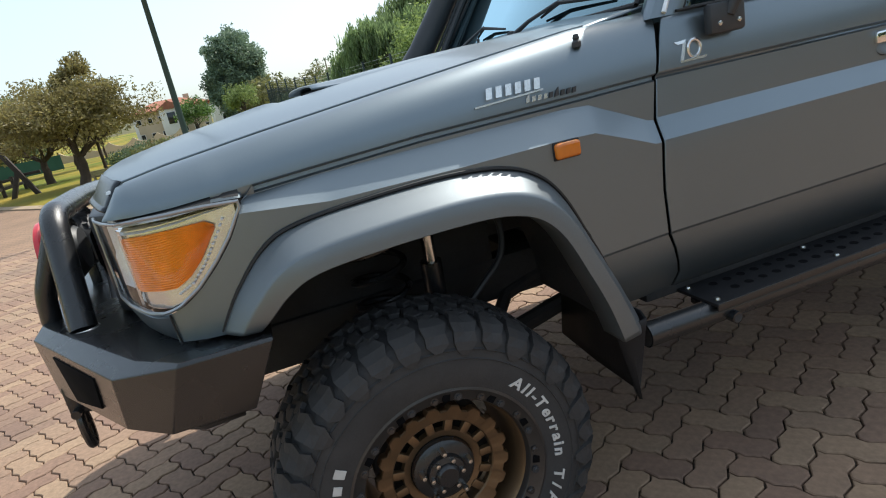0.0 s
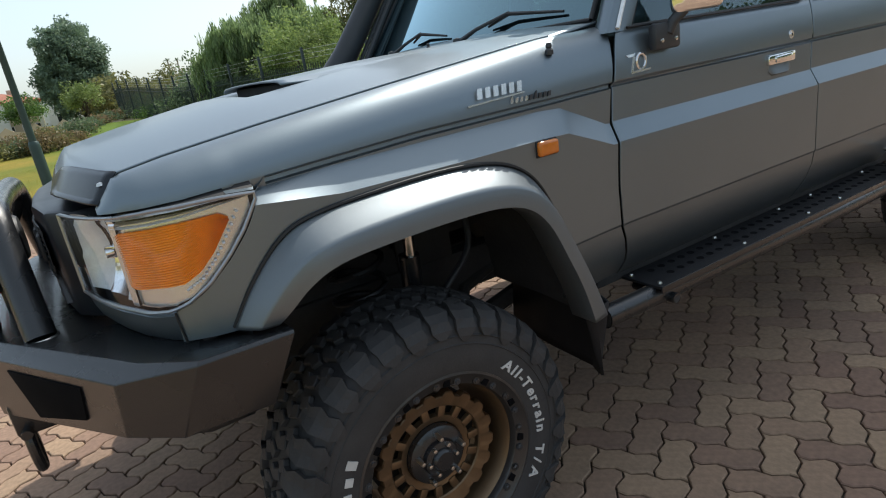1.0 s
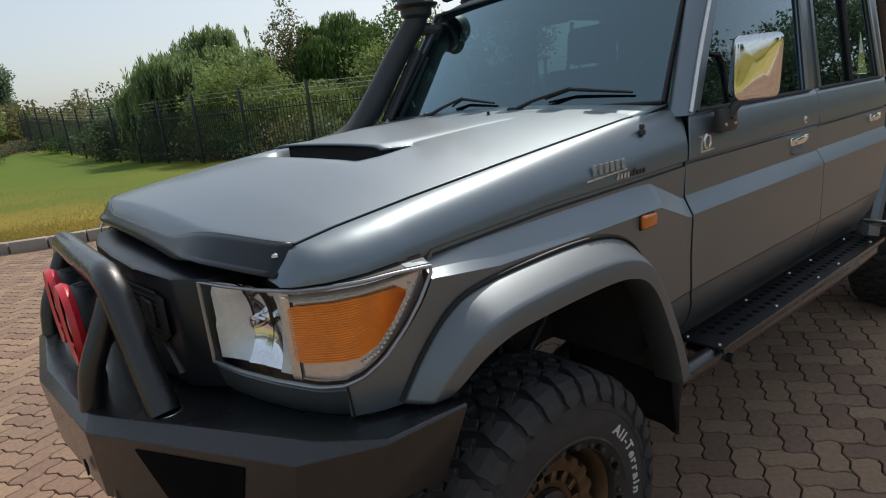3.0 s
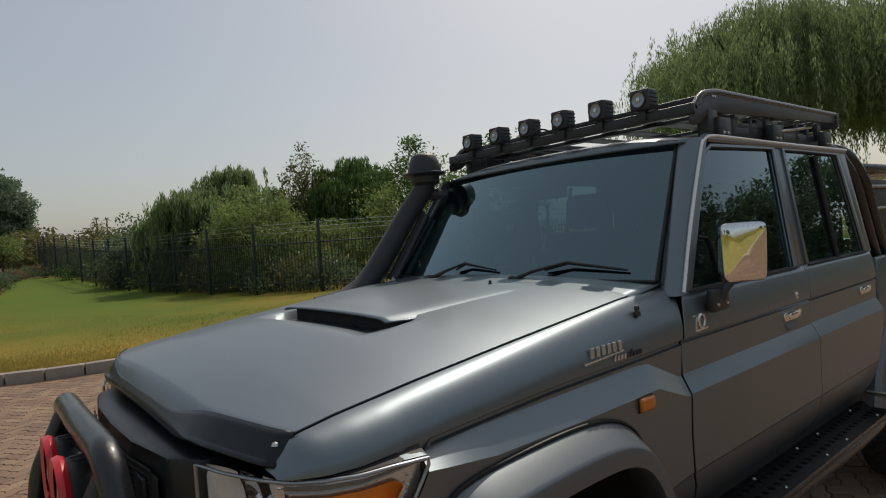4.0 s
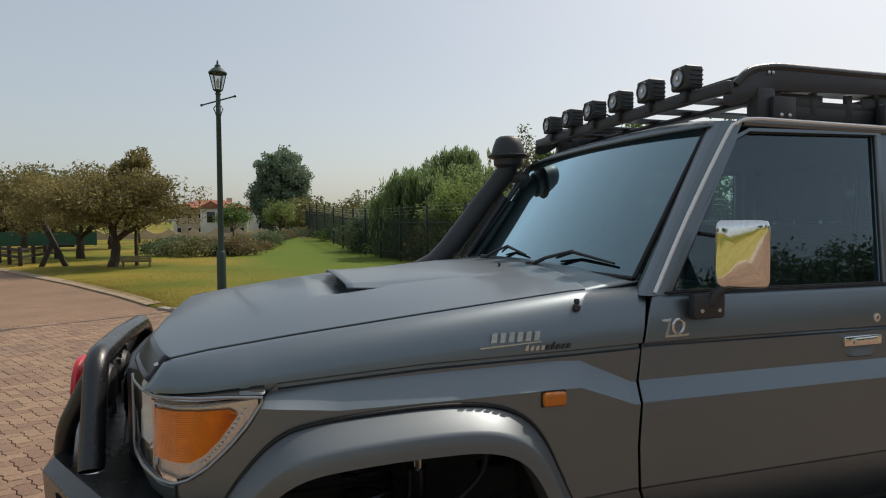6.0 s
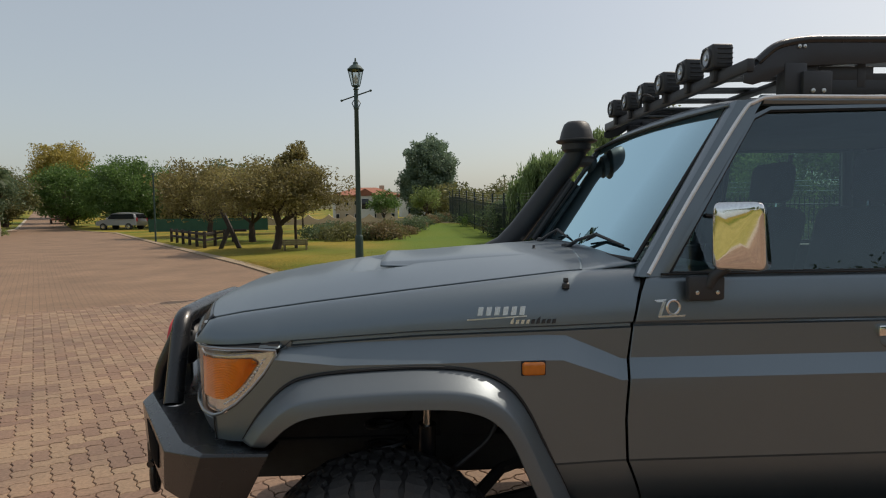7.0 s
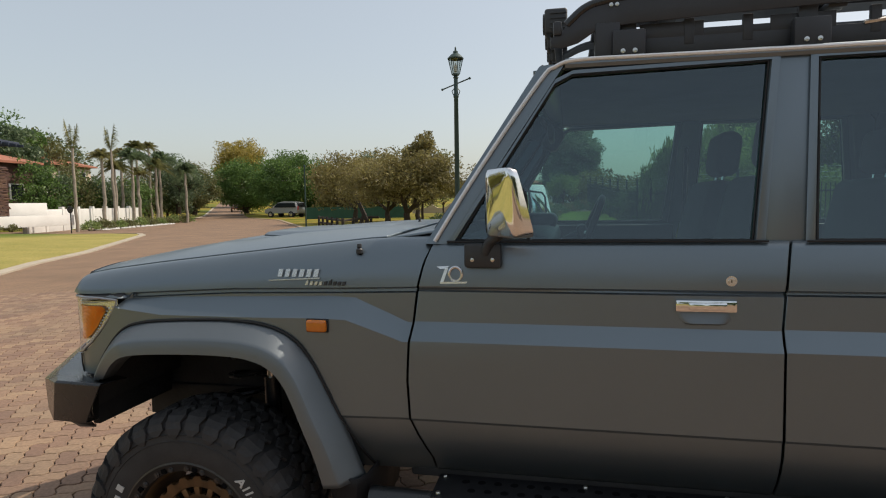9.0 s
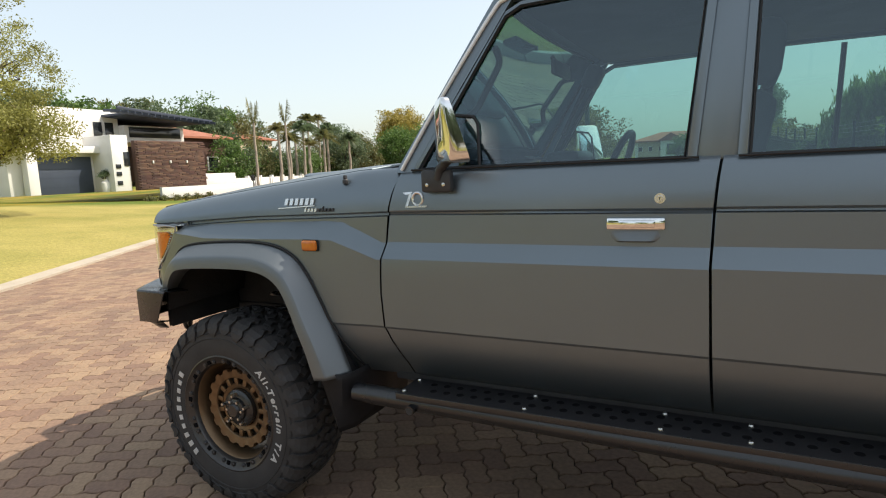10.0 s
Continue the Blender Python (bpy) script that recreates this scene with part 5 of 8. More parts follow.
# windscreen
rows = []
for i in range(13):
    s = i / 12
    row = []
    for j in range(25):
        q = -1 + 2 * j / 24
        row.append((0.800 + 0.335 * s - 0.035 * (1 - q * q), CY + q * (0.738 - 0.085 * s), 1.378 + 0.487 * s))
    rows.append(row)
ws = part("windscreen", fix(grid(rows)), SCREEN, truck, "flat windscreen glass")
ws.visible_shadow = False
edge = [rows[0][j] for j in range(25)] + [rows[i][24] for i in range(13)] + [rows[12][24 - j] for j in range(25)] + [rows[12 - i][0] for i in range(13)]
part("windscreen_seal", tube(edge, 0.007, 8, cap=False), SEAL, ws, "black rubber windscreen seal")
part("ceramic_band", block((0.004, 1.30, 0.05), (0.812, CY, 1.40), 0, Matrix.Rotation(0.6, 3, "Y")), SEAL, ws)
def on_screen(q, s, off=0.02):
    return Vector((0.800 + 0.335 * s - 0.035 * (1 - q * q) - off * 0.82, CY + q * (0.738 - 0.085 * s), 1.378 + 0.487 * s + off * 0.57))
for q0, q1 in ((-0.20, -0.86), (0.52, -0.02)):
    a, b, c = on_screen(q0, -0.03, 0.03), on_screen(q0 - 0.12, 0.04, 0.03), on_screen((q0 + q1) / 2, 0.11, 0.028)
    wiper = part("wiper", tube([a, b, c], [0.010, 0.007, 0.005], 8), BLACK_PLASTIC, truck, "black windscreen wiper")
    part("wiper_blade", tube([on_screen(q0 - 0.18, 0.065, 0.012), c - Vector((0, 0, 0.004)), on_screen(q1, 0.065, 0.012)], [0.004, 0.007, 0.004], 6), SEAL, wiper)
    part("wiper_pivot", lathe([(0.0, 0.02), (0.014, 0.016), (0.018, 0.0), (0.018, -0.02)], 14, "z", a), BLACK_PLASTIC, wiper)

# snorkel on the far side
sn = part("snorkel", tube([(0.36, 0.905, 1.27), (0.52, 0.903, 1.29), (0.62, 0.900, 1.335), (0.70, 0.893, 1.415), (0.80, 0.884, 1.545), (0.90, 0.873, 1.680), (0.985, 0.862, 1.785), (1.012, 0.846, 1.825), (1.022, 0.836, 1.875)], [0.052, 0.056, 0.060, 0.060, 0.058, 0.056, 0.056, 0.058, 0.060], 18),
          BLACK_PLASTIC, truck, "black raised air intake beside the windscreen")
part("snorkel_head", lathe([(0.058, 1.850), (0.078, 1.866), (0.080, 1.898), (0.104, 1.905), (0.112, 1.912), (0.112, 1.918), (0.094, 1.922), (0.082, 1.970), (0.068, 2.006), (0.050, 2.020), (0.0, 2.024)], 32, "z", (1.020, 0.832, 0)), BLACK_PLASTIC, sn, "black pre-cleaner cap")
for k in range(11):
    s = k / 10
    part("snorkel_rib", block((0.060, 0.030, 0.010), (0.760 + 0.205 * s, 0.832 - 0.012 * s, 1.395 + 0.290 * s), 0.003, Matrix.Rotation(-0.9, 3, "Y")), BLACK_PLASTIC, sn)
part("snorkel_spine", tube([(0.775, 0.820, 1.375), (0.880, 0.812, 1.530), (0.990, 0.802, 1.690)], 0.016, 10), BLACK_PLASTIC, sn)
part("snorkel_bracket", tube([(1.04, 0.845, 1.80), (1.09, 0.78, 1.795), (1.12, 0.73, 1.785)], [0.03, 0.034, 0.03], 10), BLACK_PLASTIC, sn)
part("bracket_pod", block((0.09, 0.11, 0.125), (1.135, 0.715, 1.780), 0.03, Matrix.Rotation(0.5, 3, "Y"), segs=3), BLACK_PLASTIC, sn)

# ---- roof rack
RY = 0.69
rack = empty("roof_rack", (0, 0, 0))
rack.parent = truck
for sgn in (-1, 1):
    y = CY + sgn * RY
    prof = [(1.160, 1.955), (1.190, 1.972), (1.255, 2.038), (1.295, 2.057), (1.36, 2.062), (2.68, 2.062), (2.68, 2.018), (1.80, 1.994), (1.40, 1.982), (1.30, 1.974), (1.24, 1.936), (1.19, 1.922), (1.160, 1.928)]
    rail = part("rack_side_rail", prism([(x, y, z) for x, z in prof], (0, sgn * 0.008, 0), bevel=0.002), RACK, rack, "black folded side rail")
    part("rail_edge", tube(rounded([(1.205, y, 1.992), (1.262, y, 2.044), (1.36, y, 2.062), (2.68, y, 2.062)], 0.06), 0.014, 12), BLACK_STEEL, rail, "rounded black top edge")
    for x in (1.335, 1.352):
        part("rail_bolt", lathe([(0, -0.004), (0.006, -0.003), (0.007, 0.002)], 10, "y", (x, y + sgn * 0.0085, 2.040)), STEEL, rail)
    low = part("rack_lower_rail", block((1.36, 0.022, 0.050), (1.98, y + sgn * -0.03, 1.920), 0.004), RACK, rack)
    for x in (1.385, 1.875, 2.48):
        foot = part("rack_foot", block((0.095, 0.035, 0.085), (x, y + sgn * 0.012, 1.918), 0.006), RACK, rack, "black bolted mounting foot")
        part("foot_upright", block((0.05, 0.02, 0.09), (x, y - sgn * 0.02, 1.965), 0.003), RACK, foot)
        for dx in (-0.017, 0.017):
            part("foot_bolt", lathe([(0, -0.004), (0.007, -0.003), (0.008, 0.002)], 10, "y", (x + dx, y + sgn * 0.030, 1.898)), STEEL, foot)
    for x0, x1, z0, z1 in ((1.42, 1.60, 1.940, 1.984), (1.60, 1.78, 1.940, 1.962), (1.78, 1.95, 1.940, 1.984), (2.05, 2.22, 1.940, 1.960)):
        part("rack_infill", block((x1 - x0, 0.006, z1 - z0), ((x0 + x1) / 2, y - sgn * 0.022, (z0 + z1) / 2), 0.001), RACK, rack)
    part("rack_strut", tube([(2.02, y - sgn * 0.02, 1.945), (2.40, y - sgn * 0.02, 1.985)], 0.007, 6), STEEL, rack, "bright bare steel strut")
    part("clamp_block", block((0.075, 0.05, 0.12), (1.325, y - sgn * 0.012, 1.930), 0.008), RACK, rack, "black clamp under the rail")
    for x in (1.56, 1.72, 2.05, 2.22, 2.35):
        part("rail_post", block((0.028, 0.016, 0.075), (x, y - sgn * 0.025, 1.955), 0.003), RACK, rack)
for k in range(6):
    slat = rounded([(1.185, 0, 1.975), (1.262, 0, 2.010), (1.33, 0, 2.018), (2.66, 0, 2.018)], 0.05)
    y = CY - 0.575 + 0.230 * k
    part("rack_slat", fix(grid([[(p.x, y - 0.045, p.z - 0.004), (p.x, y + 0.045, p.z - 0.004), (p.x, y + 0.045, p.z + 0.004), (p.x, y - 0.045, p.z + 0.004)] for p in slat], closed=True, cap=True)), ALU, rack, "dark aluminium slat running lengthwise")
for x in (1.50, 1.95, 2.40):
    part("rack_cross_bar", block((0.050, 2 * RY - 0.02, 0.018), (x, CY, 2.000), 0.004), RACK, rack)
part("rack_front_bar", block((0.026, 2 * RY + 0.03, 0.042), (1.178, CY, 1.982), 0.006), RACK, rack)
part("rack_header", block((0.022, 2 * RY, 0.030), (1.30, CY, 2.034), 0.006), RACK, rack)
part("rack_rear_bar", block((0.03, 2 * RY + 0.03, 0.075), (2.68, CY, 2.03), 0.006), RACK, rack)
for k in range(6):
    y = CY - 0.505 + 0.202 * k
    c = (1.170, y, 2.051)
    light = part("roof_spotlight", block((0.074, 0.082, 0.082), c, 0.009, segs=3), BLACK_PLASTIC, rack, "small cube spotlight")
    part("spot_reflector", lathe([(0.028, -0.0395), (0.024, -0.0385), (0.012, -0.0380), (0.0, -0.0378)], 24, "x", c), BEZEL, light, "grey round reflector")
    part("spot_bezel", lathe([(0.034, -0.034), (0.0335, -0.043), (0.028, -0.043), (0.028, -0.036)], 28, "x", c), BLACK_PLASTIC, light)
    part("spot_chip", block((0.006, 0.014, 0.018), (c[0] - 0.039, y, c[2]), 0.002), SILVER, light)
    part("spot_foot", block((0.03, 0.03, 0.05), (1.166, y, 1.995), 0.004), RACK, light)
    for q in range(4):
        part("spot_fin", block((0.052, 0.088, 0.005), (1.178, y, 2.027 + 0.016 * q), 0.001), BLACK_PLASTIC, light)
part("spot_cable", tube(rounded([(1.12, CY - 0.1, 1.99), (1.10, CY - 0.02, 2.03), (1.12, CY + 0.08, 1.985)], 0.05), 0.004, 6), SEAL, rack)

# ---- load bed behind the cab
for sgn in (-1, 1):
    part("bed_side", block((2.05, 0.05, 0.55), (3.80, CY + sgn * 0.80, 1.02), 0.015), PAINT, truck, "satin grey load-bed side")
    arch = [(3.18 + 0.52 * math.cos(a), CY + sgn * 0.80, 0.44 + 0.56 * math.sin(a)) for a in [k * math.pi / 18 for k in range(19)]]
    part("rear_flare", tube(arch, 0.055, 10), FLARE, truck)
    for dx, dy in ((0.0, 0.0), (-0.115, 0.012)):
        leg = [(3.17 + dx, CY + sgn * (0.755 - dy), 1.24), (3.03 + dx, CY + sgn * (0.75 - dy), 1.47), (2.90 + dx, CY + sgn * (0.74 - dy), 1.73), (2.77 + dx, CY + sgn * (0.70 - dy), 1.875), (2.755 + dx, CY + sgn * 0.56, 1.905), (2.755 + dx, CY, 1.910)]
        part("roll_bar", tube(rounded(leg, 0.12), 0.034, 14), BLACK_STEEL, truck, "black load-bed roll bar")
part("bed_floor", block((2.05, 1.56, 0.06), (3.80, CY, 0.80), 0.01), DARK, truck)
part("tail_gate", block((0.05, 1.60, 0.50), (4.82, CY, 1.05), 0.015), PAINT, truck)
cage = part("bed_rack", block((1.75, 1.44, 0.055), (3.80, CY, 1.785), 0.015), BLACK_STEEL, truck, "black load-bed rack")
for x in (3.0, 3.8, 4.5):
    for sgn in (-1, 1):
        part("rack_leg", tube([(x, CY + sgn * 0.70, 1.28), (x, CY + sgn * 0.69, 1.80)], 0.022, 10), BLACK_STEEL, cage)
for sgn in (-1, 1):
    # added black sheet stands in for the darkness between the bars
    part("dark_backing", block((1.62, 0.012, 0.44), (3.76, CY + sgn * 0.69, 1.50), 0.003), RACK, cage, "added black sheet for the dark between the rack's bars")
for z in (1.55, 1.68):
    for sgn in (-1, 1):
        part("rack_bar", tube([(3.0, CY + sgn * 0.70, z), (4.5, CY + sgn * 0.70, z)], 0.014, 8), BLACK_STEEL, cage)

# ---- cabin
part("dashboard", block((0.34, 1.36, 0.22), (1.00, CY, 1.24), 0.05, segs=3), BLACK_PLASTIC, truck)
part("instrument_hood", block((0.16, 0.34, 0.07), (1.08, CY + 0.36, 1.365), 0.03, segs=3), BLACK_PLASTIC, truck)
circle = [(1.30 + 0.07 * math.sin(a), CY + 0.36 + 0.185 * math.cos(a), 1.30 + 0.17 * math.sin(a)) for a in [k * math.pi / 16 for k in range(33)]]
wheel_s = part("steering_wheel", tube(circle, 0.016, 10, cap=False), BLACK_PLASTIC, truck, "black steering wheel")
part("wheel_boss", block((0.05, 0.13, 0.10), (1.285, CY + 0.36, 1.295), 0.02, Matrix.Rotation(-0.4, 3, "Y"), segs=3), BLACK_PLASTIC, wheel_s)
part("wheel_spoke", block((0.02, 0.34, 0.04), (1.295, CY + 0.36, 1.30), 0.008, Matrix.Rotation(-0.4, 3, "Y")), SILVER, wheel_s)
part("steering_column", tube([(1.05, CY + 0.36, 1.18), (1.29, CY + 0.36, 1.295)], 0.035, 12), BLACK_PLASTIC, wheel_s)


def car_seat(x, y, wide):
    s = part("cabin_seat", block((0.50, wide, 0.16), (x, y, 0.93), 0.05, segs=3), SEAT, truck, "dark cloth seat")
    part("backrest", block((0.14, wide, 0.60), (x + 0.29, y, 1.24), 0.05, Matrix.Rotation(0.22, 3, "Y"), segs=3), SEAT, s)
    for yy in ((y,) if wide < 0.7 else (y - 0.38, y + 0.38)):
        part("head_restraint", block((0.10, 0.27, 0.20), (x + 0.385, yy, 1.655), 0.045, Matrix.Rotation(0.12, 3, "Y"), segs=3), SEAT, s)
        for d in (-0.06, 0.06):
            part("restraint_post", tube([(x + 0.36, yy + d, 1.48), (x + 0.38, yy + d, 1.60)], 0.007, 8), CHROME, s)
    return s


car_seat(1.52, CY - 0.36, 0.52)
car_seat(1.52, CY + 0.36, 0.52)
car_seat(2.18, CY, 1.26)
part("interior_mirror", block((0.025, 0.24, 0.065), (1.14, CY, 1.74), 0.012), BLACK_PLASTIC, truck)
part("mirror_stem", tube([(1.10, CY, 1.80), (1.135, CY, 1.75)], 0.010, 8), BLACK_PLASTIC, truck)
for sgn in (-1, 1):
    part("grab_handle", tube(rounded([(0.96, CY + sgn * 0.66, 1.50), (1.00, CY + sgn * 0.60, 1.54), (1.09, CY + sgn * 0.58, 1.70), (1.09, CY + sgn * 0.63, 1.74)], 0.03), 0.012, 10), BLACK_PLASTIC, truck)
    part("seat_belt", tube([(1.80, CY + sgn * 0.66, 1.72), (1.79, CY + sgn * 0.66, 1.0)], 0.014, 6), SEAL, truck)
part("inner_door_trim", block((0.95, 0.04, 0.45), (1.28, -0.66, 1.10), 0.01), BLACK_PLASTIC, truck)
part("inner_door_trim", block((0.95, 0.04, 0.45), (1.28, 2 * CY + 0.66, 1.10), 0.01), BLACK_PLASTIC, truck)
part("inner_door_trim", block((0.75, 0.04, 0.45), (2.22, -0.66, 1.10), 0.01), BLACK_PLASTIC, truck)
part("inner_door_trim", block((0.75, 0.04, 0.45), (2.22, 2 * CY + 0.66, 1.10), 0.01), BLACK_PLASTIC, truck)


# ---------------------------------------------------------------- ground, road and paving
# The road runs along D; P points to its right. s and v are the distances along and across.
D, P = Vector((-0.5291, 0.8486, 0)), Vector((0.8486, 0.5291, 0))
RIGHT = [(-40, 24), (-4, 22), (0.2, 14.2), (5.6, 5.6), (6.3, 4.5), (7.0, 3.85), (7.76, 3.55), (9.5, 3.35), (12, 3.6), (15.7, 3.8), (29.6, 3.9), (54, 4.2), (66, 2.1), (80, 1.9), (170, 4.0), (700, 8)]
LEFT = [(-40, -7), (-10, -5.6), (5.3, -4.95), (10.8, -5.1), (15.5, -5.0), (19.1, -4.5), (30.5, -4.2), (32.5, -4.6), (33.6, -6.5), (34.2, -16), (41.5, -16), (42.2, -9.5), (43.4, -8.1), (48, -6.4), (76, -2.8), (170, -1.2), (700, 0)]


def place(s, v, z=0.0):
    return D * s + P * v + Vector((0, 0, z))


def sv(x, y):
    return x * D.x + y * D.y, x * P.x + y * P.y


def rise(s, v):
    """The gentle lie of the land."""
    far = max(0.0, s - 66)
    z = 0.03 * far * far / (far + 12)
    edge = lerp(s, LEFT)
    left = max(0.0, -v + min(-5.0, edge) * 1.0)
    z += 0.080 * min(left, 24) * max(0.0, min(1.0, (44 - s) / 26)) * max(0.0, min(1.0, (s + 12) / 20)) * (left / (left + 1.5))
    right = max(0.0, v - lerp(s, RIGHT))
    z += 0.04 * min(right, 3.0) * max(0.0, min(1.0, (s + 4) / 6)) * max(0.0, 1 - abs(s - 30) / 60) * 0.6
    q = D * s + P * v
    z += 0.72 * math.exp(-((q.x - 2.6) / 4.5) ** 2 - ((q.y - 40.0) / 9.0) ** 2)  # a green mound where the fence turns
    return min(z, 9.0)


s_marks = sorted(set([-700, -300, -120, -60, -40, -25, -15] + [round(-10 + 0.5 * i, 2) for i in range(60)] + [20 + 1.0 * i for i in range(30)] + [50 + 3 * i for i in range(40)] + [180, 240, 350, 500, 750] + [33.6, 34.2, 41.5, 42.2, 43.4, 5.6, 6.3]))
rows = []
for s in s_marks:
    l, r = lerp(s, LEFT), lerp(s, RIGHT)
    row = []
    for off in (-700, -300, -120, -60, -36, -24, -16, -11, -8, -6, -4, -3, -2, -1.2, -0.6, -0.2, 0.0):
        v = l + off
        row.append(place(s, v, rise(s, v) + 0.012 + 0.03 * min(1, -off / 0.5)))
    for q in (0.002, 0.1, 0.3, 0.5, 0.7, 0.9, 0.998):
        v = l + (r - l) * q
        row.append(place(s, v, rise(s, v) - 0.09))
    raised = 0.105 if s < 7.2 else 0.105 - 0.09 * min(1, (s - 7.2) / 2)
    for off in (0.0, 0.2, 0.6, 1.2, 2, 3, 4.5, 6, 8, 10, 13, 17, 24, 36, 60, 120, 300, 700):
        v = r + off
        row.append(place(s, v, rise(s, v) + max(0.012, raised) + 0.02 * min(1, off / 0.5)))
    rows.append(row)
gbm = fix(grid(rows))
for f in gbm.faces:
    m = f.calc_center_median()
    s, v = sv(m.x, m.y)
    if v < lerp(s, LEFT) - 0.02 and v > lerp(s, LEFT) - 10.5 and s < 33:
        f.material_index = 1
ground = part("ground", gbm, [GRASS, DRY_GRASS], None, "mown lawn with dry yellow patches reaching the horizon", sharp=80, kind="structure", category="ground")

# paving further off: one sheet with a laid pattern
PAVED = bpy.data.materials.new("distant_brick_paving")
PAVED.use_nodes = True
nt = PAVED.node_tree
pb = nt.nodes["Principled BSDF"]
pb.inputs["Roughness"].default_value = 0.85
tc, mp, br = nt.nodes.new("ShaderNodeTexCoord"), nt.nodes.new("ShaderNodeMapping"), nt.nodes.new("ShaderNodeTexBrick")
mp.inputs["Rotation"].default_value = (0, 0, -math.atan2(P.y, P.x))
nt.links.new(tc.outputs["Object"], mp.inputs["Vector"])
nt.links.new(mp.outputs["Vector"], br.inputs["Vector"])
br.inputs["Color1"].default_value, br.inputs["Color2"].default_value, br.inputs["Mortar"].default_value = (0.252, 0.154, 0.092, 1), (0.212, 0.134, 0.083, 1), (0.105, 0.072, 0.048, 1)
br.inputs["Scale"].default_value, br.inputs["Mortar Size"].default_value = 1.0, 0.006
br.inputs["Brick Width"].default_value, br.inputs["Row Height"].default_value = 0.2, 0.1
n1, n2, mx = nt.nodes.new("ShaderNodeTexNoise"), nt.nodes.new("ShaderNodeMapRange"), nt.nodes.new("ShaderNodeHueSaturation")
n1.inputs["Scale"].default_value = 0.7
nt.links.new(tc.outputs["Object"], n1.inputs["Vector"])
nt.links.new(n1.outputs["Fac"], n2.inputs["Value"])
n2.inputs["From Min"].default_value, n2.inputs["From Max"].default_value = 0.3, 0.7
n2.inputs["To Min"].default_value, n2.inputs["To Max"].default_value = 0.82, 1.15
nt.links.new(n2.outputs["Result"], mx.inputs["Value"])
nt.links.new(br.outputs["Color"], mx.inputs["Color"])
nt.links.new(mx.outputs["Color"], pb.inputs["Base Color"])

NEAR_S, NEAR_V = (-4.0, 9.0), (-5.2, 5.6)
def sheet(s0, s1, v_of, z, step):
    rows, s = [], s0
    while s < s1 + 1e-6:
        a, b = v_of(s)
        rows.append([place(s, a + (b - a) * q / 6, rise(s, a + (b - a) * q / 6) + z) for q in range(7)])
        s += step
    return fix(grid(rows))

part("road", sheet(9.0, 260, lambda s: (lerp(s, LEFT), lerp(s, RIGHT)), -0.006, 1.0), PAVED, None, "brick-paved road running away to distant trees", sharp=80, kind="structure", category="road")
part("road", sheet(-40, -4.0, lambda s: (lerp(s, LEFT), lerp(s, RIGHT)), -0.006, 2.0), PAVED, None, "brick-paved road", sharp=80, kind="structure", category="road")
part("pavement", sheet(-4.0, 9.0, lambda s: (5.6, max(5.62, lerp(s, RIGHT))), -0.006, 0.5), PAVED, None, "brick-paved parking bay", sharp=80, kind="structure", category="pavement")
bed = part("pavement", sheet(-4.0, 9.0, lambda s: (-5.2, min(5.6, lerp(s, RIGHT))), -0.0155, 0.5), JOINT, None, "wavy clay pavers laid in herringbone with sandy joints", sharp=80, kind="structure", category="pavement")

# kerb stones along the bend, flush edging elsewhere
stone = block((0.447, 0.15, 0.24), (0, 0, 0.0), 0.012)
stone_me = mesh_of(stone, KERB, "kerb_stone")
kerb = empty("kerb", (0, 0, 0), label="grey concrete kerb of separate stones", category="kerb", kind="structure")
line = [place(s, v) for s, v in [(-2.5, 18.6), (0.2, 14.2), (2.9, 9.9), (5.6, 5.6), (6.3, 4.5), (7.0, 3.85), (7.76, 3.55), (8.7, 3.42), (9.6, 3.35)]]
pts = smooth_line([tuple(p) for p in line], 12)
walked, target_d = 0.0, 0.225
for a, b in zip(pts, pts[1:]):
    d = (b - a).length
    while walked + d >= target_d:
        p = a + (b - a) * ((target_d - walked) / d)
        ob = new("kerb_stone", stone_me)
        ob.parent = kerb
        s_here, _ = sv(p.x, p.y)
        drop = max(0.0, s_here - 7.3) * 0.055
        ob.location = (p.x, p.y, 0.03 - drop)
        ob.rotation_euler = (0, 0, math.atan2((b - a).y, (b - a).x))
        target_d += 0.456
    walked += d
edging = empty("edging", (0, 0, 0), label="pale flush concrete road edging", category="kerb", kind="structure")
def edge_strip(tab, s0, s1, sgn, mat=EDGING):
    rows, s = [], s0
    while s <= s1:
        v = lerp(s, tab)
        rows.append([place(s, v + sgn * q, rise(s, v + sgn * q) + z) for q, z in ((-0.04, -0.05), (-0.04, 0.032), (0.24, 0.045), (0.24, -0.05))])
        s += 0.5
    part("edging_strip", fix(grid(rows)), mat, edging, sharp=30)
edge_strip(LEFT, -12, 33.5, -1)
edge_strip(LEFT, 42.2, 110, -1)
edge_strip(RIGHT, 10.0, 66, 1, SANDY)


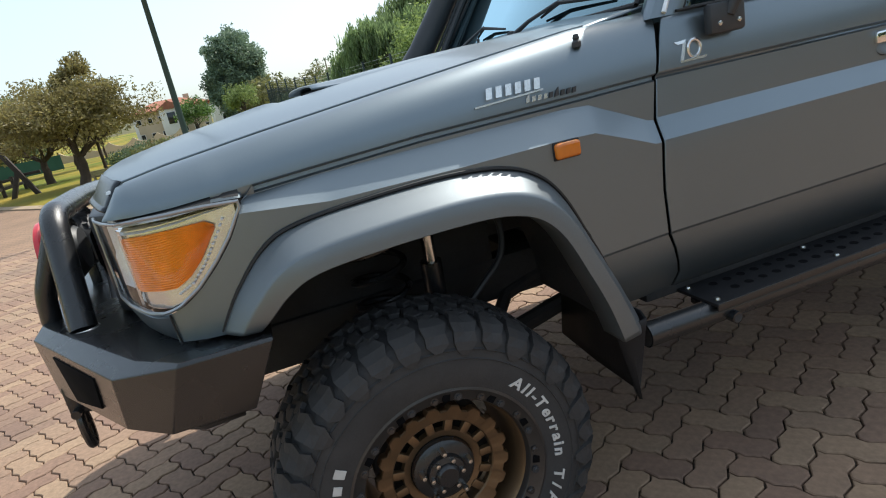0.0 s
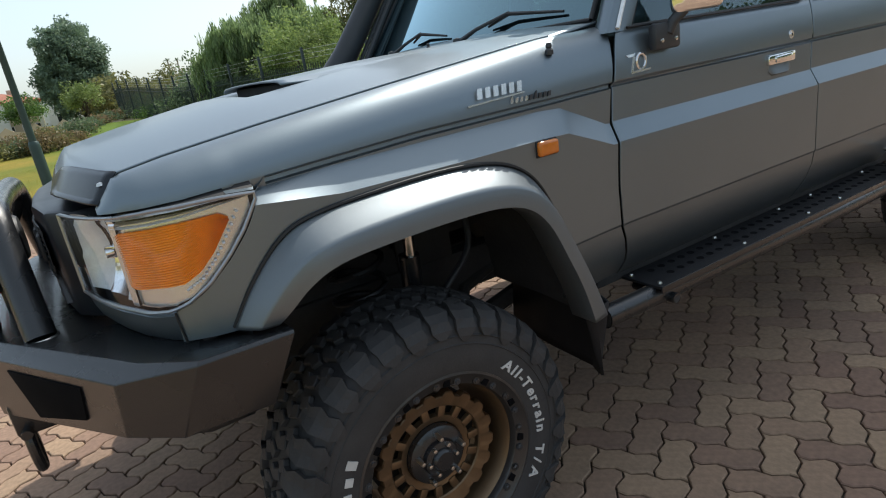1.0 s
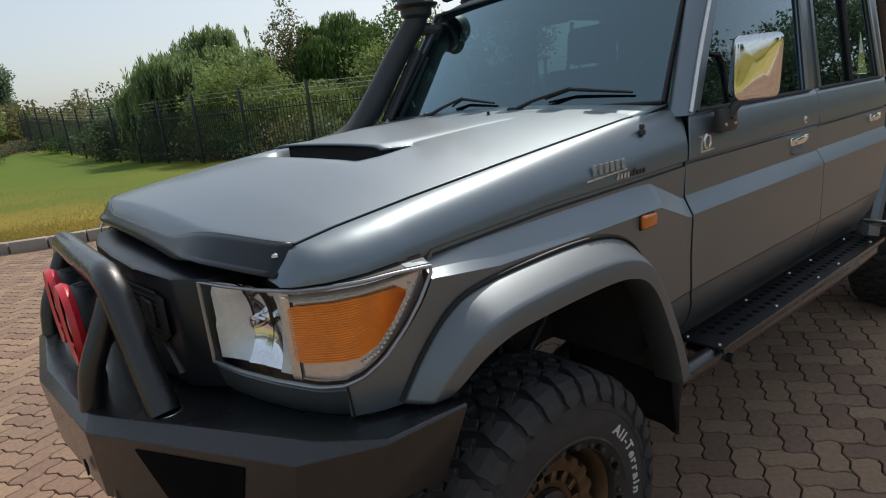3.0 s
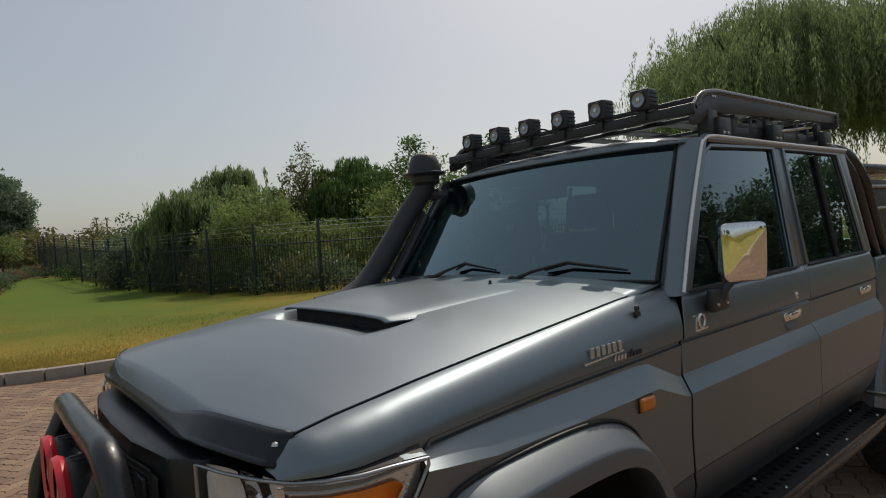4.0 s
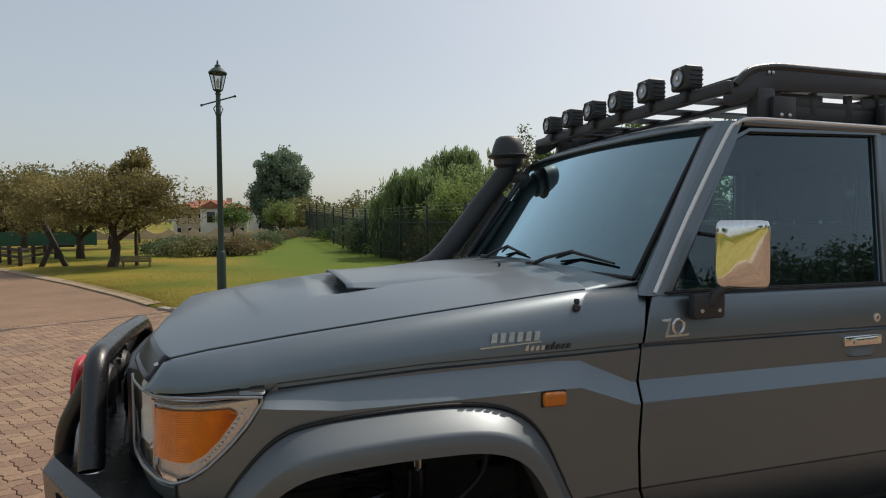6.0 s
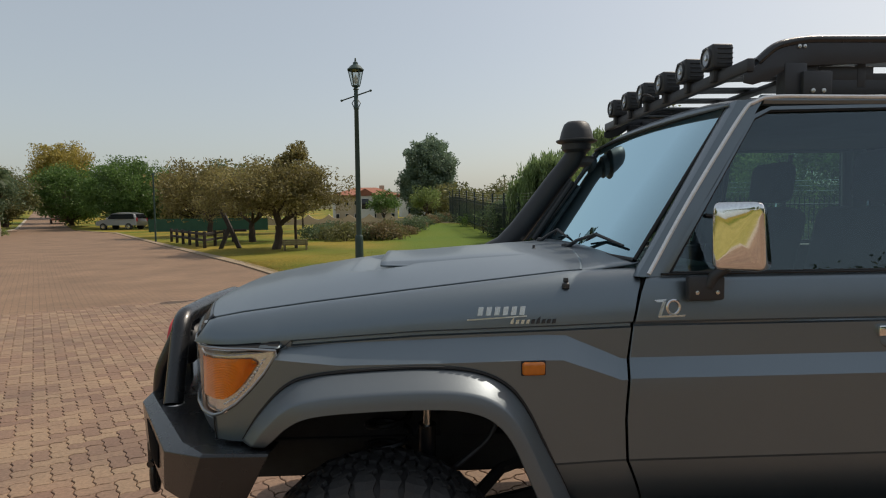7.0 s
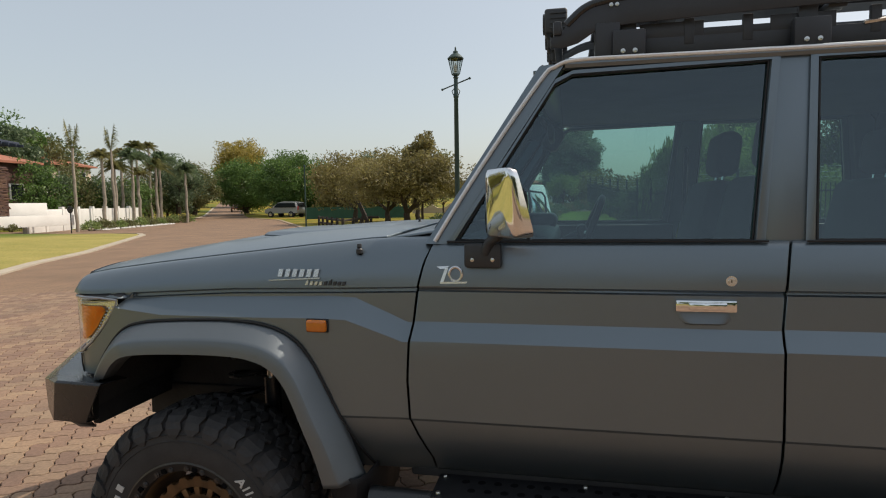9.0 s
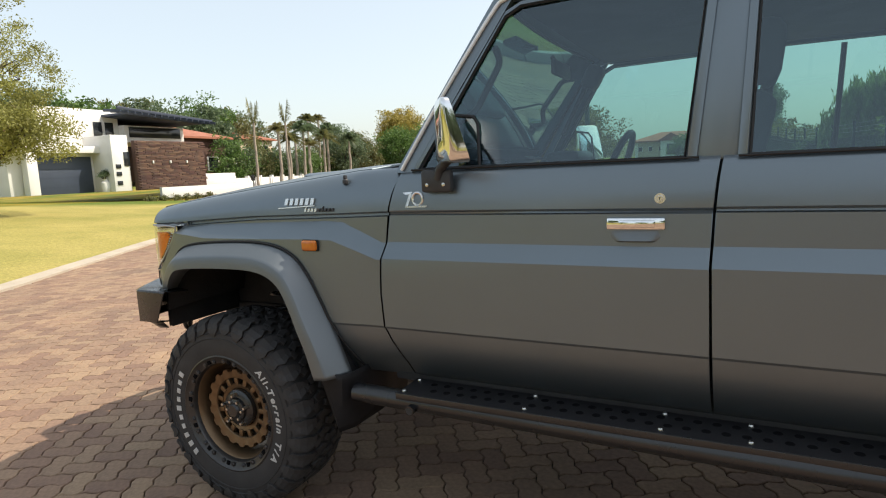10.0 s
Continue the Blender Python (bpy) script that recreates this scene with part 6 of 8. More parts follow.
# ---------------------------------------------------------------- planting tools
def leaf_cloud(rng, centres, spread, per, size, flat=0.75, droop=0.0, slim=0.45):
    """Many small leaves gathered round centres: vertices and faces."""
    c = np.repeat(np.asarray(centres, float), per, 0)
    n = len(c)
    sp = np.repeat(np.asarray(spread, float).reshape(-1, 1) * np.ones((len(centres), 1)), per, 0)
    off = np.clip(rng.normal(0, 0.9, (n, 3)), -1.5, 1.5) * sp * np.array([1, 1, flat])
    c = c + off
    a = rng.normal(0, 1, (n, 3))
    a /= np.linalg.norm(a, axis=1, keepdims=True)
    if droop:
        a[:, 2] -= droop
        a /= np.linalg.norm(a, axis=1, keepdims=True)
    b = np.cross(a, rng.normal(0, 1, (n, 3)))
    b /= np.linalg.norm(b, axis=1, keepdims=True) + 1e-9
    k = size * rng.uniform(0.6, 1.4, (n, 1))
    quad = np.stack([c - a * k, c + b * k * slim, c + a * k, c - b * k * slim], 1).reshape(-1, 3)
    faces = np.arange(4 * n).reshape(-1, 4)
    return quad, faces


def limb_tube(pts, r0, r1, bm, segs=8):
    n = len(pts)
    tube(pts, [r0 + (r1 - r0) * i / (n - 1) for i in range(n)], segs, bm)


def wander(rng, a, b, n, sway):
    """A crooked line from a to b."""
    a, b = np.array(a, float), np.array(b, float)
    pts = [a + (b - a) * i / n for i in range(n + 1)]
    for i in range(1, n):
        pts[i] = pts[i] + rng.normal(0, sway, 3)
    return [tuple(p) for p in pts]


def tree(name, at, height, radius, fork, mat, seed, label, leaves=9000, leaf=0.09, trunk=0.16, bark=BARK, squash=1.0, clumps=70, lean=(0, 0), hollow=0.45, spread=0.34, base_cut=0.25, ragged=0.25, category="tree", group=""):
    """A trunk that forks into limbs, and a crown of separate leaves with an uneven outline."""
    rng = np.random.default_rng(seed)
    t = empty(name, at, label=label, category=category, group=group)
    mid = np.array([lean[0], lean[1], fork + (height - fork) * 0.48])
    half = np.array([radius, radius, (height - fork) * 0.52 * squash])
    centres = []
    while len(centres) < clumps:
        d = rng.normal(0, 1, 3)
        d /= np.linalg.norm(d)
        if d[2] < -base_cut - 0.4 * rng.random():
            continue
        bumpy = 1 + ragged * (noise.noise(Vector(d * 1.9) + Vector((seed, 0, 0))) + 0.5 * noise.noise(Vector(d * 4.5) + Vector((0, seed, 0))))
        f = hollow + (1 - hollow) * rng.random() ** 0.6
        centres.append(mid + d * half * f * bumpy)
    centres = np.array(centres)
    bm = bmesh.new()
    top = (lean[0] * 0.4, lean[1] * 0.4, fork)
    limb_tube([(0, 0, -0.15), (lean[0] * 0.05, lean[1] * 0.05, 0.08 * fork)] + wander(rng, (lean[0] * 0.08, lean[1] * 0.08, 0.15 * fork), top, 4, trunk * 0.25), trunk * 1.35, trunk * 0.85, bm, 10)
    for k in range(7):
        aim = centres[rng.integers(len(centres))] * 0.75 + mid * 0.25
        p = wander(rng, top, aim, 4, radius * 0.06)
        limb_tube(p, trunk * 0.55, trunk * 0.10, bm, 6)
        for q in range(3):
            near = centres[np.argsort(np.linalg.norm(centres - aim, axis=1))[rng.integers(1, 12)]]
            limb_tube(wander(rng, p[2 + q % 2], near, 3, radius * 0.05), trunk * 0.22, trunk * 0.04, bm, 5)
    part("trunk", bm, bark, t)
    per = max(1, leaves // clumps)
    v, f = leaf_cloud(rng, centres, radius * spread * rng.uniform(0.55, 1.1, clumps), per, leaf)
    raw("crown", v.tolist(), f.tolist(), mat, t)
    return t


def willow(name, at, height, radius, mat, seed, label, strands=420, leaf=0.10, trunk=0.22, fall=0.62, limbs=30):
    """A weeping tree: strands of leaves that hang from a dome."""
    rng = np.random.default_rng(seed)
    t = empty(name, at, label=label, category="tree")
    bm = bmesh.new()
    limb_tube(wander(rng, (0, 0, -0.2), (0, 0, height * 0.55), 4, 0.08), trunk * 1.3, trunk * 0.6, bm, 10)
    pts = []
    heads = []
    for k in range(limbs):
        a, q = rng.uniform(0, 2 * math.pi), math.sqrt(rng.uniform(0.0, 0.95))
        bulge = 1 + 0.28 * noise.noise(Vector((math.cos(a) * 1.6 + seed, math.sin(a) * 1.6, q)))
        h = np.array([math.cos(a) * radius * q * bulge, math.sin(a) * radius * q * bulge, height * (1 - 0.34 * q * q) * (0.93 + 0.05 * rng.random())])
        heads.append(h)
        limb_tube(wander(rng, (0, 0, height * 0.5), h, 3, 0.12), trunk * 0.4, 0.02, bm, 5)
    for k in range(strands):
        h = heads[rng.integers(len(heads))] + rng.normal(0, radius * 0.13, 3) * np.array([1, 1, 0.35])
        n = int(rng.uniform(16, 36))
        length = h[2] * fall * rng.uniform(0.45, 1.0)
        out = np.array([h[0], h[1], 0]) / (np.hypot(h[0], h[1]) + 1e-6)
        for i in range(n):
            s = i / n
            pts.append(h + out * (0.25 * radius * 0.3 * (1 - (1 - s) ** 2)) + np.array([0, 0, -length * s ** 1.25]) + rng.normal(0, 0.035, 3))
    part("trunk", bm, BARK, t)
    v, f = leaf_cloud(rng, pts, [0.06] * len(pts), 3, leaf * 1.25, 1.0, droop=2.6, slim=0.20)
    raw("crown", v.tolist(), f.tolist(), mat, t)
    return t


def shrub(name, at, wide, deep, tall, mat, seed, label, leaves=1500, leaf=0.06, group=""):
    rng = np.random.default_rng(seed)
    t = empty(name, at, label=label, category="shrub", group=group)
    centres = []
    for k in range(34):
        a, q = rng.uniform(0, 2 * math.pi), math.sqrt(rng.random())
        centres.append((wide * q * math.cos(a), deep * q * math.sin(a), tall * (0.25 + 0.6 * (1 - q * q) * rng.uniform(0.5, 1.1))))
    bm = bmesh.new()
    for c in centres[:8]:
        limb_tube([(c[0] * 0.2, c[1] * 0.2, -0.05), c], 0.02, 0.006, bm, 5)
    part("stems", bm, BARK, t)
    v, f = leaf_cloud(rng, centres, [min(wide, tall) * 0.28] * len(centres), leaves // 34, leaf)
    v[:, 2] = np.maximum(v[:, 2], 0.0)
    raw("foliage", v.tolist(), f.tolist(), mat, t)
    return t


def palm(name, at, height, seed, label, fronds=16, reach=1.5, mat=LEAF_PALM, trunk=0.13, upright=0.2, group="palms by the road", sag=0.55):
    rng = np.random.default_rng(seed)
    t = empty(name, at, label=label, category="palm tree", group=group)
    bm = bmesh.new()
    limb_tube(wander(rng, (0, 0, -0.1), (0, 0, height), 8, 0.03), trunk * 1.15, trunk * 0.8, bm, 10)
    part("trunk", bm, PALE_BARK, t)
    verts, faces = [], []
    for k in range(fronds):
        a = 2 * math.pi * k / fronds + rng.uniform(-0.3, 0.3)
        lift = rng.uniform(-0.5, 1.25) + upright
        long = reach * rng.uniform(0.75, 1.1)
        out = np.array([math.cos(a), math.sin(a), 0])
        side = np.array([-math.sin(a), math.cos(a), 0])
        n = 20
        for i in range(n):
            s = (i + 0.5) / n
            p = np.array([0, 0, height]) + out * long * s * max(0.18, math.cos(min(lift, 1.5))) + np.array([0, 0, long * (math.sin(min(lift, 1.5)) * s - sag * s * s)])
            ll = long * 0.20 * math.sin(math.pi * min(1, s * 0.9 + 0.12))
            for sgn in (-1, 1):
                tip = p + side * sgn * ll + out * ll * 0.6 + np.array([0, 0, -ll * rng.uniform(0.2, 1.1)])
                w = out * 0.014 * long + np.array([0, 0, 0.010 * long])
                b0 = len(verts)
                verts += [tuple(p - w), tuple(p + w), tuple(tip)]
                faces.append((b0, b0 + 1, b0 + 2))
    raw("fronds", verts, faces, mat, t)
    return t


def gz(x, y):
    return rise(*sv(x, y))


# ---------------------------------------------------------------- things on the lawn to the right
# street lamp
lx, ly = -1.06, 9.80
lamp = empty("street_lamp", (lx, ly, 0.06), label="dark green lamp post with a glass lantern on the lawn", category="street lamp")
lamp.scale = (1.0, 1.0, 0.984)
part("base", lathe([(0.0, 0.0), (0.10, 0.0), (0.10, 0.05), (0.085, 0.07), (0.083, 0.95), (0.075, 1.0), (0.062, 1.02)], 24, "z"), POLE_GREEN, lamp)
part("pole", lathe([(0.058, 0.98), (0.056, 1.1), (0.044, 3.60), (0.056, 3.62), (0.056, 3.66), (0.044, 3.68), (0.042, 4.0), (0.060, 4.02), (0.030, 4.06)], 20, "z"), POLE_GREEN, lamp)
part("ladder_bar", tube([(-0.30, 0.06, 3.80), (0.30, -0.06, 3.98)], 0.014, 8), POLE_GREEN, lamp)
for sgn in (-1, 1):
    part("bar_knob", lathe([(0.0, -0.03), (0.022, -0.015), (0.026, 0.0), (0.022, 0.015), (0.0, 0.03)], 12, "x", (sgn * 0.30, -sgn * 0.06, 3.89 + sgn * 0.09)), POLE_GREEN, lamp)
    part("bracket", tube([(sgn * 0.05, 0, 3.66), (sgn * 0.085, 0, 3.74), (sgn * 0.04, 0, 3.80)], 0.010, 6), POLE_GREEN, lamp)
lantern = part("lantern_cage", lathe([(0.030, 4.05), (0.075, 4.07), (0.080, 4.10)], 6, "z"), POLE_GREEN, lamp)
for k in range(6):
    a = 2 * math.pi * k / 6
    part("cage_bar", tube([(0.080 * math.cos(a), 0.080 * math.sin(a), 4.09), (0.150 * math.cos(a), 0.150 * math.sin(a), 4.40)], 0.009, 6), POLE_GREEN, lantern)
pane = part("lantern_glass", lathe([(0.074, 4.10), (0.143, 4.40)], 6, "z"), LAMP_GLASS, lantern, "frosted lantern glass", sharp=10)
part("lantern_roof", lathe([(0.165, 4.40), (0.168, 4.42), (0.10, 4.49), (0.055, 4.52), (0.05, 4.56), (0.02, 4.58), (0.016, 4.64), (0.0, 4.67)], 24, "z"), POLE_GREEN, lantern)
part("lamp_bulb", lathe([(0.0, 4.12), (0.03, 4.15), (0.035, 4.25), (0.0, 4.33)], 12, "z"), WHITE_WALL, lantern)

# bench
def bench(at, yaw):
    b = empty("park_bench", at, label="weathered wooden park bench on the lawn", category="bench")
    b.rotation_euler = (0, 0, yaw)
    for k in range(4):
        part("seat_slat", block((1.16, 0.085, 0.03), (0, -0.15 + 0.10 * k, 0.26), 0.006), WOOD, b)
    for k in range(3):
        part("back_slat", block((1.16, 0.03, 0.075), (0, 0.21 + 0.015 * k, 0.31 + 0.085 * k), 0.006), WOOD, b)
    for x in (-0.50, 0.50):
        part("leg", block((0.06, 0.06, 0.26), (x, -0.15, 0.12), 0.006), WOOD, b)
        part("leg", block((0.06, 0.06, 0.54), (x, 0.23, 0.25), 0.006, Matrix.Rotation(-0.1, 3, "X")), WOOD, b)
        part("arm_rest", block((0.06, 0.42, 0.04), (x, 0.02, 0.36), 0.008), WOOD, b)
    b.scale = (0.82, 0.82, 0.82)
    return b
bench((-4.53, 20.5, gz(-4.53, 20.5) + 0.03), radians(186))

# timber marker and rail fence
mk = empty("timber_marker", (-7.55, 22.6, 0.04), label="dark timber A-frame marker beside the road", category="marker")
part("beam", block((0.16, 0.16, 1.80), (-0.05, 0, 0.80), 0.012, Matrix.Rotation(-0.40, 3, "Y")), DARK_WOOD, mk)
part("beam", block((0.15, 0.15, 1.10), (-0.33, 0.12, 0.48), 0.012, Matrix.Rotation(0.42, 3, "Y")), DARK_WOOD, mk)
part("beam", block((0.55, 0.10, 0.10), (0.28, 0.1, 0.78), 0.012), DARK_WOOD, mk)
rf = empty("rail_fence", (-9.0, 23.45, 0.04), label="low dark timber rail fence on the lawn", category="fence")
for yaw, bays in ((radians(122), 5), (radians(92), 3)):
    way = Vector((math.cos(yaw), math.sin(yaw), 0))
    turn = Matrix.Rotation(yaw, 3, "Z")
    for k in range(bays + 1):
        if k or yaw > 2:
            part("post", block((0.12, 0.12, 0.75), tuple(way * 1.5 * k + Vector((0, 0, 0.36))), 0.012, turn), DARK_WOOD, rf)
        if k < bays:
            for z in (0.35, 0.62):
                part("rail", block((1.46, 0.06, 0.11), tuple(way * (1.5 * k + 0.75) + Vector((0, 0, z))), 0.008, turn), DARK_WOOD, rf)

# bronze-leaved trees
tree("bronze_tree", (-5.45, 21.3, 0.03), 3.45, 2.1, 1.0, LEAF_BROWN, 11, "bronze-leaved spreading tree on the lawn", 24000, 0.058, 0.15, clumps=150, lean=(0.25, 0.0), spread=0.15, ragged=0.55, hollow=0.35)
tree("bronze_tree", (-4.75, 21.7, 0.03), 4.35, 0.55, 2.6, LEAF_BROWN, 12, "slim bronze-leaved tree with a tall leader", 2600, 0.07, 0.05, clumps=26, ragged=0.6, spread=0.35)
tree("bronze_tree", (-8.1, 27.6, 0.03), 3.6, 2.4, 1.0, LEAF_BROWN, 13, "bronze-leaved tree behind a timber rail fence", 18000, 0.066, 0.15, clumps=110, spread=0.19, ragged=0.45)
tree("olive_tree", (-13.4, 37.0, 0.1), 4.6, 2.6, 1.0, LEAF_BROWN, 14, "dull bronze-green tree near the road", 8000, 0.11, 0.16, clumps=70, spread=0.26, ragged=0.5)
tree("olive_tree", (-9.6, 40.0, 0.1), 5.0, 2.6, 1.3, LEAF_OLIVE, 15, "olive-green tree among lawn trees", 7000, 0.11, 0.16, clumps=60, spread=0.28, ragged=0.5)
tree("round_tree", (1.85, 72.5, 0.1), 10.5, 3.75, 1.0, LEAF_HAZED, 16, "dense dark green round-headed tree", 42000, 0.17, 0.30, clumps=420, hollow=0.12, spread=0.13, base_cut=0.75, ragged=0.13, squash=1.05)
tree("small_tree", (0.9, 42.8, gz(0.9, 42.8)), 2.6, 1.15, 0.8, LEAF_LIGHT, 17, "small light green lawn tree", 4000, 0.07, 0.08, clumps=40, spread=0.25, ragged=0.4)
tree("small_tree", (-3.0, 55.0, 0.2), 3.2, 1.4, 0.9, LEAF_GREEN, 18, "small green tree before a boundary wall", 3000, 0.10, 0.08, clumps=36, spread=0.26, ragged=0.4)
tree("small_tree", (-10.2, 52.0, 0.2), 3.0, 1.4, 0.9, LEAF_OLIVE, 19, "small olive tree before a boundary wall", 3000, 0.10, 0.08, clumps=36, spread=0.26, ragged=0.4)

# planting island of low shrubs
rs = random.Random(8)
for k in range(30):
    a, q = rs.uniform(0, 2 * math.pi), math.sqrt(rs.random())
    x, y = -2.9 + 3.1 * q * math.cos(a), 30.5 + 4.6 * q * math.sin(a)
    mat = (LEAF_DRY, LEAF_DARK, LEAF_OLIVE)[rs.randrange(3)]
    shrub("low_shrub", (x, y, gz(x, y)), rs.uniform(0.6, 1.0), rs.uniform(0.5, 0.9), rs.uniform(0.5, 0.95), mat, 100 + k, "low dry shrub in the planting island", 1300, 0.06, "shrubs of the planting island")
for k in range(9):
    x, y = -0.6 + 0.55 * k, 33.5 + 1.3 * k
    shrub("low_shrub", (x, y, gz(x, y)), 0.8, 0.6, 0.6, LEAF_DRY if k % 2 else LEAF_DARK, 140 + k, "low shrub at the island's edge", 900, 0.06, "shrubs of the planting island")

# scalloped boundary wall and red-roofed house far off
sw = empty("boundary_wall", (-16, 62.5, 0.2), label="ochre boundary wall with scalloped top", category="wall", kind="structure")
for k in range(15):
    pts = [(2.2 * k, 0, 0), (2.2 * k + 2.2, 0, 0)] + [(2.2 * k + 2.2 - 2.2 * q / 8, 0, 0.55 + 0.55 * abs(1 - q / 4) ** 2) for q in range(9)]
    part("wall_panel", prism(pts, (0, 0.2, 0)), CREAM_WALL, sw)


def house(at, yaw, wide, deep, tall, wall, roof, label, windows=4, pitch=1.4, pane=1.1):
    h = empty("house", at, label=label, category="house")
    h.rotation_euler = (0, 0, yaw)
    body = part("wall", block((wide, deep, tall), (0, 0, tall / 2), 0.03), wall, h)
    bm = bmesh.new()
    e = 0.5
    v = [bm.verts.new(p) for p in ((-wide / 2 - e, -deep / 2 - e, tall), (wide / 2 + e, -deep / 2 - e, tall), (wide / 2 + e, deep / 2 + e, tall), (-wide / 2 - e, deep / 2 + e, tall), (-wide / 2 + deep * 0.35, 0, tall + pitch), (wide / 2 - deep * 0.35, 0, tall + pitch),
                                   (-wide / 2 - e, -deep / 2 - e, tall - 0.15), (wide / 2 + e, -deep / 2 - e, tall - 0.15), (wide / 2 + e, deep / 2 + e, tall - 0.15), (-wide / 2 - e, deep / 2 + e, tall - 0.15))]
    for f in ((0, 1, 5, 4), (1, 2, 5), (2, 3, 4, 5), (3, 0, 4), (6, 7, 1, 0), (7, 8, 2, 1), (8, 9, 3, 2), (9, 6, 0, 3), (9, 8, 7, 6)):
        bm.faces.new([v[i] for i in f])
    part("roof", fix(bm), roof, h, smooth=False)
    for k in range(windows):
        x = -wide / 2 + wide * (k + 0.5) / windows
        for z in ((tall * 0.35,) if tall < 3.6 else (tall * 0.25, tall * 0.72)):
            w = part("window", block((wide / windows * 0.42, 0.10, pane), (x, -deep / 2 - 0.01, z), 0.01), WHITE_WALL, h)
            part("pane", block((wide / windows * 0.34, 0.04, pane - 0.10), (x, -deep / 2 - 0.05, z)), WINDOW_DARK, w)
    return h


home = house((-6.8, 80.0, 0.1), 0.06, 8.4, 8.0, 3.6, CREAM_WALL, ROOF_TILE, "cream house with a red tiled roof beyond the park", 7, 1.15, 0.62)
part("gable_roof", prism([(-1.6, -4.9, 3.52), (1.6, -4.9, 3.52), (0.0, -4.9, 4.45)], (0, 3.0, 0)), ROOF_TILE, home)
part("entrance_bay", block((2.4, 0.8, 3.5), (0.0, -4.3, 1.75), 0.02), WHITE_WALL, home, "pale projecting entrance bay")
part("bay_window", block((0.9, 0.06, 1.3), (0.0, -4.72, 2.45), 0.01), WINDOW_DARK, home)
for x in (-4.05, 4.05):
    part("corner_pilaster", block((0.35, 0.20, 3.5), (x, -4.05, 1.75), 0.02), WHITE_WALL, home)
part("chimney", block((0.7, 0.7, 0.9), (2.2, 0.6, 4.6), 0.03), CREAM_WALL, home)
house((2.0, 96.0, 0.6), 0.1, 9.0, 7.0, 3.6, WHITE_WALL, SLATE, "white house with a dark roof behind trees", 3, 1.0)

# palisade fence
FENCE = smooth_line([(17.5, 8.6, 0), (13.0, 10.6, 0), (9.6, 12.4, 0), (6.9, 14.6, 0), (5.7, 17.2, 0), (4.9, 20.6, 0), (4.3, 25.0, 0), (3.6, 32.0, 0), (2.9, 38.0, 0), (2.6, 41.5, 0), (3.6, 44.5, 0), (8.0, 47.0, 0), (14.0, 48.0, 0)], 10)
fence = empty("palisade_fence", (0, 0, 0), label="dark green steel palisade fence along the lawn", category="fence")
walked, next_post, next_pale = 0.0, 0.0, 0.06
pv, pf = [], []
posts = []
for a, b in zip(FENCE, FENCE[1:]):
    d = (b - a).length
    w = (b - a).normalized()
    n = Vector((-w.y, w.x, 0))
    while next_pale <= walked + d:
        p = a + w * (next_pale - walked)
        z = gz(p.x, p.y) + 0.05
        i = len(pv)
        for q, hgt in ((-0.011, 0.06), (0.011, 0.06), (0.011, 1.66), (0.0, 1.72), (-0.011, 1.66)):
            pv.append(tuple(p + w * q + Vector((0, 0, z + hgt))))
        for q, hgt in ((-0.011, 0.06), (0.011, 0.06), (0.011, 1.66), (0.0, 1.72), (-0.011, 1.66)):
            pv.append(tuple(p + w * q + n * 0.012 + Vector((0, 0, z + hgt))))
        pf += [(i, i + 1, i + 2, i + 3, i + 4), (i + 9, i + 8, i + 7, i + 6, i + 5), (i, i + 4, i + 9, i + 5), (i + 1, i + 6, i + 7, i + 2)]
        next_pale += 0.105
    while next_post <= walked + d:
        posts.append(a + w * (next_post - walked))
        next_post += 2.35
    walked += d
tagged(raw("palisade_infill", pv, pf, FENCE_MAT, fence), kind="stuff")
for p in posts:
    z = gz(p.x, p.y) + 0.05
    part("post", block((0.075, 0.075, 2.25), (p.x, p.y, z + 1.05), 0.006), FENCE_MAT, fence)
for zz in (0.32, 1.50):
    part("rail", tube([(p.x, p.y, gz(p.x, p.y) + 0.05 + zz) for p in FENCE], 0.022, 5), FENCE_MAT, fence)
for zz in (1.84, 1.97, 2.10):
    part("wire", tube([(p.x, p.y, gz(p.x, p.y) + 0.05 + zz) for p in FENCE], 0.006, 4), STEEL, fence)

# willows and bushes behind the fence
willow("willow_tree", (6.1, 23.0, 0.0), 4.0, 1.7, LEAF_WILLOW, 21, "weeping willow behind the fence", 430, 0.09, fall=0.86)
willow("willow_tree", (8.9, 25.0, 0.0), 5.3, 2.2, LEAF_WILLOW, 22, "taller weeping willow behind the fence", 560, 0.09, fall=0.80)
tree("leafy_bush", (7.4, 19.0, 0.0), 3.3, 1.9, 0.3, LEAF_LIGHT, 23, "pale green leafy bush pressed against the fence", 21000, 0.06, 0.08, clumps=120, spread=0.20, base_cut=0.9, ragged=0.35, category="bush")
tree("leafy_bush", (9.6, 17.6, 0.0), 2.4, 1.4, 0.2, LEAF_LIGHT, 24, "low pale green bush behind the fence", 7000, 0.06, 0.06, clumps=70, spread=0.2, base_cut=0.9, ragged=0.35, category="bush")
tree("thin_tree", (11.4, 23.4, 0.0), 5.7, 1.5, 1.8, LEAF_OLIVE, 25, "thin open-crowned tree with bare twigs", 3800, 0.07, 0.12, clumps=60, spread=0.20, ragged=0.6, hollow=0.3)
willow("willow_tree", (13.6, 22.6, 0.0), 5.6, 2.2, LEAF_GREEN, 26, "green willow behind the fence", 420, 0.09)
tree("leafy_bush", (14.6, 19.2, 0.0), 5.2, 2.2, 0.4, LEAF_GREEN, 27, "tall green bush behind the fence", 14000, 0.08, 0.10, clumps=110, spread=0.20, base_cut=0.9, ragged=0.45, category="bush")
